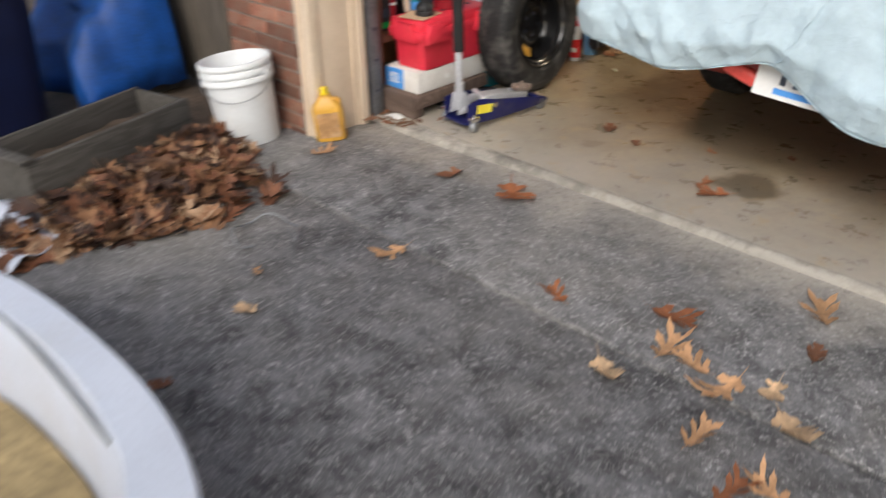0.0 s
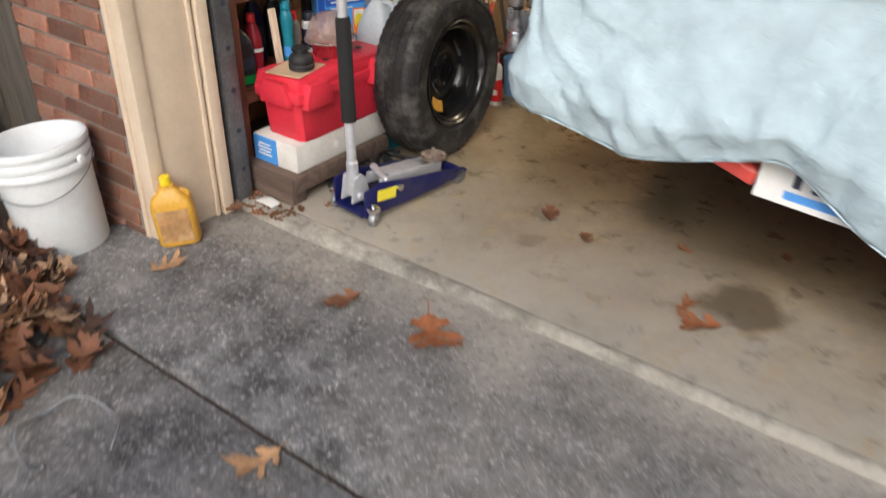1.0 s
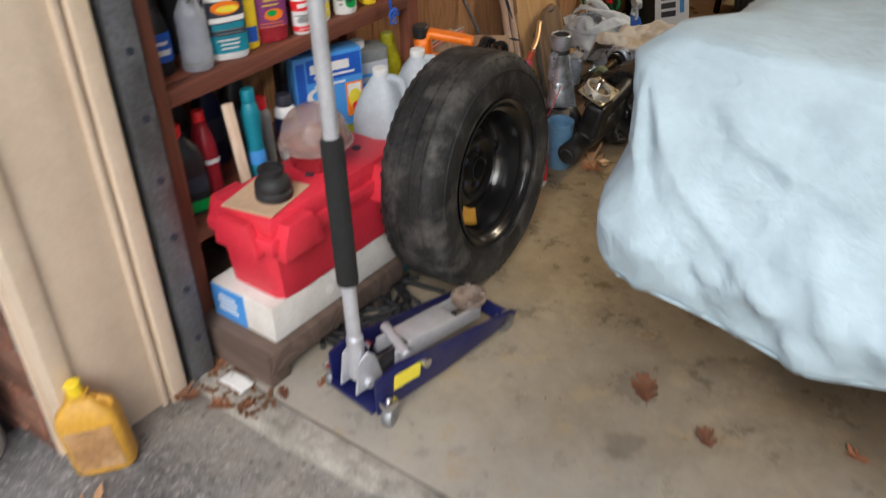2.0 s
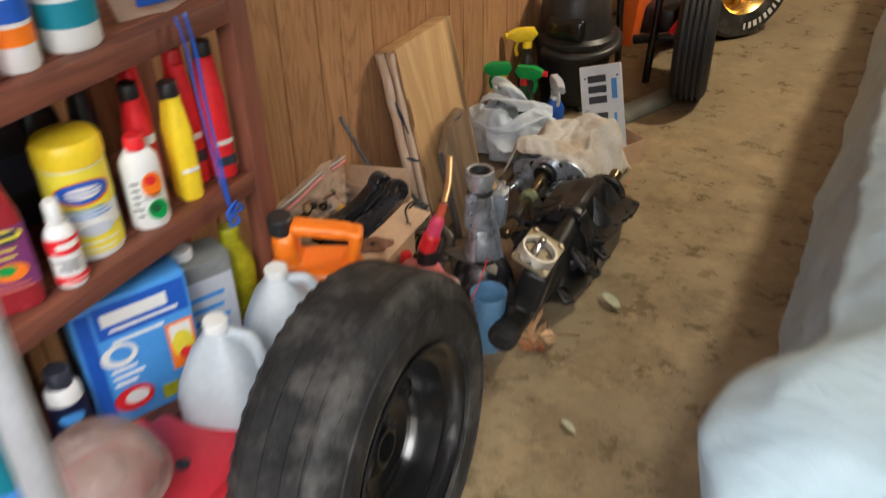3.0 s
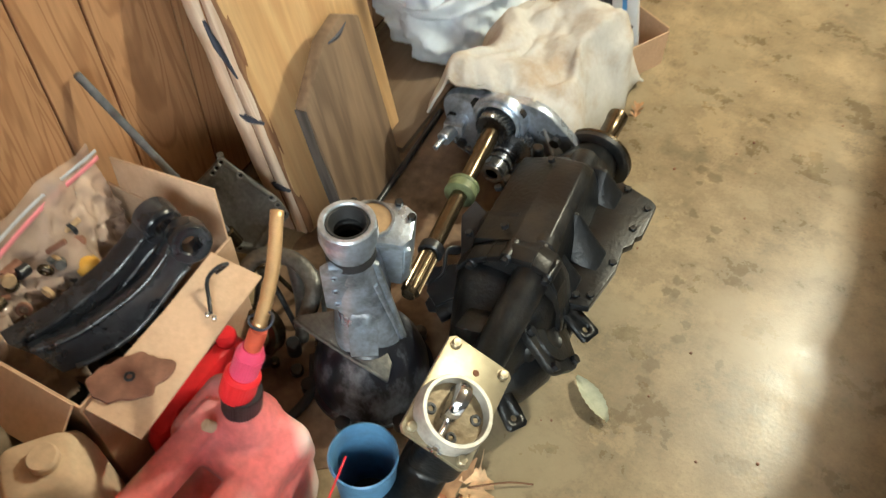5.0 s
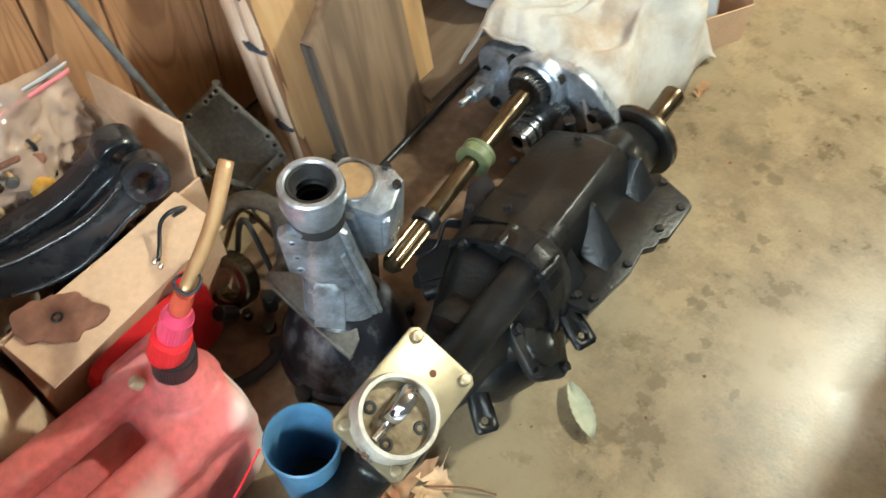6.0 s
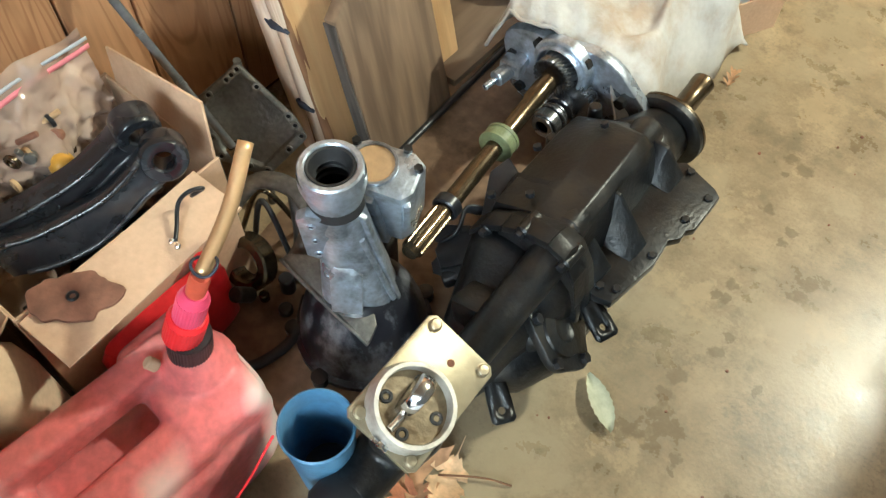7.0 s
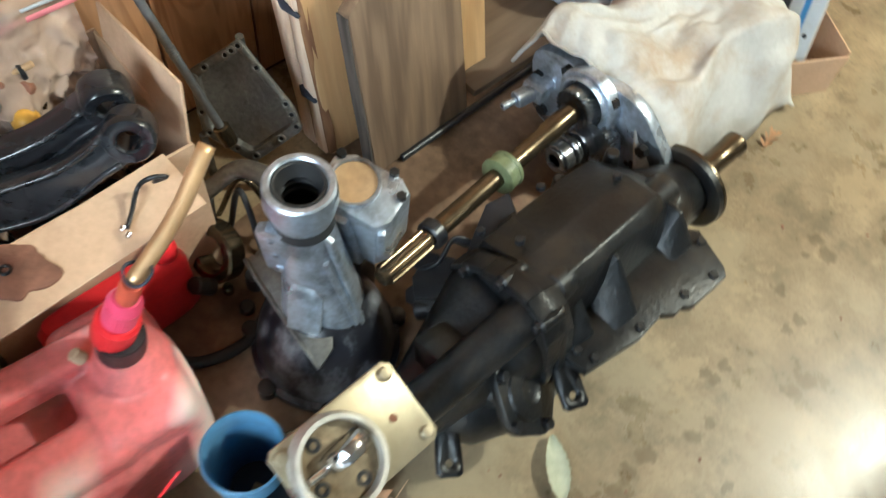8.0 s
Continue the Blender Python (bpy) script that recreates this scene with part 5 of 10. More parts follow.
# ---- spare wheel ----
def spare_wheel():
    w = thing("spare_wheel", "black steel spare wheel with a dusty tyre standing upright", "wheel", pose(-2.44, 3.935, 0.0, 0, -3, 4))
    R, H = 0.325, 0.098
    c = pose(0, 0, 0.323, 0, 90, 0) @ Matrix.Diagonal((0.994, 0.994, 0.92, 1))
    prof = [(0.193, -0.078), (0.205, -0.092), (0.23, -0.104), (0.262, -0.106), (0.29, -0.099), (0.308, -0.088), (0.317, -0.078)]
    tread = []
    for g in (-0.055, -0.02, 0.02, 0.055):
        tread += [(R - 0.001, g - 0.004), (R - 0.0035, g - 0.0028), (R - 0.0035, g + 0.0028), (R - 0.001, g + 0.004)]
    prof = prof + [(0.322, -0.072)] + tread + [(0.322, 0.072)] + [(r, -z) for r, z in reversed(prof)] + [(0.188, 0.06), (0.188, -0.06)]
    bm = B()
    lathe(bm, prof, 96, c, close=True)
    tyre = part("tyre", bm, M_RUBBER, w, "dusty worn black rubber tyre")
    bm = B()
    for s in (1, -1):
        for k in range(60):
            a = 360 / 60 * k
            box(bm, 0.004, 0.017, 0.016, c @ pose(0, 0, 0, 0, 0, a) @ pose(0.3078, 0, 0.0805 * s, 0, 32 * s, 0), 0.001, 1)
    tagged(part("shoulder_tread", bm, M_RUBBER, tyre), kind="stuff")
    for r, z in ((0.28, 0.104), (0.222, 0.101)):
        bm = B()
        lathe(bm, [(r - 0.0025, z - 0.006), (r - 0.002, z + 0.0012), (r + 0.002, z + 0.0012), (r + 0.0025, z - 0.006)], 80, c, close=True)
        part("sidewall_ring", bm, M_RUBBER, tyre)
    bm = B()
    lathe(bm, [(0.201, 0.093), (0.203, 0.097), (0.199, 0.1), (0.192, 0.096), (0.187, 0.085), (0.178, 0.07), (0.168, 0.066), (0.162, 0.03), (0.158, 0.0), (0.148, -0.012), (0.128, 0.006),
               (0.108, 0.022), (0.088, 0.024), (0.072, 0.012), (0.05, 0.012), (0.036, 0.02), (0.034, 0.03), (0.03, 0.03), (0.028, 0.0), (0.0, -0.005),
               (0.0, -0.02), (0.14, -0.03), (0.17, -0.02), (0.178, -0.07), (0.19, -0.085), (0.2, -0.097), (0.2, -0.09)], 72, c, cap=False)
    rim = part("rim", bm, M_BLACKGLOSS, w, "glossy black pressed-steel rim")
    # lug holes drawn as dark discs in place of shaded openings
    for k in range(5):
        bm = B()
        cyl(bm, 0.0085, 0.006, c @ pose(0, 0, 0, 0, 0, 72 * k + 10) @ pose(0.054, 0, 0.0095), 14)
        part("lug_hole", bm, M_INK, rim)
    for k in range(8):
        bm = B()
        lathe(bm, [(0.009, -0.004), (0.012, -0.003), (0.012, 0.003), (0.009, 0.004)], 14, c @ pose(0, 0, 0, 0, 0, 45 * k) @ pose(0.139, 0, -0.003, 0, -24, 0), close=True)
        part("vent_hole", bm, M_BLACKGLOSS, rim)
    bm = B()
    surface(bm, lambda u, v: c @ Vector(((0.112 + 0.045 * v) * math.cos(radians(14 + 34 * u)), (0.112 + 0.045 * v) * math.sin(radians(14 + 34 * u)) * -1, 0.026 + 0.012 * v)), 10, 3)
    part("sticker", bm, M_OILYELLOW, rim, "yellow-orange paper sticker", thick=0.0012)
    return w


spare_wheel()


# ---- boxes by the door ----
bm = B()
span(bm, (-3.06, 3.21, 0.0), (-2.545, 3.28, 0.045), 0.006)
span(bm, (-3.06, 3.60, 0.0), (-2.545, 3.67, 0.045), 0.006)
span(bm, (-3.06, 3.205, 0.045), (-2.535, 3.72, 0.107), 0.008)
tagged(part("wooden_plinth", bm, M_PLINTH), "dusty brown wooden plinth under a foam box", "plinth")


def foam_box():
    f = thing("foam_box", "white styrofoam box with a blue and white paper label", "box", pose(-2.665, 3.51, 0.1075))
    bm = B()
    span(bm, (-0.11, -0.255, 0), (0.11, 0.255, 0.105), 0.008)
    part("body", bm, M_FOAMWHITE, f)
    bm = B()
    box(bm, 0.118, 0.002, 0.096, pose(-0.048, -0.2558, 0.053), 0.0005, 1)
    lab = part("label", bm, M_SKYBLUE, f, "blue and white printed label")
    for k in range(4):
        bm = B()
        box(bm, 0.07 - 0.012 * (k % 2), 0.0015, 0.006, pose(-0.05, -0.2575, 0.035 + 0.013 * k), 0.0003, 1)
        part("print_bar", bm, M_WHITE2, lab)
    bm = B()
    cyl(bm, 0.013, 0.003, pose(0.109, -0.06, 0.05, 0, 90, 0), 16)
    part("plug", bm, M_WHITE2, f)
    return f


foam_box()


def red_case():
    r = thing("battery_box", "red plastic battery box with a lugged lid", "storage box", pose(-2.645, 3.515, 0.2135))
    bm = B()
    lathe(bm, [(0.93, 0), (0.95, 0.004), (1.0, 0.15), (1.0, 0.16)], 48, I4, 0.1, 0.235, 12)
    part("body", bm, M_TOOLRED, r)
    bm = B()
    box(bm, 0.225, 0.495, 0.04, pose(0, 0, 0.165), 0.01, 2)
    box(bm, 0.2, 0.465, 0.07, pose(0, 0, 0.198), 0.022, 2)
    lid = part("lid", bm, M_TOOLRED, r, "bright red lid with chunky lugs")
    for y in (-0.165, 0.165):
        for sx in (-1, 1):
            bm = B()
            prism(bm, [(-0.062, 0.0), (0.062, 0.0), (0.062, 0.03), (0.04, 0.086), (-0.04, 0.086), (-0.062, 0.03)], 0.044, pose(0.112 * sx, y, 0.13) @ pose(0, 0, 0, 90, 0, 90 * sx) @ pose(0, 0, -0.022), 0.005)
            part("lug", bm, M_TOOLRED, lid)
    for sy in (-1, 1):
        bm = B()
        prism(bm, [(-0.07, 0.0), (0.07, 0.0), (0.07, 0.028), (0.045, 0.082), (-0.045, 0.082), (-0.07, 0.028)], 0.03, pose(0, 0.238 * sy, 0.132) @ pose(0, 0, 0, 90, 0, 90 + 90 * sy) @ pose(0, 0, -0.008), 0.005)
        part("lug", bm, M_TOOLRED, lid)
    for y in (0.15, -0.02):
        bm = B()
        cyl(bm, 0.012, 0.003, pose(0.02, y, 0.2325), 16)
        part("vent", bm, M_INK, lid)
    return r


red_case()

bm = B()
box(bm, 0.14, 0.16, 0.004, pose(-2.635, 3.36, 0.4495, 0, 0, 12), 0.001, 1)
tagged(part("cardboard_scrap", bm, M_CARD), "scrap of brown cardboard on the red box", "cardboard")


def funnel_cap():
    f = thing("rubber_boot", "black ribbed rubber cup standing on cardboard", "rubber cup", pose(-2.61, 3.365, 0.4525) @ Matrix.Scale(0.86, 4))
    bm = B()
    lathe(bm, [(0.044, 0), (0.05, 0.004), (0.052, 0.02), (0.046, 0.026), (0.05, 0.034), (0.047, 0.05), (0.038, 0.062), (0.03, 0.066), (0.028, 0.082), (0.02, 0.086), (0.0, 0.086)], 32)
    part("cup", bm, M_RUBBER2, f)
    bm = B()
    annulus(bm, 0.028, 0.036, 0.01, pose(0, 0, 0.078))
    part("collar", bm, M_BLACKPLASTIC, f)
    return f


funnel_cap()


def clear_dome():
    d = thing("domed_jar", "red plastic jar under a dusty clear dome lid", "jar", pose(-2.655, 3.555, 0.4475))
    bm = B()
    lathe(bm, [(0.0, 0.0), (0.062, 0.0), (0.066, 0.006), (0.07, 0.05), (0.073, 0.056), (0.0, 0.057)], 36)
    part("jar", bm, M_MAROON, d, "dark red jar body")
    bm = B()
    lathe(bm, [(0.086, 0.058), (0.088, 0.062), (0.084, 0.085), (0.076, 0.108), (0.06, 0.13), (0.036, 0.146), (0.0, 0.152)], 40, cap=False)
    part("dome", bm, M_PINKDOME, d, "dusty clear dome", thick=0.002)
    bm = B()
    lathe(bm, [(0.076, 0.053), (0.093, 0.054), (0.095, 0.058), (0.092, 0.062), (0.076, 0.062)], 40, close=True)
    part("rim", bm, M_PINKDOME, d)
    bm = B()
    lathe(bm, [(0.03, 0.058), (0.034, 0.075), (0.02, 0.095), (0.0, 0.098)], 24)
    part("inner_knob", bm, M_RUST, d, "reddish knob seen through the dome")
    return d


clear_dome()

# paper scrap, splinters and leaves at the foot of the track
bm = B()
surface(bm, lambda u, v: (-2.675 + 0.085 * u, 3.15 + 0.045 * v, 0.008 + 0.008 * math.sin(math.pi * u) * (0.5 + 0.5 * v)), 12, 6)
rng = random.Random(77)
chips = B()
for k in range(60):
    x, y = rng.uniform(-2.74, -2.5), rng.uniform(3.11, 3.2)
    box(chips, rng.uniform(0.006, 0.03), rng.uniform(0.004, 0.012), rng.uniform(0.002, 0.006), pose(x, y, 0.003, rng.uniform(-12, 12), rng.uniform(-12, 12), rng.uniform(0, 180)))
tagged(part("wood_chips", chips, M_TWIG), "brown splinters and bark chips at the door track", "debris", kind="stuff")
tagged(part("paper_scrap", bm, M_WHITE2, thick=0.0015), "curled scrap of white paper on the floor", "paper")
for x, y, w, s in ((-2.62, 3.17, 1, .55), (-2.72, 3.19, 0, .5), (-2.57, 3.14, 4, .4), (-2.70, 3.07, 5, .5), (-2.66, 3.205, 5, .45), (-2.51, 3.215, 1, .35), (-2.46, 3.30, 0, .3), (-2.60, 3.10, 8, .4)):
    lay_leaf(x, y, 0.0, 60 * w, w, s, 8, 5, "small broken brown leaf on the garage floor")


# ---- shelf unit ----
SH_X0, SH_X1, SH_Y0, SH_Y1 = -3.095, -2.80, 3.225, 4.16
SH_Z = (0.345, 0.70, 1.02)


def shelf_unit():
    s = thing("shelf_unit", "red-brown stained wooden shelf unit full of bottles", "shelf", pose(0, 0, 0))
    for x in (SH_X0, SH_X1 - 0.04):
        for y in (SH_Y0, SH_Y1 - 0.045):
            bm = B()
            span(bm, (x, y, 0), (x + 0.04, y + 0.045, 1.022), 0.003)
            part("post", bm, M_REDWOOD_Z, s)
    for z in SH_Z:
        bm = B()
        span(bm, (SH_X0 + 0.002, SH_Y0 + 0.046, z - 0.02), (SH_X1 - 0.044, SH_Y1 - 0.047, z), 0.002)
        part("shelf_board", bm, M_REDWOOD_Y, s)
        bm = B()
        span(bm, (SH_X1 - 0.04, SH_Y0 + 0.046, z - 0.042), (SH_X1 - 0.002, SH_Y1 - 0.046, z - 0.001), 0.003)
        part("front_rail", bm, M_REDWOOD_Y, s)
        for y in (SH_Y0 + 0.008, SH_Y1 - 0.038):
            bm = B()
            span(bm, (SH_X0 + 0.041, y, z - 0.045), (SH_X1 - 0.041, y + 0.03, z - 0.022), 0.002)
            part("bearer", bm, M_REDWOOD_Y, s)
    return s


shelf_unit()


def shell(bm, prof, a, b, expo, half=80, seg=18, off=0.0012):
    """A label wrapped round the front of an oval bottle (front is -y)."""
    lathe(bm, [(r, z) for r, z in prof], seg, I4, a + off, b + off, expo, arc=(-90 - half, -90 + half))


def bottle(name, label, loc, h, w, d, body, cap, bands=(), yaw=62, expo=2.0, shoulder=0.72, neck=0.3, capr=0.016, caph=0.03, tilt=0, category="bottle", grip=False,
           body_label="", cap_label="", waist=0.0):
    t = thing(name, label, category, pose(*loc, 0, 0, yaw) @ pose(0, 0, 0, tilt, 0, 0))
    a, b = w / 2, d / 2
    hb = h - caph
    sh = hb * shoulder
    nr = min(0.95, capr * 0.85 / min(a, b))
    bm = B()
    lathe(bm, [(0.0, 0.003), (0.9, 0.0), (1.0, 0.006), (1.0, sh * 0.4), (1.0 - waist, sh * 0.62), (1.0 - waist * 0.3, sh * 0.9), (0.97, sh), (0.86, sh + (hb - sh) * 0.3), (nr + (0.86 - nr) * 0.3, sh + (hb - sh) * 0.72), (nr, hb - 0.008), (nr, hb)],
          32, I4, a, b, expo)
    bod = part("body", bm, body, t, body_label)
    bm = B()
    lathe(bm, [(capr * 0.98, 0), (capr, 0.002), (capr * 0.96, caph - 0.003), (capr * 0.86, caph), (0, caph)], 22, pose(0, 0, hb - 0.004))
    cp = part("cap", bm, cap, t, cap_label)
    for z0, z1, m_, half in bands:
        bm = B()
        shell(bm, [(1.0 - (waist * 0.6 if 0.45 * sh < z * hb < 0.8 * sh else 0), z * hb) for z in (z0, (z0 + z1) / 2, z1)], a, b, expo, half, off=0.0014 + 0.0004 * (half < 60) + 0.0004 * (half < 40))
        part("label", bm, m_, bod)
    if grip:
        bm = B()
        tube(bm, [(a * 0.8, 0, sh * 0.95), (a * 1.25, 0, sh * 0.9), (a * 1.3, 0, sh * 0.5), (a * 0.95, 0, sh * 0.4)], 0.009, 8, 5)
        part("grip", bm, body, t)
    return t


def decal(bod, a, b, expo, at, zc, da, dz, m_, off=0.003, shape="oval"):
    """A printed patch wrapped on an oval bottle: at and da in degrees round it (0 is the front), zc and dz up it."""
    bm = B()
    def point(ang, z):
        q = radians(-90 + at + ang)
        c, s_ = math.cos(q), math.sin(q)
        k = (abs(c) ** expo + abs(s_) ** expo) ** (-1 / expo)
        return ((a + off) * c * k, (b + off) * s_ * k, z)
    if shape == "oval":
        rings = [[bm.verts.new(point(da * r * math.cos(2 * math.pi * i / 18), zc + dz * r * math.sin(2 * math.pi * i / 18))) for i in range(18)] for r in (0.4, 0.75, 1.0)]
        bm.faces.new(rings[0])
        for p, q in zip(rings, rings[1:]):
            for i in range(18):
                bm.faces.new((p[i], q[i], q[(i + 1) % 18], p[(i + 1) % 18]))
    else:
        lean = 0.25 * dz if shape == "slant" else 0
        rows = [[bm.verts.new(point(da * (i / 4 - 1), zc + dz * j + lean * (i / 4 - 1))) for i in range(9)] for j in (-1, 1)]
        for i in range(8):
            bm.faces.new((rows[0][i], rows[0][i + 1], rows[1][i + 1], rows[1][i]))
    bmesh.ops.recalc_face_normals(bm, faces=bm.faces)
    return part("print", bm, m_, bod)


def printed(t, w, d, expo, items):
    """Printed patches on the body of bottle t; items: at, height, half width in degrees, half height, material, shape."""
    bod = next(o for o in t.children if o.name.startswith("body"))
    for k, (at, zc, da, dz, m_, shape) in enumerate(items):
        decal(bod, w / 2, d / 2, expo, at, zc, da, dz, m_, 0.0026 + 0.00035 * k, shape)


def small_print(at, z0, z1, da, m_, n, seed):
    """Lines of print too small to read, as bars of uneven length."""
    r = random.Random(seed)
    return [(at + r.uniform(-0.15, 0.15) * da, z0 + (z1 - z0) * i / max(1, n - 1), da * r.uniform(0.55, 1.0), (z1 - z0) / n * 0.25, m_, "bar") for i in range(n)]


def trigger(t, z, col, tip, s=1.0):
    """A trigger spray head on top of thing t at height z; it points to -y."""
    bm = B()
    cyl(bm, 0.014 * s, 0.022 * s, pose(0, 0, z), 18)
    part("collar", bm, tip, t)
    bm = B()
    prism(bm, [(-0.035 * s, 0.0), (-0.055 * s, 0.012 * s), (-0.058 * s, 0.03 * s), (-0.03 * s, 0.042 * s), (0.02 * s, 0.04 * s), (0.03 * s, 0.02 * s), (0.012 * s, 0.0)], 0.024 * s,
          pose(0, 0, z + 0.02 * s) @ pose(0, 0, 0, 90, 0, 90) @ pose(0, 0, -0.012 * s), 0.004 * s)
    head = part("spray_head", bm, col, t)
    bm = B()
    tube(bm, [(0, -0.03 * s, z + 0.022 * s), (0, -0.036 * s, z), (0, -0.03 * s, z - 0.022 * s)], 0.006 * s, 8, 4)
    part("trigger", bm, col, head)
    bm = B()
    cyl(bm, 0.009 * s, 0.014 * s, pose(0, -0.056 * s, z + 0.04 * s, 90, 0, 0), 14)
    part("nozzle", bm, tip, head)


S2, S3, S1 = SH_Z[1], SH_Z[2], SH_Z[0]
# middle shelf, from the door inwards
t = bottle("spray_bottle", "dark spray bottle with a blue label on the shelf", (-2.90, 3.335, S2), 0.19, 0.062, 0.05, M_BLACKPLASTIC, M_BLACKPLASTIC, ((0.2, 0.62, M_BLUE, 80), (0.3, 0.38, M_WHITE2, 50), (0.45, 0.5, M_WHITE2, 40)))
t = bottle("spray_bottle", "clear plastic spray bottle half empty on the shelf", (-2.855, 3.405, S2), 0.20, 0.075, 0.06, M_CLEARBODY, M_RED, ((0.1, 0.14, M_GREY, 80),), waist=0.08)
trigger(t, 0.185, M_GREY, M_CLEARBODY)
t = bottle("car_wash_bottle", "white bottle with a teal and black label", (-2.85, 3.497, S2), 0.262, 0.088, 0.05, M_WHITE, M_WHITE,
           (), expo=3.2, shoulder=0.7, capr=0.02, caph=0.03)
printed(t, 0.088, 0.05, 3.2, [(0, 0.04, 62, 0.022, M_TEAL, "bar"), (0, 0.10, 58, 0.04, M_INK, "bar"), (0, 0.125, 40, 0.016, M_ORANGE, "oval"), (4, 0.122, 30, 0.008, M_LEMON, "oval"), (0, 0.098, 50, 0.006, M_WHITE2, "slant"),
                              (0, 0.082, 44, 0.007, M_TEAL, "slant"), *small_print(0, 0.03, 0.05, 40, M_WHITE2, 3, 4), *small_print(0, 0.066, 0.074, 40, M_GREY, 2, 5)])
bm = B()
lathe(bm, [(0.021, 0.0), (0.022, 0.003), (0.022, 0.014), (0.021, 0.016)], 24, pose(0, 0, 0.212), close=False, cap=False)
part("neck_ring", bm, M_TEAL, t, "teal neck band")
bottle("cleaner_bottle", "slim yellow plastic bottle with a blue label", (-2.86, 3.572, S2), 0.25, 0.045, 0.045, M_YELLOW, M_YELLOW, ((0.08, 0.25, M_BLUE, 40),), capr=0.014, shoulder=0.82)
t = bottle("car_wax_bottle", "maroon bottle with white cap and colourful label", (-2.85, 3.635, S2), 0.235, 0.08, 0.045, M_MAROON, M_WHITE, (), expo=3.0, shoulder=0.74, capr=0.018, caph=0.035)
printed(t, 0.08, 0.045, 3.0, [(0, 0.088, 58, 0.05, M_PURPLE, "bar"), (0, 0.125, 46, 0.011, M_LEMON, "oval"), (0, 0.127, 36, 0.004, M_INK, "slant"), (0, 0.116, 34, 0.003, M_INK, "slant"), (6, 0.07, 30, 0.015, M_ORANGE, "oval"), (0, 0.074, 16, 0.008, M_GREEN, "oval"),
                              *small_print(0, 0.094, 0.106, 40, M_LEMON, 2, 7), *small_print(0, 0.042, 0.05, 40, M_ORANGE, 2, 8)])
t = bottle("glue_bottle", "small white bottle with a red and grey label", (-2.825, 3.715, S2), 0.145, 0.046, 0.046, M_WHITE, M_WHITE, ((0.08, 0.2, M_RED, 85), (0.55, 0.78, M_RED, 85)), shoulder=0.8, capr=0.012, caph=0.035)
printed(t, 0.046, 0.046, 2.0, [(10, 0.075, 40, 0.005, M_WHITE2, "slant"), *small_print(0, 0.034, 0.05, 45, M_INK, 4, 3), *small_print(0, 0.016, 0.02, 40, M_WHITE2, 1, 2)])


def wipes_tub():
    t = thing("wipes_canister", "yellow and white wipes canister with a blue badge", "canister", pose(-2.875, 3.80, S2, 0, 0, 62))
    bm = B()
    lathe(bm, [(0.0, 0.002), (0.048, 0), (0.05, 0.005), (0.05, 0.16), (0.0, 0.161)], 36)
    bod = part("body", bm, M_WHITE, t)
    for z0, z1, m_, half, o in ((0.012, 0.05, M_LEMON, 178, 0.0008), (0.055, 0.075, M_WHITE2, 60, 0.0012), (0.088, 0.155, M_LEMON, 178, 0.0008)):
        bm = B()
        lathe(bm, [(0.05 + o, z0), (0.05 + o, z1)], 40, I4, arc=(-90 - half, -90 + half))
        part("label", bm, m_, bod)
    for k, (at, zc, da, dz, m_, shape) in enumerate([(0, 0.118, 52, 0.021, M_ORANGE, "oval"), (0, 0.119, 48, 0.018, M_BLUE, "oval"), (0, 0.119, 34, 0.010, M_WHITE2, "oval"), (0, 0.119, 44, 0.004, M_BLUE, "slant"), (0, 0.119, 30, 0.0022, M_WHITE2, "slant"),
                                                     *small_print(0, 0.078, 0.092, 46, M_SKYBLUE, 3, 12), (6, 0.055, 30, 0.011, M_TUB, "oval"), *small_print(0, 0.022, 0.034, 40, M_WHITE2, 2, 13)]):
        decal(bod, 0.05, 0.05, 2.0, at, zc, da, dz, m_, 0.0016 + 0.00035 * k, shape)
    bm = B()
    lathe(bm, [(0.052, 0.158), (0.053, 0.162), (0.052, 0.185), (0.047, 0.195), (0.02, 0.2), (0.0, 0.2)], 36)
    part("lid", bm, M_YELLOW, t, "bright yellow lid")
    return t


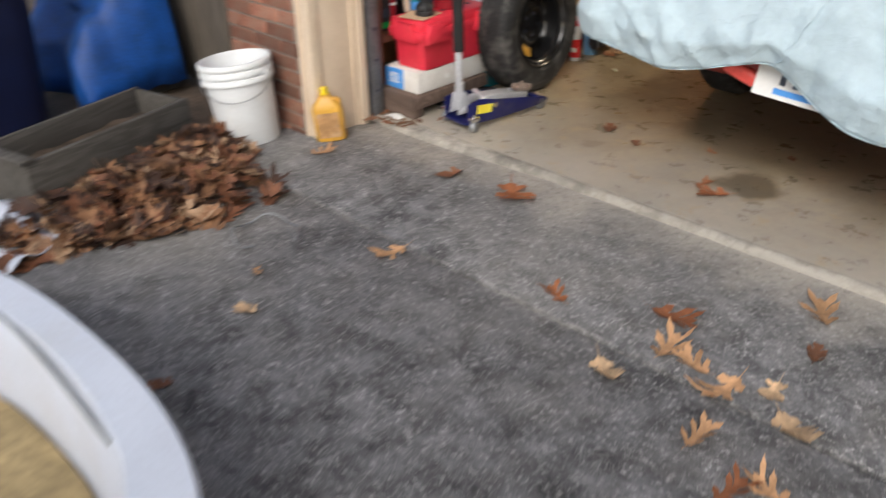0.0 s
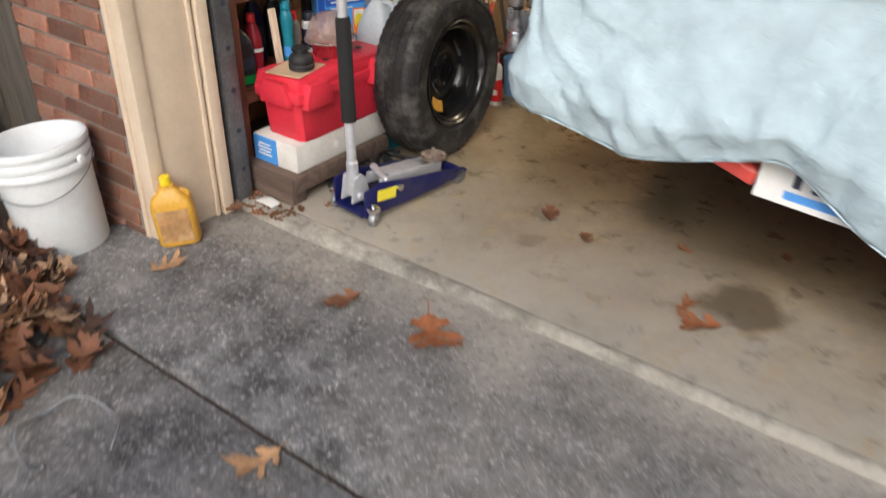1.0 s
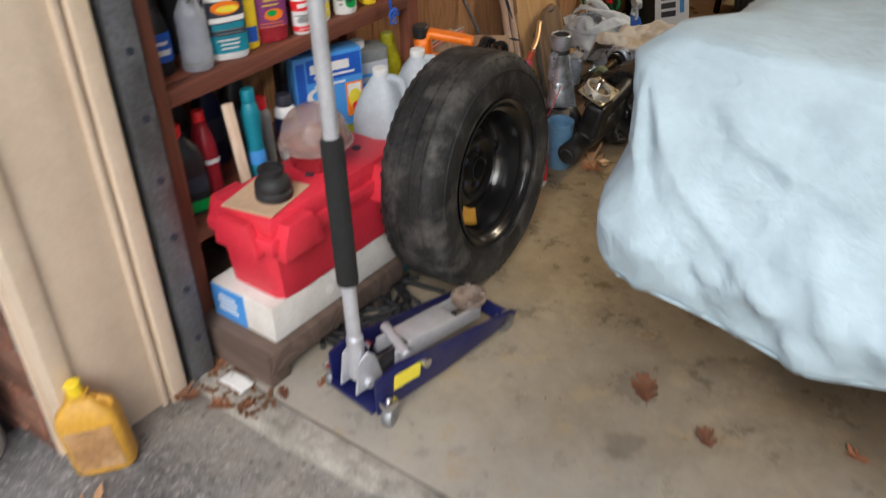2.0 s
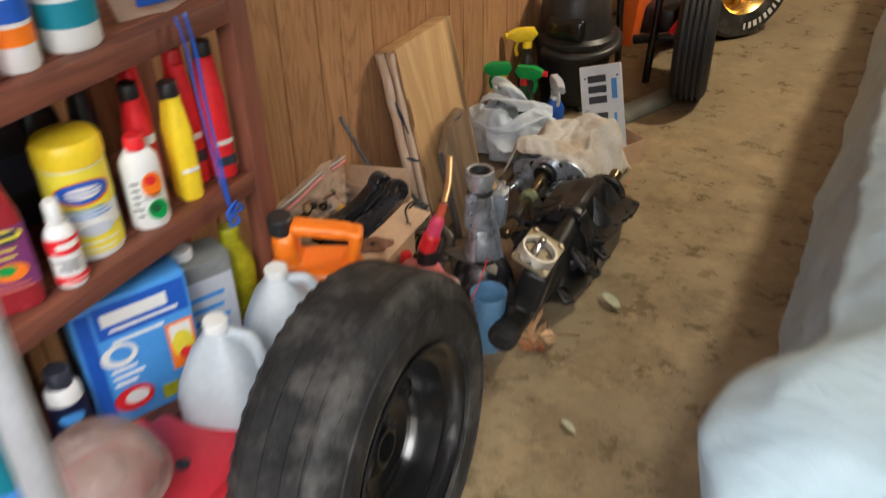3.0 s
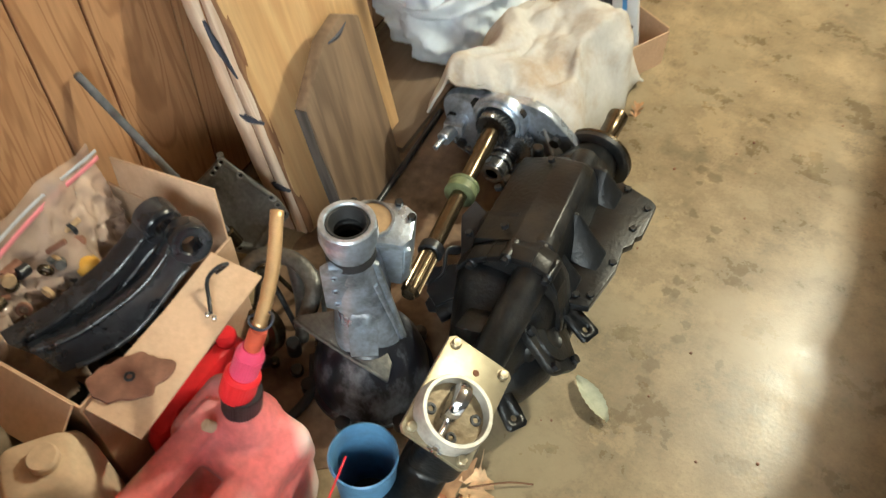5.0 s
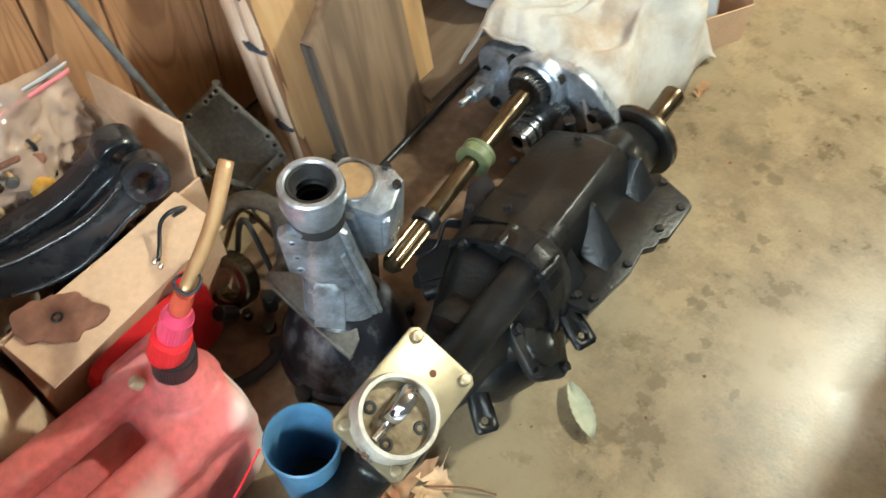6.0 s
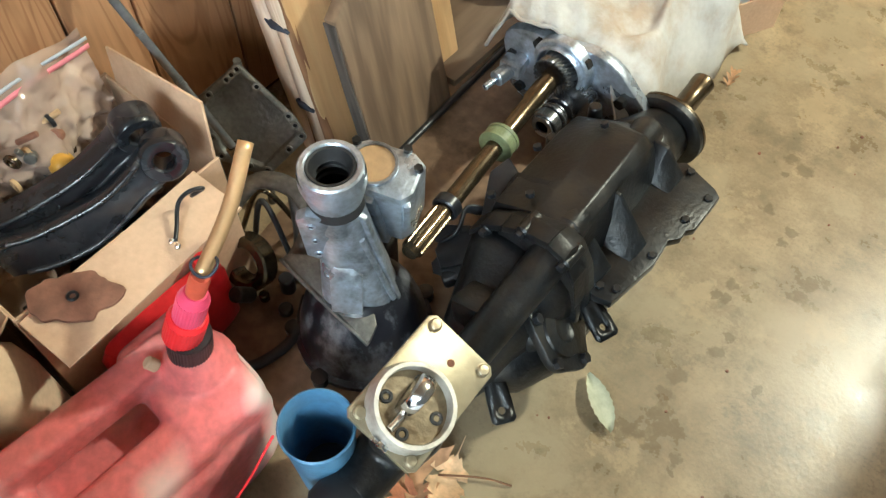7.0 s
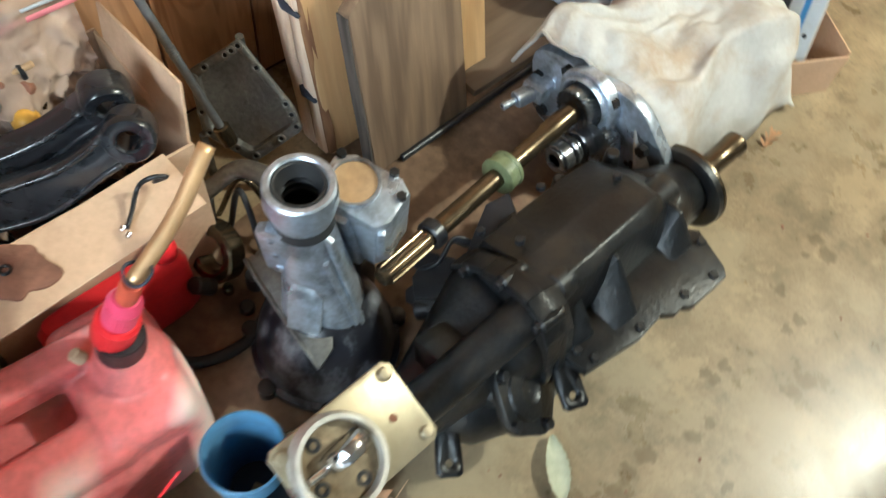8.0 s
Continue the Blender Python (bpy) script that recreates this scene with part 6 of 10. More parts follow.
wipes_tub()
t = bottle("weed_killer_bottle", "white bottle with red cap and orange-green label", (-2.84, 3.895, S2), 0.165, 0.064, 0.052, M_WHITE, M_RED, (), shoulder=0.84, capr=0.017, caph=0.022)
printed(t, 0.064, 0.052, 2.0, [(14, 0.082, 30, 0.022, M_ORANGE, "oval"), (10, 0.09, 16, 0.009, M_RED, "oval"), (16, 0.036, 30, 0.018, M_GREEN, "oval"), (8, 0.04, 14, 0.009, M_DKGREEN, "oval"), *small_print(10, 0.06, 0.066, 30, M_INK, 2, 21), *small_print(-34, 0.03, 0.09, 14, M_GREY, 6, 22)])
for y, x, m_, h, cm, bands in ((3.945, -2.885, M_RED, 0.225, M_BLACKPLASTIC, ((0.62, 0.7, M_WHITE2, 70),)), (3.995, -2.85, M_YELLOW, 0.215, M_BLACKPLASTIC, ((0.3, 0.34, M_WHITE2, 40),)),
                               (4.045, -2.88, M_RED, 0.25, M_RED, ((0.2, 0.3, M_INK, 50), (0.4, 0.45, M_WHITE2, 40))), (4.085, -2.85, M_RED, 0.255, M_BLACKPLASTIC, ((0.12, 0.2, M_INK, 50), (0.3, 0.34, M_WHITE2, 40))),
                               (4.02, -2.97, M_RED, 0.24, M_BLACKPLASTIC, ()), (3.92, -2.98, M_BLACKPLASTIC, 0.23, M_RED, ()), (3.72, -2.98, M_BLACKPLASTIC, 0.22, M_YELLOW, ()), (3.45, -2.99, M_BLACKPLASTIC, 0.24, M_RED, ())):
    col = "yellow" if m_ is M_YELLOW else "red" if m_ is M_RED else "black"
    bottle("motor_oil_bottle", "slim %s motor oil bottle on the shelf" % col, (x, y, S2), h, 0.042, 0.062, m_, cm, bands, yaw=70, expo=3.0, shoulder=0.7, capr=0.017, caph=0.028)

# made-up dark bottles stand in for shadowed clutter behind the front rows
for k, (y, z, h, m_, cm) in enumerate(((3.30, S2, 0.25, M_BLACKPLASTIC, M_BLACKPLASTIC), (3.37, S2, 0.22, M_DKGREEN, M_BLACKPLASTIC), (3.54, S2, 0.25, M_BLACKPLASTIC, M_BLACKPLASTIC), (3.62, S2, 0.23, M_BINBLUE, M_BLACKPLASTIC), (3.80, S2, 0.25, M_BLACKPLASTIC, M_LEMON),
                                (3.87, S2, 0.24, M_GREASE, M_BLACKPLASTIC), (3.32, S1, 0.26, M_BLACKPLASTIC, M_RED), (3.42, S1, 0.27, M_BLACKPLASTIC, M_BLACKPLASTIC), (3.53, S1, 0.26, M_BINBLUE, M_BLACKPLASTIC), (3.63, S1, 0.25, M_BLACKPLASTIC, M_GREY), (3.83, S1, 0.27, M_BLACKPLASTIC, M_BLACKPLASTIC))):
    bottle("dark_filler_bottle", "dark filler bottle added for the shadowed clutter at the back of the shelf", (-3.035, y, z), h, 0.075, 0.06, m_, cm, ((0.3, 0.6, M_INK, 60),), yaw=75 + 7 * (k % 3), expo=3.0, shoulder=0.75, capr=0.018)

# upper shelf
for y, x, h, d, m_, cm, bands, lab in (
        (3.36, -2.86, 0.17, 0.07, M_RED, M_RED, ((0.3, 0.5, M_WHITE2, 70),), "red can with white band on the upper shelf"),
        (3.46, -2.85, 0.16, 0.066, M_WHITE, M_WHITE, ((0.2, 0.6, M_BLUE, 70),), "white can with blue label on the upper shelf"),
        (3.565, -2.85, 0.16, 0.07, M_RED, M_RED, ((0.45, 0.62, M_WHITE2, 85), (0.62, 0.72, M_LEMON, 60)), "red and white tin with yellow flash on the upper shelf"),
        (3.665, -2.85, 0.15, 0.075, M_RED, M_RED, ((0.5, 0.56, M_WHITE2, 40),), "red tin on the upper shelf"),
        (3.755, -2.855, 0.14, 0.06, M_WHITE, M_BLUE, ((0.3, 0.5, M_ORANGE, 70), (0.55, 0.8, M_BLUE, 80)), "white can with orange and blue print on the upper shelf"),
        (3.85, -2.86, 0.16, 0.085, M_WHITE, M_WHITE, ((0.25, 0.5, M_TEAL, 80), (0.55, 0.75, M_SKYBLUE, 80)), "white tub with teal and blue print on the upper shelf")):
    bottle("can", lab, (x, y, S3), h, d, d, m_, cm, bands, shoulder=0.93, capr=d * 0.42, caph=0.016, category="can")

# packet of blue parts on the upper shelf end
pk = thing("plastic_packet", "clear plastic packet with a blue insert on the shelf end", "packet", pose(-2.845, 4.02, S3, 8, -14, 66))
bm = B()
surface(bm, lambda u, v: ((u - 0.5) * 0.15, -0.012 * math.sin(math.pi * u) * math.sin(math.pi * v) - 0.004 * math.sin(14 * u + 5 * v), 0.145 * v), 16, 16)
surface(bm, lambda u, v: ((u - 0.5) * 0.15, 0.012 * math.sin(math.pi * u) * math.sin(math.pi * v) + 0.001, 0.145 * v), 12, 12)
part("film", bm, M_CLEAR, pk, "clear crinkled film")
bm = B()
box(bm, 0.075, 0.004, 0.085, pose(0.005, -0.012, 0.065, 0, 14, 0), 0.003)
part("insert", bm, M_BLUE, pk, "bright blue card insert")
bm = B()
box(bm, 0.14, 0.003, 0.016, pose(0.0, 0.0, 0.138), 0.001, 1)
part("header_card", bm, M_WHITE2, pk)

# blue cord hanging from the upper shelf, tied at the lower rail
bm = B()
tube(bm, [(-2.79, 3.985, 1.03), (-2.785, 3.99, 0.98), (-2.788, 4.0, 0.85), (-2.786, 4.012, 0.72), (-2.782, 4.02, 0.665)], 0.0022, 6, 6)
tube(bm, [(-2.79, 4.005, 1.03), (-2.785, 4.008, 0.97), (-2.79, 4.016, 0.85), (-2.786, 4.02, 0.72), (-2.782, 4.02, 0.665)], 0.003, 6, 6)
for a in (0, 70, 140, 230):
    c, s_ = math.cos(radians(a)) * 0.022, math.sin(radians(a)) * 0.022
    tube(bm, [(-2.782, 4.02, 0.665), (-2.776, 4.02 + c, 0.665 + s_), (-2.774, 4.02 + c * 0.4 - s_ * 0.7, 0.665 + s_ * 0.5 + c * 0.7), (-2.782, 4.02, 0.665)], 0.003, 6, 5)
tagged(part("blue_cord", bm, M_BLUE), "blue cord knotted round the shelf rail", "cord")

# lower shelf
bottle("coolant_jug", "black jug with a green label on the lower shelf", (-2.88, 3.315, S1), 0.24, 0.11, 0.07, M_BLACKPLASTIC, M_RED, ((0.06, 0.2, M_GREEN, 60), (0.3, 0.5, M_INK, 60)), expo=3.5, yaw=70)
bottle("oil_jug", "dark red oil jug on the lower shelf", (-2.90, 3.405, S1), 0.24, 0.05, 0.08, M_MAROON, M_RED, ((0.5, 0.56, M_WHITE2, 50),), expo=3, yaw=80)
hs = thing("wooden_stick", "pale flat wooden stick leaning in the shelf", "stick", pose(-2.815, 3.455, S1, 0, -4, 60))
bm = B()
box(bm, 0.028, 0.01, 0.26, pose(0, 0, 0.13), 0.003)
part("stick", bm, M_PINE_END, hs)
bottle("cleaner_bottle", "teal plastic bottle with a narrow neck on the lower shelf", (-2.83, 3.51, S1), 0.275, 0.05, 0.05, M_TEAL, M_TEAL, ((0.3, 0.45, M_SKYBLUE, 60),), waist=0.2, shoulder=0.85, capr=0.018)
bottle("spray_can", "grey and red aerosol can at the back of the shelf", (-2.89, 3.59, S1), 0.21, 0.055, 0.055, M_GREY, M_RED, (), shoulder=0.9, capr=0.02, category="can")
t = bottle("spray_can", "white and dark blue spray can on the lower shelf", (-2.885, 3.672, S1), 0.19, 0.06, 0.06, M_WHITE, M_INK, ((0.35, 0.8, M_BINBLUE, 85),), shoulder=0.9, capr=0.022, category="can")
printed(t, 0.06, 0.06, 2.0, [(0, 0.10, 40, 0.012, M_SKYBLUE, "oval"), *small_print(0, 0.03, 0.05, 40, M_GREY, 3, 31)])


def detergent_box():
    d = thing("detergent_box", "blue cardboard detergent box with white and orange print", "box", pose(-2.862, 3.835, S1, 0, 0, 66))
    bm = B()
    span(bm, (-0.115, -0.03, 0), (0.085, 0.035, 0.265), 0.002)
    bod = part("carton", bm, M_SKYBLUE, d)
    for x0, x1, z0, z1, m_, o in ((-0.08, 0.08, 0.19, 0.255, M_BLUE, 0.0), (-0.07, 0.045, 0.215, 0.24, M_WHITE2, 0.001), (-0.06, 0.06, 0.2, 0.206, M_WHITE2, 0.001), (0.03, 0.08, 0.07, 0.17, M_ORANGE, 0.0),
                                  (0.035, 0.075, 0.125, 0.165, M_WHITE2, 0.001), (-0.11, -0.085, 0.02, 0.25, M_BLUE, 0.0), (0.0, 0.06, 0.015, 0.045, M_LIME, 0.0), (-0.075, -0.03, 0.115, 0.12, M_WHITE2, 0.001), (-0.075, -0.02, 0.1, 0.105, M_WHITE2, 0.001), (-0.075, -0.035, 0.085, 0.09, M_WHITE2, 0.001), (-0.06, 0.03, 0.175, 0.18, M_WHITE2, 0.001)):
        bm = B()
        span(bm, (x0, -0.0315 - o, z0), (x1, -0.0298, z1))
        part("print", bm, m_, bod)
    for x, z, rx, rz, m_, o in ((-0.055, 0.15, 0.032, 0.024, M_WHITE2, 0.002), (-0.052, 0.152, 0.02, 0.014, M_SKYBLUE, 0.0026), (-0.05, 0.05, 0.036, 0.026, M_RED, 0.002), (-0.045, 0.052, 0.022, 0.014, M_WHITE2, 0.0026), (0.055, 0.12, 0.02, 0.03, M_LEMON, 0.0024), (0.058, 0.1, 0.014, 0.012, M_RED, 0.003)):
        bm = B()
        prism(bm, [(rx * math.cos(2 * math.pi * i / 20), rz * math.sin(2 * math.pi * i / 20)) for i in range(20)], 0.001, pose(x, -0.0305 - o, z, 90, 0, 0))
        part("print", bm, m_, bod)
    return d


detergent_box()


def solvent_can():
    d = thing("solvent_can", "grey metal solvent can with a pale label and white cap", "can", pose(-2.87, 3.985, S1, 0, 0, 66))
    bm = B()
    lathe(bm, [(0.97, 0), (1, 0.004), (1, 0.218), (0.97, 0.224), (0.0, 0.226)], 40, I4, 0.062, 0.042, 8)
    bod = part("body", bm, M_GREY, d)
    bm = B()
    cyl(bm, 0.023, 0.022, pose(-0.02, 0, 0.225), 24, bevel=0.003)
    annulus(bm, 0.011, 0.016, 0.003, pose(-0.02, 0, 0.246), 24, 0.0006)
    part("cap", bm, M_WHITE, d, "white screw cap")
    bm = B()
    span(bm, (-0.05, -0.0432, 0.02), (0.055, -0.041, 0.19))
    lab = part("label", bm, M_TUB, bod, "pale blue-grey label")
    for k in range(5):
        bm = B()
        span(bm, (-0.04, -0.0442, 0.04 + 0.027 * k), (0.03 + 0.004 * (k % 3), -0.043, 0.05 + 0.027 * k))
        part("print_bar", bm, M_SKYBLUE, lab)
    return d


solvent_can()
t = bottle("window_cleaner", "clear bottle of lime yellow fluid on the lower shelf", (-2.85, 4.07, S1), 0.25, 0.085, 0.065, M_LIME, M_LIME, ((0.1, 0.2, M_BLUE, 50),), shoulder=0.7, waist=0.06, capr=0.02)

# teal bin that carries the jugs
tb = thing("storage_bin", "teal plastic storage bin under the water jugs", "storage bin", pose(-2.685, 3.995, 0))
bm = B()
lathe(bm, [(0.9, 0), (0.92, 0.005), (0.98, 0.30), (0.98, 0.31)], 48, I4, 0.105, 0.25, 10)
part("body", bm, M_TEAL, tb)
bm = B()
lathe(bm, [(1.03, 0.305), (1.03, 0.325), (0.97, 0.335), (0.0, 0.336)], 48, I4, 0.105, 0.25, 10)
part("lid", bm, M_TEAL, tb)


def water_jug(x, y, yaw):
    j = thing("water_jug", "cloudy white gallon jug with a white cap", "jug", pose(x, y, 0.337, 0, 0, yaw), "water jugs")
    bm = B()
    lathe(bm, [(0.0, 0.004), (0.9, 0.0), (1, 0.008), (1, 0.125), (0.94, 0.15), (0.62, 0.205), (0.32, 0.235), (0.24, 0.242), (0.24, 0.25)], 40, I4, 0.075, 0.075, 3.2)
    part("body", bm, M_MILK, j)
    bm = B()
    cyl(bm, 0.0205, 0.018, pose(0, 0, 0.244), 22, bevel=0.002)
    part("cap", bm, M_WHITE, j)
    bm = B()
    tube(bm, [(0.02, 0, 0.236), (0.05, 0, 0.232), (0.066, 0, 0.20), (0.068, 0, 0.155), (0.055, 0, 0.13)], 0.0105, 10, 5)
    part("handle", bm, M_MILK, j)
    return j


water_jug(-2.672, 3.83, 20)
water_jug(-2.675, 3.992, 35)


def orange_jug():
    j = thing("cleaner_jug", "bright orange plastic cleaner jug with a black cap", "jug", pose(-2.705, 4.139, 0.337, 0, 0, 30) @ Matrix.Diagonal((0.82, 1, 1, 1)))
    bm = B()
    lathe(bm, [(0.94, 0.0), (1, 0.008), (1, 0.14), (0.97, 0.16), (0.88, 0.176), (0.7, 0.182)], 40, I4, 0.115, 0.062, 4.5)
    cyl(bm, 0.026, 0.06, pose(-0.07, 0, 0.19), 20)
    box(bm, 0.145, 0.046, 0.026, pose(0.022, 0, 0.249, 0, 7, 0), 0.01)
    box(bm, 0.06, 0.07, 0.10, pose(-0.06, 0, 0.2, 0, -6, 0), 0.02)
    box(bm, 0.03, 0.05, 0.10, pose(0.094, 0, 0.2, 0, 16, 0), 0.01)
    part("body", bm, M_ORANGE, j, fuse=0.004)
    bm = B()
    cyl(bm, 0.029, 0.035, pose(-0.07, 0, 0.245), 22, bevel=0.003)
    part("cap", bm, M_BLACKPLASTIC, j, "black ribbed cap")
    for k in range(5):
        bm = B()
        box(bm, 0.009, 0.003, 0.018, pose(-0.035 + 0.017 * k, -0.0625, 0.145, 0, 8 * (k % 2), 0), 0.001, 1)
        part("embossed_bar", bm, M_RUST, j)
    bm = B()
    span(bm, (-0.09, -0.0645, 0.02), (0.09, -0.06, 0.095))
    part("label", bm, M_TUB, j, "pale blue printed label")
    return j


orange_jug()


def tan_jug():
    j = thing("chemical_jug", "dim brown plastic jug with a grey cap", "jug", pose(-2.985, 4.36, 0.0, 0, 0, 8))
    bm = B()
    lathe(bm, [(0.92, 0), (1, 0.008), (1, 0.19), (0.9, 0.225), (0.55, 0.255), (0.4, 0.265), (0.4, 0.28)], 36, I4, 0.066, 0.06, 4)
    part("body", bm, M_DIMJUG, j)
    bm = B()
    cyl(bm, 0.03, 0.035, pose(0, 0, 0.274), 22, bevel=0.003)
    part("cap", bm, M_GREY, j)
    k = thing("chemical_jug", "cream plastic jug beside the shelf", "jug", pose(-2.862, 4.382, 0.0, 0, 0, 50))
    bm = B()
    lathe(bm, [(0.92, 0), (1, 0.008), (1, 0.20), (0.93, 0.245), (0.7, 0.268), (0.6, 0.272), (0.0, 0.274)], 36, I4, 0.06, 0.052, 5)
    part("body", bm, M_CARD_EDGE, k)
    bm = B()
    lathe(bm, [(0.019, 0.0), (0.0195, 0.010), (0.017, 0.013), (0.0, 0.0135)], 22, pose(0.012, 0.0, 0.2735))
    part("cap", bm, M_CARD_EDGE, k)


tan_jug()


# ---- red fuel can ----
def slab(bm, pts, thick, bevel=0.0015):
    """A flat plate through the corners given, thickened away from its upper face."""
    pts = [Vector(p) for p in pts]
    c = sum(pts, Vector()) / len(pts)
    n = Vector()
    for a, b in zip(pts, pts[1:] + pts[:1]):
        n += (a - c).cross(b - c)
    n.normalize()
    if n.z < 0:
        n = -n
    u = (pts[1] - pts[0])
    u = (u - n * u.dot(n)).normalized()
    v = n.cross(u)
    m = Matrix(((u.x, v.x, n.x, c.x), (u.y, v.y, n.y, c.y), (u.z, v.z, n.z, c.z), (0, 0, 0, 1)))
    prism(bm, [((p - c).dot(u), (p - c).dot(v)) for p in pts], thick, m @ Matrix.Translation((0, 0, -thick)), bevel)


def fuel_can():
    g = thing("fuel_can", "pale red plastic fuel can with a copper spout", "fuel can", pose(-2.722, 4.462, 0.0, 0, 0, -5))
    bm = B()
    # low body, raised round the spout and at the tail, with a beam for a handle between the two
    lathe(bm, [(0.93, 0.0), (1, 0.012), (1, 0.125), (0.97, 0.132), (0.88, 0.14)], 44, pose(0, 0, 0), 0.096, 0.165, 3.6)
    box(bm, 0.17, 0.115, 0.11, pose(0.0, 0.098, 0.152, 7, 6, 0), 0.024, 4)
    box(bm, 0.15, 0.05, 0.10, pose(0.0, -0.135, 0.15), 0.02, 3)
    box(bm, 0.068, 0.235, 0.07, pose(0.054, -0.042, 0.145, 6, 9, 0), 0.016, 3)
    box(bm, 0.042, 0.27, 0.05, pose(-0.033, -0.03, 0.2), 0.009, 3)
    lathe(bm, [(0.048, 0.195), (0.036, 0.222), (0.028, 0.236), (0.026, 0.247)], 24, pose(0.004, 0.111, 0))
    part("body", bm, M_GASRED, g, fuse=0.004, relax=3)
    cx, cy = 0.004, 0.111
    lean = pose(cx, cy, 0.24, -8, 6, 0)
    bm = B()
    ribbed(bm, 0.0262, 0.036, 44, 0.0006, lean)
    lathe(bm, [(0.026, 0.036), (0.025, 0.0395), (0.0, 0.0395)], 28, lean)
    part("collar", bm, M_BLACKPLASTIC, g, "black ribbed collar")
    tilt = pose(cx, cy, 0.277, -16, 14, 0)
    bm = B()
    ribbed(bm, 0.023, 0.040, 36, 0.0006, tilt)
    lathe(bm, [(0.0225, 0.040), (0.0195, 0.046), (0.0, 0.046)], 24, tilt)
    sp = part("spout_base", bm, M_RED, g, "bright red ribbed nut")
    bm = B()
    ribbed(bm, 0.0178, 0.038, 30, 0.0006, tilt @ pose(0, 0, 0.046))
    lathe(bm, [(0.0172, 0.038), (0.0145, 0.047), (0.0125, 0.053), (0.0, 0.053)], 24, tilt @ pose(0, 0, 0.046))
    part("spout_tip", bm, M_PINK, sp, "pink-red ribbed tip")
    bm = B()
    lathe(bm, [(0.0108, 0.095), (0.011, 0.125), (0.0098, 0.134), (0.0, 0.134)], 18, tilt)
    part("nozzle", bm, M_ORANGERED, sp)
    bm = B()
    a = tilt @ Vector((0, 0, 0.128))
    tube(bm, [a, Vector(((a.x - 0.025) / 2 + 0.003, (a.y + 0.264) / 2 + 0.004, (a.z + 0.457) / 2 - 0.003)), Vector((-0.025, 0.264, 0.457))], 0.0085, 16, 8)
    part("spout_tube", bm, M_BRASS, g, "copper-coloured metal tube")
    bm = B()
    cyl(bm, 0.0066, 0.001, aim((-0.025, 0.264, 0.4572), (-0.03, 0.295, 0.479)), 14)
    part("tube_bore", bm, M_HOLE, g)
    bm = B()
    tube(bm, [Vector((a.x + 0.001, a.y + 0.01, a.z + 0.010)) + Vector((0.0155 * math.cos(t) - 0.003, 0.013 * math.sin(t), 0.003 * math.sin(2 * t) + 0.004 * math.cos(t))) for t in [i * 0.6 for i in range(13)]], 0.0017, 6, 3)
    part("wire_tie", bm, M_INK, g)
    bm = B()
    cyl(bm, 0.008, 0.016, pose(-0.012, 0.072, 0.226, 25, -30, 0), 12, bevel=0.002)
    part("vent_stub", bm, M_CARD_EDGE, g)
    return g


fuel_can()

# red strip of a second can behind
rc = thing("fuel_can", "narrow dark red plastic can between cardboard box and fuel can", "fuel can", pose(-2.838, 4.605, 0))
bm = B()
lathe(bm, [(0.9, 0), (1, 0.01), (1, 0.12), (0.9, 0.136), (0.6, 0.144)], 40, I4, 0.0185, 0.1, 4)
part("body", bm, M_RED, rc)
bm = B()
lathe(bm, [(0.014, 0.0), (0.016, 0.004), (0.016, 0.02), (0.012, 0.026), (0.0, 0.027)], 20, pose(0.0, 0.078, 0.138))
part("cap", bm, M_RED, rc)


# ---- aerosol can and blue cup ----
def aerosol():
    a = thing("aerosol_can", "white and red aerosol can with a thin red straw", "spray can", pose(-2.548, 4.462, 0.0))
    bm = B()
    lathe(bm, [(0.027, 0), (0.0285, 0.003), (0.0285, 0.165), (0.0265, 0.172), (0.018, 0.186), (0.013, 0.19), (0.0, 0.191)], 32)
    bod = part("body", bm, M_WHITE, a)
    bm = B()
    lathe(bm, [(0.0292, 0.02), (0.0292, 0.12)], 40, I4, arc=(0, 359.9))
    lab = part("label", bm, M_RED, bod, "red label band")
    bm = B()
    lathe(bm, [(0.0297, 0.05), (0.0297, 0.075)], 12, I4, arc=(-130, -40))
    part("print_bar", bm, M_WHITE2, lab)
    bm = B()
    lathe(bm, [(0.011, 0.188), (0.012, 0.2), (0.007, 0.206), (0.006, 0.216), (0.0, 0.217)], 18)
    part("nozzle", bm, M_RED, a)
    bm = B()
    tube(bm, [(0, 0, 0.21), (0.012, 0.04, 0.26), (0.02, 0.085, 0.325)], 0.0015, 6, 4)
    part("straw", bm, M_RED, a, "thin red plastic straw")
    return a


aerosol()


def blue_cup():
    c = thing("plastic_cup", "dull blue plastic cup, empty and dirty inside", "cup", pose(-2.556, 4.612, 0.0))
    bm = B()
    lathe(bm, [(0.0, 0.0), (0.036, 0.0), (0.038, 0.004), (0.045, 0.165), (0.0475, 0.167), (0.0475, 0.172), (0.045, 0.174), (0.0425, 0.165), (0.035, 0.008), (0.0, 0.008)], 40)
    part("cup", bm, M_CUPBLUE, c)
    bm = B()
    lathe(bm, [(0.0, 0.014), (0.0352, 0.013)], 24)
    part("residue", bm, M_INK, c, "dark oily residue")
    bm = B()
    box(bm, 0.02, 0.015, 0.004, pose(0.005, 0.0, 0.017, 5, 4, 30), 0.001, 1)
    part("chip", bm, M_TANLABEL, c)
    return c


blue_cup()


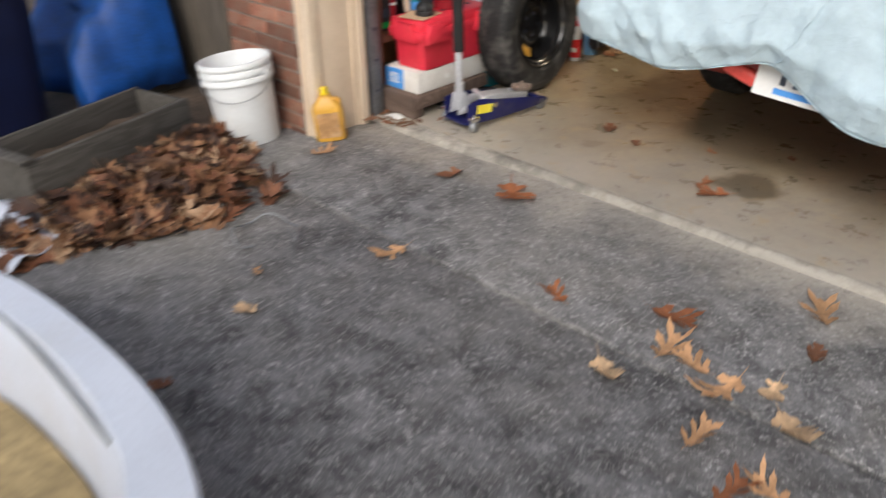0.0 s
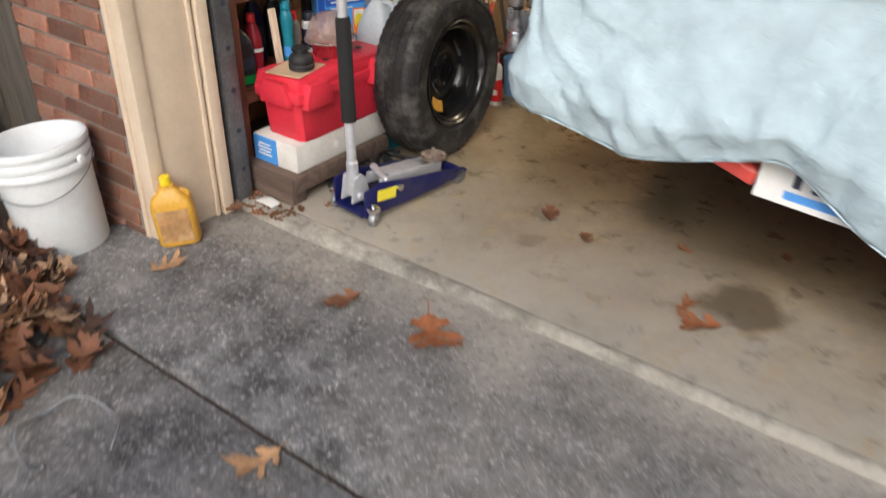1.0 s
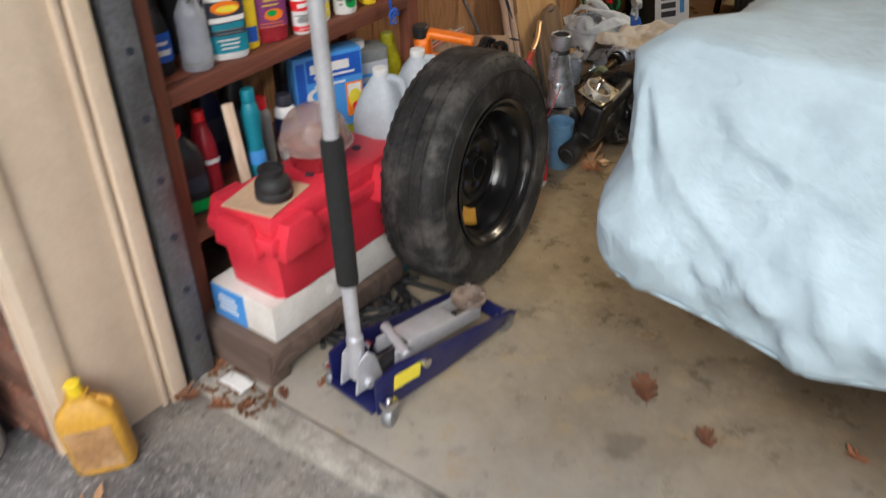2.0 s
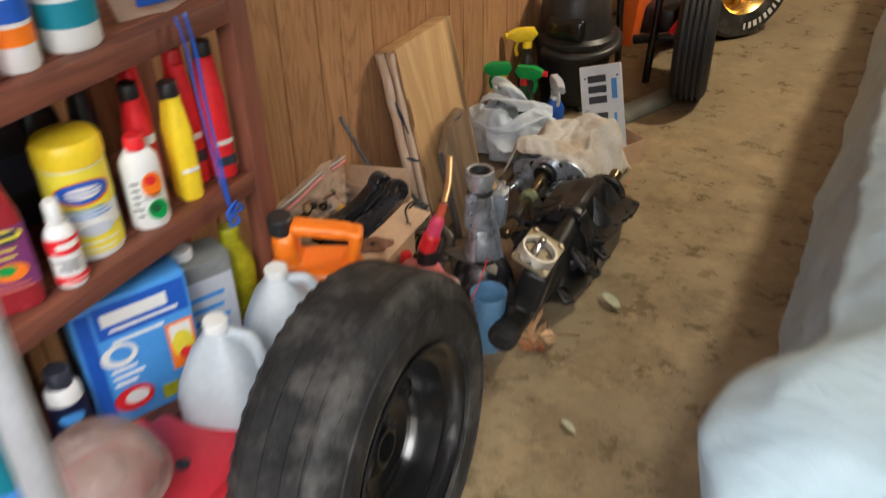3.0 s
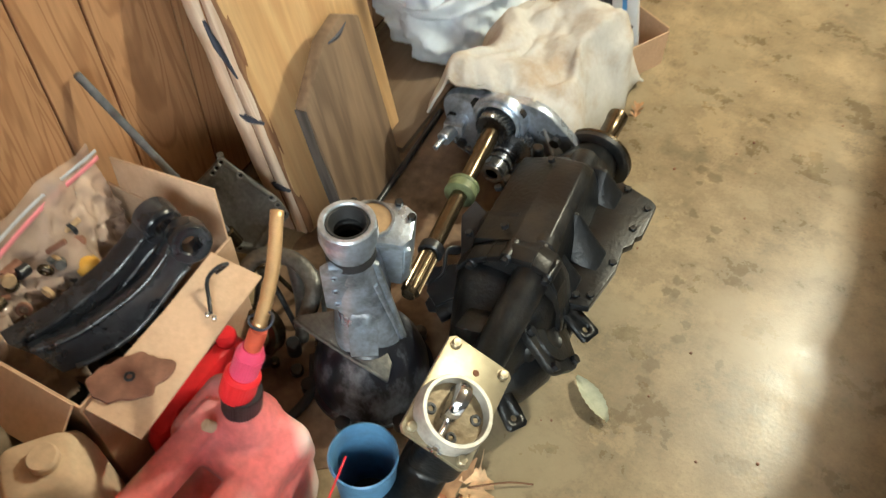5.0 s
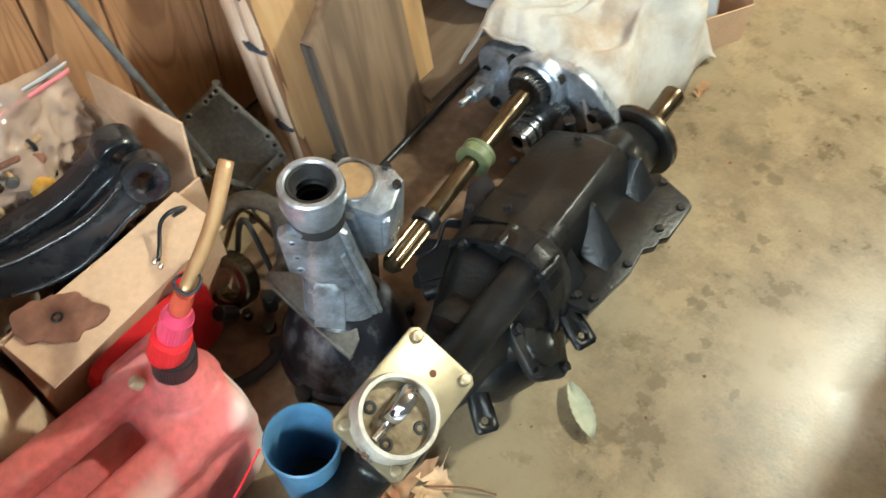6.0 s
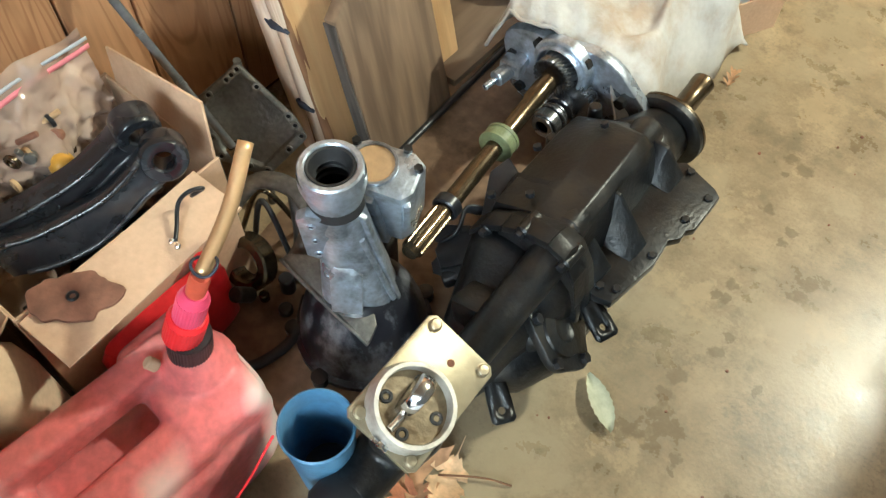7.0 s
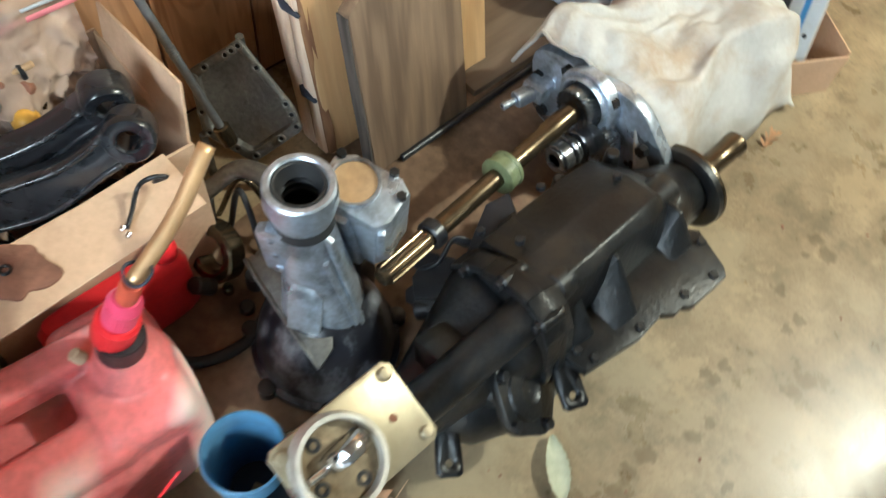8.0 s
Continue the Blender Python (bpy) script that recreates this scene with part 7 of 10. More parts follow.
# ---- cardboard box of parts ----
def parts_box():
    b = thing("cardboard_box", "open brown cardboard box of old car parts", "box", pose(0, 0, 0))
    X0, X1, Y0, Y1, H, T = -3.085, -2.858, 4.46, 4.765, 0.285, 0.004
    for name, lo, hi in (("side_panel", (X0, Y0, 0.003), (X0 + T, Y1, H)), ("side_panel", (X1 - T, Y0, 0.003), (X1, Y1, H)),
                         ("end_panel", (X0 + T, Y0, 0.003), (X1 - T, Y0 + T, H - 0.002)), ("end_panel", (X0 + T, Y1 - T, 0.003), (X1 - T, Y1, H - 0.002)),
                         ("bottom_panel", (X0, Y0, 0.0), (X1, Y1, 0.003))):
        bm = B()
        span(bm, lo, hi, 0.0008, 1)
        part(name, bm, M_CARD, b)
    bm = B()
    box(bm, 0.082, 0.268, T, pose(-2.819, 4.598, 0.2795, 0, 7, 3), 0.0008, 1)
    part("flap", bm, M_CARD, b, "smooth flap folded out flat")
    bm = B()
    box(bm, 0.2, T, 0.085, pose(-2.968, Y1 + 0.004, H + 0.022, -10, -10, 0), 0.0008, 1)
    part("flap", bm, M_CARD, b, "flap standing up at the back")
    bm = B()
    box(bm, 0.2, 0.075, T, pose(-2.97, Y0 - 0.028, H - 0.026, 40, 0, 0), 0.0008, 1)
    part("flap", bm, M_CARD, b, "flap hanging down in front")
    return b


parts_box()


def control_arm(eye, end, face, wide=1.0):
    """A pressed arm from its eye to its far end, its web turned towards face."""
    eye, end = Vector(eye), Vector(end)
    y = (eye - end).normalized()
    z = Vector(face)
    z = (z - y * z.dot(y)).normalized()
    x = y.cross(z)
    m = Matrix(((x.x, y.x, z.x, eye.x), (x.y, y.y, z.y, eye.y), (x.z, y.z, z.z, eye.z), (0, 0, 0, 1)))
    a = thing("control_arm", "black stamped steel arm with a rounded eye end", "car part", m, "steel arms in the box")
    # pressed web that widens away from the eye, cut out round it
    path = smooth_path([(0.0, -0.012, 0), (0.008, -0.05, 0), (0.017, -0.11, 0), (0.008, -0.18, 0), (-0.016, -0.235, 0)], 6)
    def half(p):
        return (0.0275 - 0.006 * math.sin(min(1, -p.y / 0.12) * math.pi) + 0.002 * min(1, max(0, (-p.y - 0.05) / 0.12))) * wide
    bite = [(0.022 * math.cos(radians(t)), 0.022 * math.sin(radians(t))) for t in range(-24, -157, -12)]
    right = [(p.x + half(p), p.y) for p in path]
    left = [(p.x - half(p), p.y) for p in path]
    bm = B()
    prism(bm, [*reversed(right), *bite, *left], 0.03, pose(0, 0, -0.018), 0.004)
    web = part("web", bm, M_ARM, a)
    for side, k in ((left, 1), (right, -1)):
        bm = B()
        tube(bm, [(x_ + 0.004 * k, y_, 0.0112) for x_, y_ in side[2::4]], 0.0042, 8, 3)
        part("flange", bm, M_ARM, web, "worn raised edge")
    bm = B()
    lathe(bm, [(0.0125, -0.02), (0.028, -0.02), (0.0292, -0.014), (0.0292, 0.006), (0.0285, 0.011), (0.026, 0.0142), (0.021, 0.0146), (0.0145, 0.0142), (0.0125, 0.0122)], 40, close=True)
    part("eye", bm, M_ARM, a, "rounded eye with a bolt hole")
    return a


control_arm((-2.868, 4.702, 0.34), (-2.943, 4.522, 0.262), (0.86, -0.40, 0.40), 0.95)
control_arm((-2.921, 4.706, 0.345), (-2.99, 4.51, 0.268), (0.85, -0.5, -0.12), 0.85)


def zip_bag():
    z = thing("zip_bag", "clear zip bag of small parts with a pink seal", "plastic bag", pose(-3.012, 4.590, 0.128))
    def front(u, v, bulge=1.0):
        x = -0.075 + 0.085 * (1 - v) + 0.018 * math.sin(9 * u + 3 * v) * (1 - v) + wob((u * 15, v * 15, 4), 1, 0.014) * (1.1 - v)
        x += 0.016 * ((1 - abs(noise.noise(Vector((u * 9 + v * 4, v * 7, 2))))) ** 4 + 0.6 * (1 - abs(noise.noise(Vector((u * 6, v * 17 - u * 8, 9))))) ** 4 - 0.7) * max(0.0, min(1.0, (0.8 - v) / 0.25))
        x += bulge * 0.034 * math.exp(-((u - 0.6) ** 2 + (v - 0.54) ** 2) / 0.012)
        return (x + 0.022 * math.sin(math.pi * u) * (1 - v) + wob((u * 6, v * 6, 1), 1, 0.02) * min(1, 1.3 - v), -0.14 + 0.285 * u + 0.02 * v, 0.02 + 0.235 * v + 0.02 * u * v + wob((u * 5, v * 5, 7), 1, 0.015))
    bm = B()
    surface(bm, lambda u, v: front(u, 0.91 * v), 76, 60)
    part("film", bm, M_CLEAR, z, "clear crinkled film", sharp=14)
    bm = B()
    surface(bm, lambda u, v: Vector(front(0, 0.82 + 0.03 * v)).lerp(Vector(front(1, 0.82 + 0.03 * v)), u) + Vector((0.012 + 0.004 * math.sin(7 * u), 0, 0.0015 + 0.003 * math.sin(5 * u))), 24, 2)
    part("seal", bm, M_SEAL, z, "pink zip seal", thick=0.001)
    bm = B()
    surface(bm, lambda u, v: Vector(front(0, 0.88 + 0.02 * v)).lerp(Vector(front(1, 0.88 + 0.02 * v)), u) + Vector((0.012 + 0.004 * math.sin(7 * u), 0, 0.0015 + 0.003 * math.sin(5 * u))), 24, 2)
    part("seal_strip", bm, M_TUB, z, "whitish strip above the seal", thick=0.001)
    bm = B()
    def lining(u, v):
        q = Vector(front(u, 0.05 + 0.68 * v, 0.0))
        return q + Vector((-0.022 - 0.012 * (1 - abs(noise.noise(Vector((u * 8, v * 8, 3))))) ** 2 + 0.006 * noise.noise(Vector((u * 25, v * 25, 1))), 0, 0))
    surface(bm, lining, 50, 40)
    part("wrapping", bm, M_WRAP, z, "crumpled brown wrapping inside the bag", sharp=12)
    rng = random.Random(8)
    for k in range(86):
        bm = B()
        y = rng.uniform(-0.12, 0.09)
        x, zz = -0.045 + rng.uniform(-0.035, 0.035) - 0.1 * max(0, y), rng.uniform(0.04, 0.19)
        kind = k % 3
        if kind == 0:
            cyl(bm, rng.uniform(0.006, 0.011), rng.uniform(0.012, 0.03), pose(x, y, zz, rng.uniform(0, 90), rng.uniform(0, 90), 0), 10, bevel=0.001)
        elif kind == 1:
            annulus(bm, 0.006, 0.011, 0.006, pose(x, y, zz, rng.uniform(0, 90), rng.uniform(0, 90), 0), 12)
        else:
            rod(bm, (x, y, zz), (x + rng.uniform(-0.02, 0.02), y + rng.uniform(-0.04, 0.04), zz + 0.01), 0.004, bevel=0.001)
        part("small_part", bm, rng.choice([M_RUST, M_RUST, M_GREASE, M_SHAFT, M_TANLABEL, M_WHITE, M_ALU_DIRTY]), z)
    bm = B()
    lathe(bm, [(0.0, -0.017)] + [(0.017 * math.cos(radians(t)), 0.017 * math.sin(radians(t))) for t in range(-70, 71, 20)] + [(0.0, 0.017)], 20, pose(0.009, 0.042, 0.152))
    part("knob", bm, M_OILYELLOW, z, "orange-yellow round knob")
    return z


zip_bag()

# filler parts in the bottom of the box
rng = random.Random(3)
for k in range(9):
    bm = B()
    if k % 2:
        annulus(bm, 0.02, 0.038, 0.025, I4, 20, 0.002)
    else:
        cyl(bm, 0.03, 0.05, I4, 16, bevel=0.004)
    ob = tagged(part("machine_part", bm, rng.choice([M_GREASE, M_RUST, M_ALU_DIRTY])), "greasy steel machine part in the cardboard box", "car part", "loose parts in the box")
    ob.matrix_basis = pose(-3.04 + 0.07 * (k % 3), 4.52 + 0.09 * (k // 3), 0.006 + 0.0, 0, 0, rng.uniform(0, 90))


def gasket():
    # long rounded plate drawn out into a blunt ear at each end
    pts = []
    for i in range(56):
        t = 2 * math.pi * i / 56
        c, n = math.cos(t), math.sin(t)
        w = 1 + 0.07 * math.sin(5 * t + 1) + 0.035 * math.sin(11 * t)
        x = 0.040 * w * abs(c) ** 0.8 * (1 if c > 0 else -1) + 0.013 * max(0.0, abs(c) - 0.86) / 0.14 * (1 if c > 0 else -1)
        y = 0.032 * w * abs(n) ** 0.75 * (1 if n > 0 else -1) + 0.004 * c
        pts.append((x, y))
    g = thing("friction_plate", "rusty brown lobed plate with a centre hole on cardboard", "car part", pose(-2.834, 4.522, 0.2815, 0, 5, 42))
    bm = B()
    prism(bm, pts, 0.006, I4, 0.0015)
    part("plate", bm, M_RUST, g)
    bm = B()
    annulus(bm, 0.0035, 0.007, 0.0085, I4, 18)
    part("eyelet", bm, M_GREASE, g)


gasket()
cl = thing("wire_clip", "small black wire clip with two pins on the flap", "clip", pose(-2.803, 4.650, 0.282))
bm = B()
tube(bm, [(-0.03, 0.05, 0.012), (-0.015, 0.06, 0.03), (-0.02, 0.045, 0.035), (-0.028, 0.03, 0.02), (-0.012, 0.01, 0.008), (0.0, -0.004, 0.004)], 0.0028, 8, 5)
part("wire", bm, M_GREASE, cl)
bm = B()
for x in (-0.005, 0.006):
    rod(bm, (x, -0.004, 0.004), (x + 0.004, -0.01, 0.004), 0.0035, bevel=0.001)
part("pin", bm, M_CHROME, cl)

# steel rod leaning on the wall
rd = thing("steel_rod", "thin grey steel rod leaning on the panelled wall", "rod", pose(0, 0, 0))
bm = B()
rod(bm, (-2.955, 4.845, 0.15), (-3.098, 4.795, 0.462), 0.006, bevel=0.002)
for f in (0.35, 0.38, 0.62, 0.9):
    at = Vector((-2.955, 4.845, 0.15)).lerp(Vector((-3.098, 4.795, 0.462)), f)
    rod(bm, at, at.lerp(Vector((-3.098, 4.795, 0.462)), 0.03), 0.0068, bevel=0.001)
part("shaft", bm, M_TRACK, rd)
bm = B()
rod(bm, (-2.945, 4.849, 0.125), (-2.957, 4.8445, 0.155), 0.012, bevel=0.002)
part("end_collar", bm, M_SHAFT, rd)


def gear_cover():
    # dished cast cover leaning behind the box
    p = thing("gear_cover", "grey oily cast aluminium cover with a bolt flange", "car part", pose(0, 0, 0))
    A, B2, C, D, E = (Vector(v) for v in ((-3.04, 4.85, 0.185), (-3.005, 4.917, 0.237), (-2.905, 4.942, 0.122), (-2.937, 4.875, 0.064), (-3.0, 4.835, 0.099)))
    pts = [A, A.lerp(B2, 0.75) + Vector((0.002, 0, 0)), B2, C.lerp(B2, 0.25) + Vector((0.004, 0.008, 0)), C, D, E]
    c = sum(pts, Vector()) / len(pts)
    n = (B2 - A).cross(C - A)
    n = (n if n.z > 0 else -n).normalized()
    rim = []
    for i, q in enumerate(pts):
        nxt = pts[(i + 1) % len(pts)]
        rim += [q.lerp(nxt, f) for f in (0.06, 0.35, 0.65, 0.94)]
    # flange round the edge, a wall down to a sunken pan
    bm = B()
    rings = []
    for k, lift in ((0.97, -0.01), (1.0, -0.008), (1.0, -0.001), (0.985, 0.0), (0.83, 0.0), (0.81, -0.002), (0.74, -0.03), (0.70, -0.034)):
        rings.append([bm.verts.new(c + (q - c) * k + n * lift) for q in rim])
    for r0, r1 in zip(rings, rings[1:]):
        for i in range(len(rim)):
            j = (i + 1) % len(rim)
            bm.faces.new((r0[i], r0[j], r1[j], r1[i]))
    bm.faces.new(rings[-1])
    bm.faces.new(list(reversed(rings[0])))
    part("casting", bm, M_ALU_DIRTY, p, "sunken grey casting with a flat flange")
    u_ = (B2 - A).normalized()
    v_ = n.cross(u_)
    for k, off in enumerate((-0.03, -0.008, 0.014, 0.036)):
        bm = B()
        rod(bm, c + u_ * off - v_ * 0.045 - n * 0.028, c + u_ * (off * 0.6) + v_ * 0.028 - n * 0.03, 0.0035, 0.0028, 8)
        part("rib", bm, M_ALU_DIRTY, p)
    bm = B()
    lathe(bm, [(0.016, 0.0), (0.014, 0.014), (0.008, 0.016), (0.007, 0.004), (0.0, 0.004)], 22, aim(c - n * 0.034, c + n))
    part("boss", bm, M_ALU_DIRTY, p)
    for q in rim[1::2]:
        bm = B()
        annulus(bm, 0.0034, 0.0072, 0.003, aim(c + (q - c) * 0.905 - n * 0.001, c + (q - c) * 0.905 + n), 14, 0.0006)
        boss = part("bolt_boss", bm, M_ALU_DIRTY, p)
        bm = B()
        cyl(bm, 0.0035, 0.0008, aim(c + (q - c) * 0.905 - n * 0.0003, c + (q - c) * 0.905 + n), 10)
        part("bolt_hole", bm, M_HOLE, boss)
    # stub legs that carry it on the floor
    for foot_, head_ in (((D.x, D.y, 0.0), D), ((E.x, E.y, 0.0), E), ((-3.02, 4.935, 0.0), B2 - n * 0.01)):
        bm = B()
        rod(bm, foot_, head_, 0.007, 0.006, 12)
        part("stud", bm, M_ALU_DIRTY, p)
    return p


gear_cover()

# wiring and small parts heaped behind the box
for k, (p0, p1, p2) in enumerate((((-2.93, 4.80, 0.006), (-2.89, 4.83, 0.12), (-2.84, 4.85, 0.05)), ((-2.90, 4.80, 0.006), (-2.86, 4.81, 0.14), (-2.80, 4.80, 0.006)), ((-2.85, 4.90, 0.006), (-2.81, 4.88, 0.09), (-2.78, 4.84, 0.006)))):
    w_ = B()
    tube(w_, [p0, p1, p2], 0.0045, 8, 8)
    tagged(part("metal_strap", w_, (M_SHAFT, M_RUBBER2, M_ALU_DIRTY)[k]), "bent greasy metal strap behind the cardboard box", "car part", "loose straps")
for x, y, r, h in ((-2.80, 4.775, 0.012, 0.035), (-2.765, 4.80, 0.009, 0.02), (-2.815, 4.74, 0.008, 0.018), (-2.775, 4.745, 0.011, 0.014)):
    w_ = B()
    cyl(w_, r, h, I4, 16, bevel=0.002)
    ob = tagged(part("machine_part", w_, M_GREASE if r > 0.01 else M_SHAFT), "small greasy bush on the floor by the box", "car part", "loose bushes")
    ob.matrix_basis = pose(x, y, 0)

# clutch fork and small pieces between box and casting
fk = thing("clutch_fork", "curved oily steel fork on the floor", "car part", pose(-2.83, 4.797, 0.0))
bm = B()
tube(bm, [(-0.07, -0.02, 0.12), (-0.055, 0.03, 0.15), (0.0, 0.05, 0.155), (0.05, 0.03, 0.14), (0.065, -0.03, 0.11)], 0.014, 10, 6, 1.0, 0.6)
tube(bm, [(0.0, 0.05, 0.155), (0.02, 0.03, 0.08), (0.03, 0.0, 0.01)], 0.012, 10, 6)
tube(bm, [(-0.07, -0.02, 0.12), (-0.06, -0.03, 0.06), (-0.05, -0.03, 0.006)], 0.011, 10, 5)
part("fork", bm, M_ALU_DIRTY, fk)
bm = B()
annulus(bm, 0.026, 0.044, 0.03, pose(-0.015, -0.035, 0.06, 60, 10, 0), 26, 0.003)
part("release_bearing", bm, M_SHAFT, fk, "brassy release bearing ring")
bm = B()
tube(bm, [(0.07, -0.02, 0.02), (0.10, -0.08, 0.014), (0.085, -0.15, 0.012), (0.03, -0.19, 0.012)], 0.0085, 10, 6)
part("hose", bm, M_RUBBER2, fk, "black rubber hose")
bm = B()
cyl(bm, 0.012, 0.04, pose(0.02, -0.08, 0.05, 35, 0, 0), 14, bevel=0.002)
part("plug", bm, M_CASTBLACK, fk)


# ---- boards on the wall ----
def planks():
    lean = pose(-2.945, 5.05, 0.0, 0, -12, 0)
    p = thing("pine_plank", "yellow pine plank with split edge leaning on the wall", "plank", lean)
    bm = B()
    box(bm, 0.066, 0.33, 0.60, pose(0.0, 0.112, 0.3), 0.005)
    part("board", bm, M_PINE, p)
    # split edge: pale sapwood strips with a brown bark seam sunk between them
    def strip(bm, x0, x1, y, depth, seed):
        n = 26
        rows = []
        for i in range(n + 1):
            z = 0.005 + 0.588 * i / n
            w0, w1 = x0 + wob((z * 9, seed, 0), 1, 0.006), x1 + wob((z * 11, seed, 4), 1, 0.006)
            rows.append([bm.verts.new((w0, y + 0.01, z)), bm.verts.new((w0 + 0.001, y - depth + wob((z * 14, seed, 7), 1, 0.003), z)), bm.verts.new((w1 - 0.001, y - depth + wob((z * 12, seed, 9), 1, 0.003), z)), bm.verts.new((w1, y + 0.01, z))])
        for p_, q_ in zip(rows, rows[1:]):
            for k in range(3):
                bm.faces.new((p_[k], p_[k + 1], q_[k + 1], q_[k]))
        bm.faces.new(rows[0])
        bm.faces.new(list(reversed(rows[-1])))
    bm = B()
    strip(bm, -0.033, 0.033, -0.053, 0.002, 1)
    ed = part("split_edge", bm, M_BARK, p, "brown bark seam along the split edge")
    for x0, x1, seed in ((-0.034, -0.002, 3), (0.004, 0.027, 5)):
        bm = B()
        strip(bm, x0, x1, -0.0545, 0.005, seed)
        part("sapwood_strip", bm, M_PINE_END, ed, "pale split sapwood")
    for x0, z, x1, h in ((-0.004, 0.40, 0.018, 0.10), (-0.012, 0.268, 0.034, 0.010), (-0.006, 0.118, 0.03, 0.012)):
        bm = B()
        tube(bm, [(x0, -0.0592, z + h / 2), ((x0 + x1) / 2 - 0.002, -0.0605, z + h * 0.1), (x1, -0.0592, z - h / 2)], [0.003, 0.0085, 0.003], 6, 5, 1, 0.7)
        part("crack", bm, M_INK, ed)
    q = thing("old_board", "short weathered brown board leaning on a plank", "plank", pose(-2.868, 5.028, 0.0, 0, -12, 4))
    bm = B()
    # sawn off at a slant, with a chipped top corner
    prism(bm, [(0.0, 0.0), (0.205, 0.0), (0.203, 0.338), (0.155, 0.37), (0.095, 0.362), (0.0, 0.298)], 0.026, pose(0.002, 0, 0) @ Matrix(((0, 0, 1, 0), (1, 0, 0, 0), (0, 1, 0, 0), (0, 0, 0, 1))), 0.006)
    part("board", bm, M_OLDBOARD, q)
    bm = B()
    prism(bm, [(0.003, 0.004), (0.025, 0.004), (0.026, 0.12), (0.022, 0.2), (0.025, 0.292), (0.004, 0.294), (0.002, 0.15)], 0.004, Matrix.Translation((0, -0.0035, 0)) @ Matrix(((1, 0, 0, 0), (0, 0, 1, 0), (0, 1, 0, 0), (0, 0, 0, 1))), 0.0012)
    part("grey_edge", bm, M_DARKEDGE, q, "dark grey weathered edge")
    bm = B()
    tube(bm, [(0.027, 0.10, 0.352), (0.0275, 0.13, 0.347), (0.027, 0.16, 0.352)], [0.002, 0.005, 0.002], 6, 4)
    part("crack", bm, M_INK, q)
    s = thing("plywood_sheet", "thin brown plywood offcut lying along the wall", "plywood", pose(0, 0, 0))
    bm = B()
    span(bm, (-3.1, 5.26, 0.0), (-2.87, 5.95, 0.016), 0.002)
    part("sheet", bm, M_PLY_Y, s)


planks()


bm = B()
prism(bm, [(-2.87, 4.60), (-2.70, 4.585), (-2.60, 4.66), (-2.575, 4.80), (-2.60, 5.0), (-2.59, 5.40), (-2.90, 5.44), (-2.93, 4.97)], 0.0025, I4, 0.0006)
tagged(part("cardboard_sheet", bm, M_OILCARD), "oil-soaked dark brown cardboard sheet on the floor", "cardboard")


bm = B()
rod(bm, (-2.842, 5.08, 0.009), (-2.857, 5.40, 0.009), 0.0065, 0.0065, 12, 0.001)
tagged(part("steel_rod", bm, M_GREASE), "thin black rod lying on the cardboard sheet", "rod")


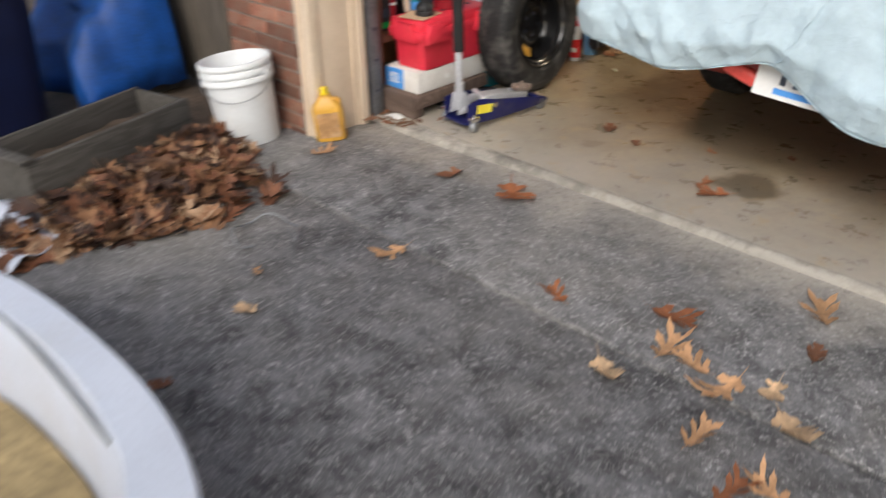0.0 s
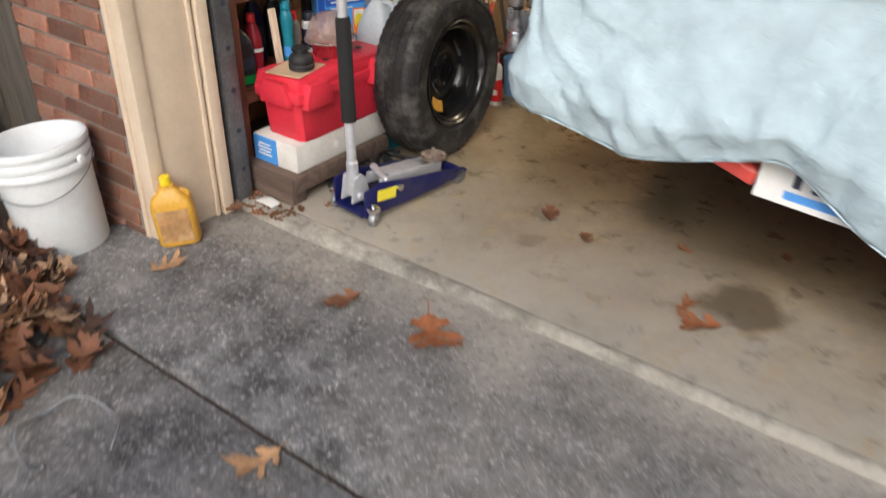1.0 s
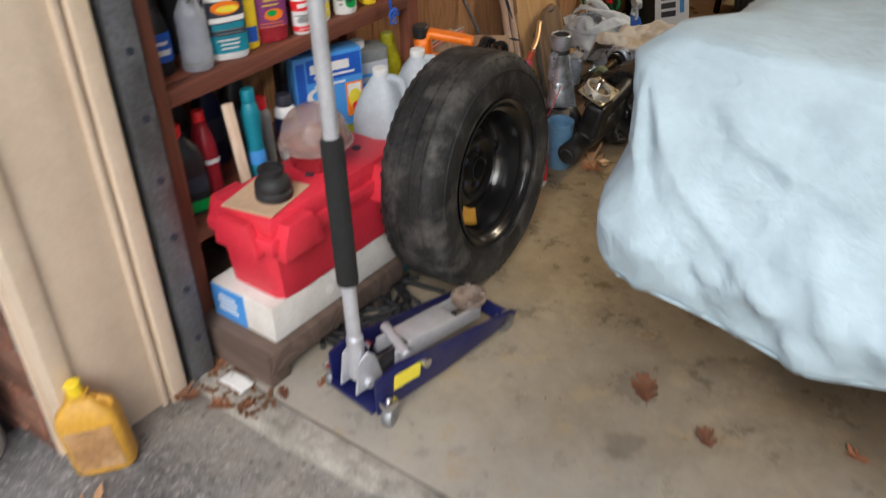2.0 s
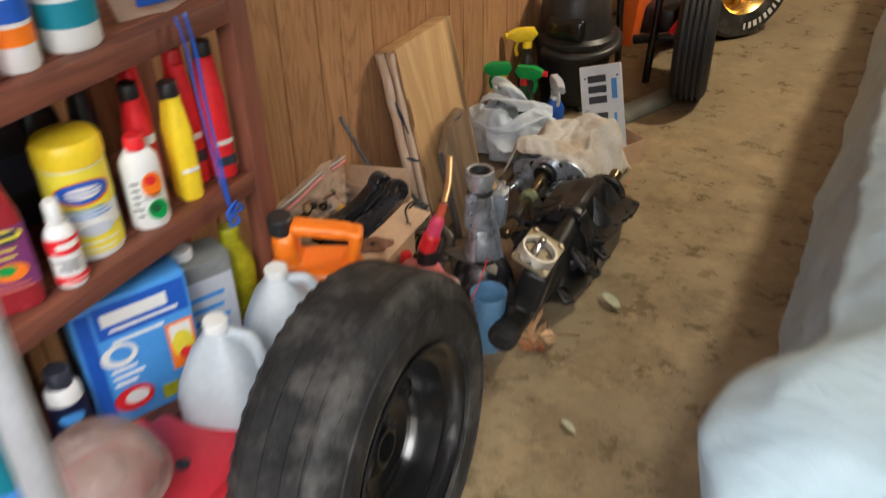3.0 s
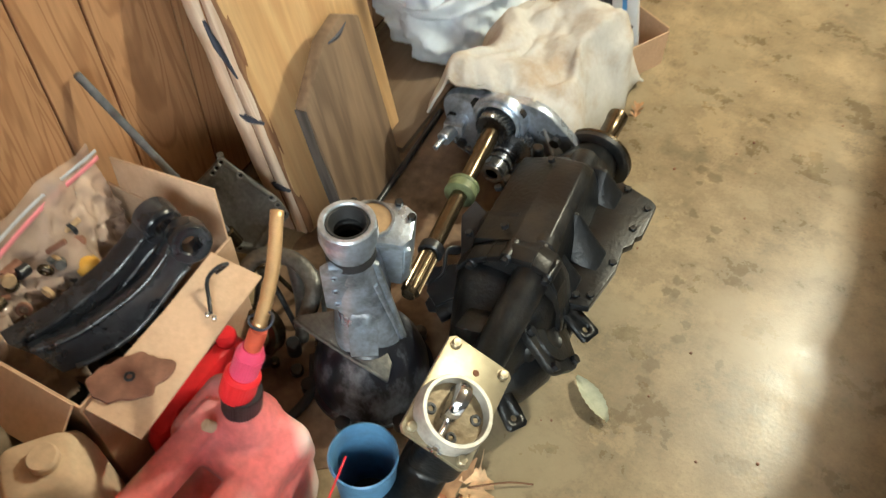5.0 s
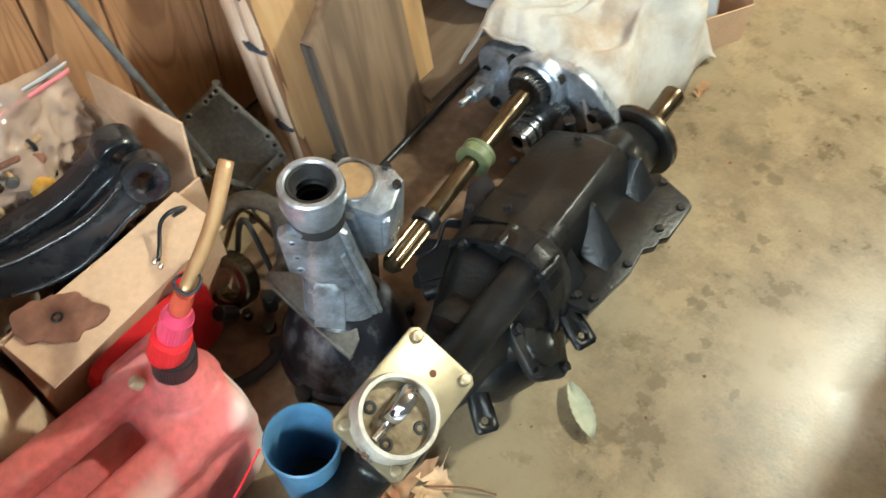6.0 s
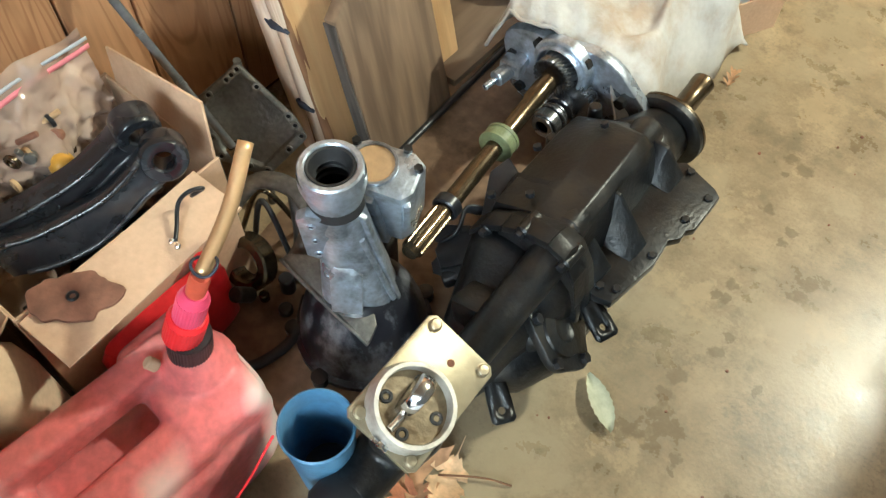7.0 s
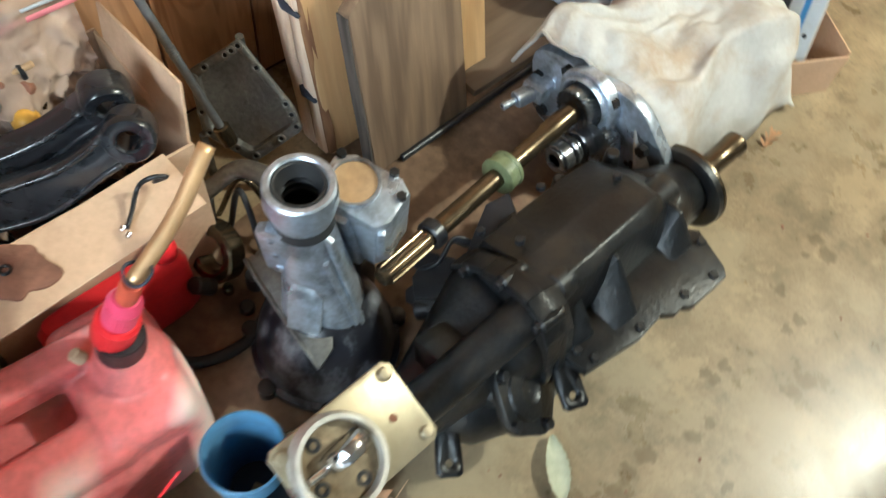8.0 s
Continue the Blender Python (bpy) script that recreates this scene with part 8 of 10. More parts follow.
# ---- upright cast tail housing ----
def tail_housing():
    t = thing("tail_housing", "grey cast aluminium gearbox tail housing standing upright", "car part", pose(-2.665, 4.80, 0.0))
    top = Vector((-0.003, -0.014, 0.39))
    foot = Vector((0.0, 0.01, 0.0))
    bm = B()
    lathe(bm, [(0.098, 0.0), (0.102, 0.005), (0.102, 0.016), (0.094, 0.02), (0.091, 0.05), (0.082, 0.085), (0.066, 0.118), (0.05, 0.14), (0.03, 0.15)], 40)
    base = part("base_flange", bm, M_BELL, t, "black scuffed round base")
    for k in range(7):
        bm = B()
        lathe(bm, [(0.012, 0.0), (0.0125, 0.02), (0.005, 0.022)], 14, pose(0, 0, 0.002, 0, 0, 51 * k + 20) @ pose(0.104, 0, 0))
        part("bolt_lug", bm, M_GREASE, base)
    # tapered cast barrel, squarish in section, with a neck below the mouth
    bm = B()
    rows = []
    for f, a_, b_, ex in ((0.10, 0.066, 0.052, 3.4), (0.24, 0.055, 0.046, 3.4), (0.42, 0.046, 0.039, 3.2), (0.62, 0.037, 0.033, 2.8), (0.76, 0.031, 0.03, 2.4), (0.845, 0.0285, 0.0285, 2.1), (0.87, 0.0285, 0.0285, 2.0)):
        p = foot + (top - foot) * f
        row = []
        for i in range(36):
            q = 2 * math.pi * i / 36
            cs, sn = math.cos(q), math.sin(q)
            k = (abs(cs) ** ex + abs(sn) ** ex) ** (-1 / ex)
            v_ = Matrix.Rotation(radians(38), 3, "Z") @ Vector((a_ * cs * k, b_ * sn * k, 0))
            row.append(bm.verts.new(p + v_))
        rows.append(row)
    for p, q in zip(rows, rows[1:]):
        for i in range(36):
            bm.faces.new((p[i], p[(i + 1) % 36], q[(i + 1) % 36], q[i]))
    bm.faces.new(list(reversed(rows[0])))
    bm.faces.new(rows[-1])
    barrel = part("barrel", bm, M_ALU, t, "bare bluish aluminium barrel", sharp=28)
    bm = B()
    lathe(bm, [(0.0285, -0.085), (0.0295, -0.06), (0.032, -0.038), (0.0365, -0.018), (0.039, -0.008), (0.0385, 0.006)], 30, pose(*top, 0, 0, 8), cap=False)
    part("collar", bm, M_ALU, t, "flared cast collar", sharp=38)
    # fin that runs down to the base
    bm = B()
    slab(bm, [(0.012, -0.005, 0.34), (0.03, 0.002, 0.325), (0.058, 0.036, 0.07), (0.028, 0.022, 0.05)], 0.009, 0.002)
    part("fin", bm, M_ALU, t)
    # lug plate with three holes beside the neck
    lm = pose(-0.008, -0.038, 0.298, 8, 0, 38)
    bm = B()
    prism(bm, [(-0.024, -0.05), (-0.012, -0.06), (0.014, -0.06), (0.014, 0.05), (-0.012, 0.056), (-0.024, 0.046)], 0.014, lm @ pose(0, 0.006, 0, 90, 0, 0), 0.002)
    lug = part("lug_plate", bm, M_ALU, t)
    for z in (-0.042, -0.006, 0.032):
        bm = B()
        annulus(bm, 0.0028, 0.0055, 0.003, lm @ pose(-0.008, -0.007, z, 90, 0, 0), 16, 0.0005)
        part("hole_boss", bm, M_ALU, lug)
        bm = B()
        cyl(bm, 0.0029, 0.001, lm @ pose(-0.008, -0.0085, z, 90, 0, 0), 12)
        part("lug_hole", bm, M_INK, lug)
    bm = B()
    prism(bm, [(-0.02, -0.05), (0.02, -0.056), (0.024, 0.02), (0.012, 0.034), (-0.012, 0.034), (-0.018, 0.02)], 0.012, pose(0.008, -0.026, 0.2, 0, 0, 38) @ pose(0, -0.006, 0, 78, 0, 0), 0.002)
    part("flat_boss", bm, M_ALU, t, "bright flat boss")
    bm = B()
    rod(bm, (0.03, -0.012, 0.29), (0.052, 0.012, 0.14), 0.004, 0.004, 10)
    part("cast_rib", bm, M_ALU, t)
    # flat flange with a worn bright edge over a dark skirt
    g = [(-0.099, -0.046, 0.152), (-0.05, -0.05, 0.145), (0.068, -0.055, 0.129), (0.06, -0.03, 0.135), (0.02, 0.0, 0.145), (-0.05, 0.004, 0.152), (-0.1, -0.036, 0.153)]
    bm = B()
    slab(bm, g, 0.009, 0.002)
    part("gusset", bm, M_ALU_DIRTY, t)
    bm = B()
    tube(bm, [(-0.1, -0.046, 0.152), (-0.05, -0.051, 0.145), (0.068, -0.057, 0.128)], 0.003, 8, 4)
    part("worn_edge", bm, M_ALU_DIRTY, t, "worn flange edge")
    bm = B()
    slab(bm, [(x * 0.62, y * 0.8, 0.125) for x, y, z in g], 0.119, 0.012)
    part("skirt", bm, M_BELL, t, "black scuffed skirt")
    # mouth with its rubber seal, ribbed inside
    bm = B()
    annulus(bm, 0.0285, 0.0372, 0.018, pose(*top), 44, 0.002)
    part("mouth_ring", bm, M_ALU, t)
    bm = B()
    lathe(bm, [(0.0288, 0.014), (0.027, 0.0165), (0.0245, 0.0155), (0.0215, 0.008), (0.0205, 0.004), (0.0185, 0.001), (0.023, -0.005), (0.0225, -0.01), (0.0205, -0.012), (0.023, -0.016), (0.0225, -0.022), (0.0205, -0.024), (0.023, -0.028), (0.0235, -0.05), (0.0338, -0.05)], 40, pose(*top), close=True)
    seal = part("oil_seal", bm, M_RUBBER2, t, "black ribbed rubber seal in the mouth")
    bm = B()
    cyl(bm, 0.0236, 0.002, pose(top.x, top.y, top.z - 0.047), 24)
    part("bore", bm, M_HOLE, seal)
    # boxy side housing with a dished plug
    h = pose(-0.02, 0.09, 0.0)
    hm = h @ pose(0.006, -0.014, 0.258, 8, 4, 22)
    bm = B()
    prism(bm, [(-0.05, -0.022), (-0.03, -0.034), (0.035, -0.036), (0.047, -0.02), (0.047, 0.022), (0.03, 0.034), (-0.03, 0.034), (-0.05, 0.02)], 0.118, hm @ pose(0, 0, -0.059), 0.006)
    side = part("side_housing", bm, M_ALU, t)
    bm = B()
    box(bm, 0.022, 0.016, 0.11, hm @ pose(0.0, -0.036, -0.012, 0, -10, 0), 0.004)
    box(bm, 0.01, 0.012, 0.07, hm @ pose(0.04, -0.03, 0.01, 0, 0, 30), 0.003)
    part("rib", bm, M_ALU, side)
    bm = B()
    box(bm, 0.04, 0.04, 0.2, h @ pose(-0.012, -0.01, 0.1, 0, 0, 18), 0.01, 2)
    box(bm, 0.03, 0.07, 0.06, h @ pose(0.0, -0.055, 0.23), 0.008, 2)
    part("neck", bm, M_ALU_DIRTY, side)
    ht = hm @ pose(-0.012, 0.0, 0.0585)
    bm = B()
    annulus(bm, 0.026, 0.0305, 0.007, ht, 32, 0.001)
    part("plug_rim", bm, M_ALU, side)
    bm = B()
    lathe(bm, [(0.0, 0.001), (0.018, 0.002), (0.026, 0.004), (0.0262, 0.0)], 26, ht)
    part("plug", bm, M_TANLABEL, side, "tan dusty dished plug")
    for x, y in ((0.041, 0.012), (0.02, 0.033), (-0.043, 0.024)):
        bm = B()
        cyl(bm, 0.0062, 0.009, hm @ pose(x, y, 0.056), 6, bevel=0.001)
        part("bolt", bm, M_CASTBLACK, side)
    return t


tail_housing()


# ---- black gearbox ----
def gearbox():
    g = thing("gearbox", "black painted gearbox case lying on the floor", "gearbox", pose(-2.475, 4.95, 0.0))
    def y_loft(bm, stations, seg=26):
        rows = []
        for y, cx, cz, a, b, ex in stations:
            row = []
            for i in range(seg):
                t = 2 * math.pi * i / seg
                c, s = math.cos(t), math.sin(t)
                k = (abs(c) ** ex + abs(s) ** ex) ** (-1 / ex)
                row.append(bm.verts.new((cx + a * c * k, y, cz + b * s * k)))
            rows.append(row)
        for p, q in zip(rows, rows[1:]):
            for i in range(seg):
                bm.faces.new((p[i], q[i], q[(i + 1) % seg], p[(i + 1) % seg]))
        bm.faces.new(rows[0])
        bm.faces.new(list(reversed(rows[-1])))
    YZ = Matrix(((1, 0, 0, 0), (0, 0, -1, 0), (0, 1, 0, 0), (0, 0, 0, 1)))
    def bar(bm, poly, y0, y1, bevel=0.006, m=I4):
        """A cross-section in x, z drawn out from y0 to y1."""
        prism(bm, poly, y1 - y0, m @ Matrix.Translation((0, y1, 0)) @ YZ, bevel)
    def loft(bm, stations, bevel=0.004):
        """Join matching cross-sections in x, z at the y given with each."""
        rows = [[bm.verts.new((x, y, z)) for x, z in poly] for y, poly in stations]
        k = len(rows[0])
        for p, q in zip(rows, rows[1:]):
            for i in range(k):
                bm.faces.new((p[i], p[(i + 1) % k], q[(i + 1) % k], q[i]))
        bm.faces.new(list(reversed(rows[0])))
        bm.faces.new(rows[-1])
        bmesh.ops.recalc_face_normals(bm, faces=bm.faces)
        if bevel:
            bmesh.ops.bevel(bm, geom=[e for e in bm.edges if e.calc_face_angle(0) > 0.3], offset=bevel, segments=2, affect="EDGES", profile=0.5)
    # wedge-shaped case, higher at the joint
    bm = B()
    loft(bm, [(0.03, [(-0.105, 0.012), (-0.118, 0.12), (-0.104, 0.214), (-0.04, 0.247), (0.008, 0.252), (0.022, 0.24), (0.034, 0.17), (0.05, 0.012)]),
              (0.19, [(-0.112, 0.012), (-0.126, 0.12), (-0.112, 0.206), (-0.052, 0.232), (-0.004, 0.238), (0.012, 0.226), (0.03, 0.165), (0.046, 0.012)]),
              (0.245, [(-0.112, 0.012), (-0.126, 0.11), (-0.116, 0.188), (-0.056, 0.218), (-0.01, 0.226), (0.006, 0.214), (0.026, 0.16), (0.044, 0.012)]),
              (0.30, [(-0.10, 0.03), (-0.112, 0.10), (-0.098, 0.145), (-0.058, 0.168), (-0.016, 0.172), (0.0, 0.162), (0.016, 0.13), (0.02, 0.03)])], 0.0028)
    part("main_case", bm, M_CASTBLACK, g)
    bm = B()
    y_loft(bm, [(0.285, -0.036, 0.10, 0.064, 0.074, 3.2), (0.335, -0.033, 0.096, 0.052, 0.06, 2.4), (0.385, -0.03, 0.09, 0.046, 0.048, 2)])
    part("case_nose", bm, M_CASTBLACK, g)
    bm = B()
    rod(bm, (0.002, 0.035, 0.231), (-0.024, 0.30, 0.178), 0.023, 0.025, 26, 0.006)
    part("top_barrel", bm, M_CASTBLACK, g, "rounded ridge along the case")
    # joint between case and tail, with raised lugs
    for y0, y1, k_ in ((0.014, 0.028, 0.93), (-0.002, 0.011, 0.90)):
        bm = B()
        bar(bm, [(x * k_, z * k_) for x, z in ((-0.12, 0.012), (-0.135, 0.10), (-0.13, 0.16), (-0.10, 0.205), (-0.075, 0.235), (-0.05, 0.262), (0.0, 0.272), (0.03, 0.266), (0.05, 0.245), (0.062, 0.2), (0.072, 0.15), (0.074, 0.012))], y0, y1, 0.003)
        part("joint_flange", bm, M_CASTBLACK, g, "bolted joint flange across the case")
    for x, z in ((-0.035, 0.252), (0.03, 0.244), (-0.09, 0.205), (-0.122, 0.13)):
        bm = B()
        rod(bm, (x, -0.008, z - 0.006), (x, 0.03, z - 0.006), 0.010, 0.010, 16, 0.003)
        lug = part("joint_lug", bm, M_CASTBLACK, g)
        bm = B()
        rod(bm, (x, -0.015, z - 0.006), (x, -0.007, z - 0.006), 0.0065, 0.0065, 6, 0.001)
        part("joint_bolt", bm, M_GREASE, lug)
    bm = B()
    y_loft(bm, [(-0.15, -0.02, 0.09, 0.04, 0.055, 2.6), (-0.08, -0.025, 0.095, 0.062, 0.075, 3), (-0.02, -0.03, 0.105, 0.08, 0.09, 3.4), (0.005, -0.03, 0.11, 0.088, 0.1, 3.6)])
    part("tail_cone", bm, M_CASTBLACK, g)
    bm = B()
    rod(bm, (0.006, 0.035, 0.226), (0.0, -0.18, 0.168), 0.028, 0.026, 26, 0.003)
    box(bm, 0.05, 0.05, 0.05, pose(-0.034, -0.09, 0.165, -10, -20, 0), 0.006, 2)
    part("tail_barrel", bm, M_CASTBLACK, g, "round barrel along the tail")
    for x0, y0, z0, yaw_ in ((-0.088, -0.028, 0.118, 18), (-0.118, 0.012, 0.132, 24)):
        bm = B()
        prism(bm, [(-0.055, -0.014), (0.045, -0.018), (0.052, 0.0), (0.045, 0.018), (-0.055, 0.012), (-0.062, 0.0)], 0.009, pose(x0, y0, z0, 26, -12, yaw_), 0.002)
        arm_ = part("linkage_arm", bm, M_GREASE, g)
        bm = B()
        cyl(bm, 0.0075, 0.008, pose(x0, y0, z0, 26, -12, yaw_) @ pose(0.03, 0, 0.008), 6, bevel=0.001)
        part("bolt", bm, M_CASTBLACK, arm_)
    # broken lip of the joint, in flat-sided lengths
    lip = [(-0.116, 0.172), (-0.096, 0.204), (-0.066, 0.23), (-0.036, 0.249), (0.004, 0.257), (0.03, 0.248), (0.05, 0.214), (0.06, 0.168)]
    for k, ((x0, z0), (x1, z1)) in enumerate(zip(lip, lip[1:])):
        h = (0.006, 0.009, 0.004, 0.008, 0.003, 0.007, 0.004)[k]
        bm = B()
        loft(bm, [(-0.006, [(x0, z0 - 0.012), (x1, z1 - 0.012), (x1, z1 + h * 0.3), (x0, z0 + h * 0.3)]), (0.016, [(x0, z0 - 0.012), (x1, z1 - 0.012), (x1, z1 + h * 0.6), (x0, z0 + h)]), (0.04, [(x0, z0 - 0.012), (x1, z1 - 0.012), (x1, z1 - 0.006), (x0, z0 - 0.006)])], 0.0012)
        part("joint_lip", bm, M_CASTBLACK, g)
    for y0, z0, z1 in ((0.09, 0.205, 0.236), (0.17, 0.195, 0.228), (0.235, 0.18, 0.214)):
        bm = B()
        loft(bm, [(y0 - 0.016, [(-0.128, z0 - 0.06), (-0.10, z0 - 0.06), (-0.06, z1 - 0.006), (-0.106, z0)]), (y0, [(-0.134, z0 - 0.06), (-0.10, z0 - 0.06), (-0.054, z1 + 0.004), (-0.11, z0 + 0.008)])], 0.0015)
        part("case_web", bm, M_CASTBLACK, g)
    for x, y, z in ((-0.115, 0.04, 0.205), (-0.062, 0.05, 0.243), (-0.118, 0.15, 0.2), (-0.06, 0.225, 0.226)):
        bm = B()
        cyl(bm, 0.0065, 0.008, pose(x, y, z - 0.002, 0, -22, 0), 6, bevel=0.001)
        part("case_bolt", bm, M_GREASE, g)
    # bent strip bracket by the joint
    bm = B()
    tube(bm, [(-0.135, 0.05, 0.14), (-0.15, 0.03, 0.15), (-0.14, 0.0, 0.14), (-0.155, -0.02, 0.115), (-0.13, -0.04, 0.1)], 0.011, 8, 5, 0.3, 1.0)
    part("strip_bracket", bm, M_GREASE, g, "bent black steel strip")
    # round cover low on the outer side
    cm = pose(0.05, -0.03, 0.118, -22, 40, 0)
    bm = B()
    prism(bm, [(0.062 * math.cos(t) * (1 + 0.06 * math.cos(5 * t)), 0.056 * math.sin(t) * (1 + 0.06 * math.cos(5 * t))) for t in [2 * math.pi * i / 40 for i in range(40)]], 0.014, cm, 0.003)
    dk = part("clutch_cover", bm, M_CASTBLACK, g, "round black cover with bolts")
    bm = B()
    lathe(bm, [(0.04, 0.0), (0.038, 0.004), (0.02, 0.006), (0.016, 0.003), (0.0, 0.003)], 28, cm @ pose(0, 0, 0.0135))
    part("dome", bm, M_CASTBLACK, dk)
    for k in range(5):
        bm = B()
        cyl(bm, 0.008, 0.009, cm @ pose(0, 0, 0.0135, 0, 0, 72 * k) @ pose(0.054, 0, 0), 6, bevel=0.001)
        part("bolt", bm, M_GREASE, dk)
    bm = B()
    y_loft(bm, [(-0.135, 0.0, 0.07, 0.02, 0.03, 2), (-0.1, 0.012, 0.064, 0.045, 0.052, 2), (-0.05, 0.018, 0.062, 0.058, 0.058, 2.2), (0.02, 0.02, 0.062, 0.058, 0.058, 2.6)])
    part("lower_bulge", bm, M_CASTBLACK, g, "rounded lower side of the tail")
    # flat side plate with a stepped edge, gussets standing on it
    bm = B()
    slab(bm, [(x, y, 0.158 + 0.05 * (x - 0.08)) for x, y in ((0.02, 0.03), (0.07, 0.028), (0.092, 0.034), (0.103, 0.12), (0.098, 0.165), (0.109, 0.18), (0.108, 0.195), (0.116, 0.205), (0.115, 0.275), (0.104, 0.284), (0.046, 0.302), (0.01, 0.27))], 0.015, 0.002)
    sc = part("side_plate", bm, M_CASTBLACK, g, "flat black side plate with stepped edge")
    bm = B()
    bar(bm, [(0.03, 0.012), (0.03, 0.15), (0.082, 0.146), (0.07, 0.012)], 0.04, 0.265, 0.004)
    part("side_wall", bm, M_CASTBLACK, g)
    for x, y in ((0.086, 0.055), (0.094, 0.13), (0.098, 0.21), (0.104, 0.262), (0.06, 0.288), (0.066, 0.045)):
        bm = B()
        cyl(bm, 0.0065, 0.006, pose(x, y, 0.157, 0, 0, 0), 6, bevel=0.001)
        part("bolt", bm, M_CASTBLACK, sc)
    for y, h, w in ((0.072, 0.206, 0.062), (0.135, 0.228, 0.078), (0.268, 0.2, 0.056)):
        bm = B()
        loft(bm, [(y - 0.034, [(0.0, 0.15), (w, 0.15), (w, 0.156), (0.026, 0.158), (0.0, 0.16)]), (y, [(0.0, 0.15), (w, 0.15), (w, 0.162), (0.022, h), (0.0, h)]),
                  (y + 0.006, [(0.0, 0.15), (w, 0.15), (w, 0.162), (0.022, h), (0.0, h)])], 0.0012)
        part("gusset", bm, M_CASTBLACK, sc)
    for x, y, z, yaw in ((0.085, 0.018, 0.128, -20), (0.045, -0.137, 0.07, -35)):
        tm = pose(x, y, z, 0, 18, yaw)
        tab = B()
        rings = []
        for z_ in (0.0, 0.007):
            ring_in, ring_out = [], []
            for i in range(20):
                q = 2 * math.pi * i / 20
                cq, sq = math.cos(q), math.sin(q)
                k = 1 / max(abs(cq), abs(sq))
                ring_in.append(tab.verts.new(tm @ Vector((0.014 + 0.0052 * cq, 0.0052 * sq, z_))))
                ring_out.append(tab.verts.new(tm @ Vector((0.014 + 0.017 * cq * k if cq > -0.7 else -0.06, 0.0165 * sq * k, z_))))
            rings.append((ring_in, ring_out))
        (in0, out0), (in1, out1) = rings
        for i in range(20):
            j = (i + 1) % 20
            tab.faces.new((in1[i], out1[i], out1[j], in1[j]))
            tab.faces.new((in0[i], in0[j], out0[j], out0[i]))
            tab.faces.new((out0[i], out0[j], out1[j], out1[i]))
            tab.faces.new((in0[j], in0[i], in1[i], in1[j]))
        part("mounting_tab", tab, M_CASTBLACK, g, "black lug with a bolt hole")
    # rear bell flange and stub shaft
    bm = B()
    lathe(bm, [(0.03, -0.008), (0.06, -0.006), (0.066, -0.002), (0.066, 0.008), (0.06, 0.011), (0.025, 0.013)], 40, pose(-0.03, 0.39, 0.088, -90, 0, 0))
    fl = part("flange", bm, M_CASTBLACK, g)
    bm = B()
    annulus(bm, 0.058, 0.0672, 0.006, pose(-0.03, 0.398, 0.088, -90, 0, 0), 44, 0.001)
    part("flange_edge", bm, M_SHAFT, fl, "bare worn steel edge")
    bm = B()
    lathe(bm, [(0.02, 0.0), (0.0205, 0.05), (0.0185, 0.054), (0.0185, 0.095), (0.0195, 0.098), (0.0195, 0.112), (0.016, 0.116), (0.0, 0.116)], 24, pose(-0.03, 0.395, 0.09, -81, 0, 0))
    part("stub_shaft", bm, M_SHAFT, g, "dark oily steel stub shaft")
    # tail tube towards the shift tower
    bm = B()
    rod(bm, (-0.015, 0.03, 0.12), (-0.02, -0.36, 0.085), 0.046, 0.036, 26, 0.004)
    box(bm, 0.075, 0.11, 0.13, pose(0.005, -0.25, 0.175, 0, 14, 8), 0.018, 3)
    box(bm, 0.10, 0.05, 0.07, pose(0.0, -0.05, 0.11), 0.015, 2)
    part("tail_tube", bm, M_CASTBLACK, g, fuse=0.004, relax=5)
    bm = B()
    lathe(bm, [(0.0, -0.006), (0.02, -0.006), (0.024, 0.0), (0.034, 0.0), (0.038, 0.006), (0.038, 0.04), (0.034, 0.046)], 30, aim((-0.02, -0.395, 0.082), (-0.02, -0.2, 0.09)))
    part("rubber_cap", bm, M_RUBBER2, g, "black rubber end cap")
    # tilted plate with a round shifter socket
    pm = pose(0.013, -0.257, 0.270, 0, 0, 0) @ pose(0, 0, 0, -3, 24, 2)
    bm = B()
    prism(bm, [(-0.042, -0.077), (0.042, -0.077), (0.049, -0.07), (0.049, 0.07), (0.042, 0.077), (-0.042, 0.077), (-0.049, 0.07), (-0.049, -0.07)], 0.008, pm, 0.0015)
    pl = part("shift_plate", bm, M_MACHINED, g, "pale machined aluminium plate")
    for x in (-0.037, 0.037):
        for y in (-0.066, 0.066):
            bm = B()
            lathe(bm, [(0.0085, 0.0), (0.0085, 0.0015), (0.0074, 0.0016), (0.0072, 0.0045), (0.0055, 0.0062), (0.0, 0.0066)], 12, pm @ pose(x, y, 0.0076))
            part("bolt", bm, M_MACHINED, pl)
    bm = B()
    cyl(bm, 0.0045, 0.0008, pm @ pose(0.004, 0.046, 0.0078), 14)
    part("dowel_hole", bm, M_RUST, pl)
    sm = pm @ pose(0.0, -0.026, 0.0075)
    bm = B()
    lathe(bm, [(0.0405, 0.001), (0.0415, 0.0), (0.049, 0.0), (0.0495, 0.004), (0.0475, 0.008), (0.047, 0.024), (0.046, 0.026), (0.0415, 0.026), (0.0405, 0.024)], 52, sm, close=True)
    ring = part("socket_ring", bm, M_SATIN, g, "bare aluminium socket ring")
    bm = B()
    lathe(bm, [(0.0, 0.004), (0.026, 0.004), (0.033, 0.005), (0.0408, 0.010)], 36, sm)
    part("socket_floor", bm, M_SOCKET, ring, "oil-stained tan socket floor")
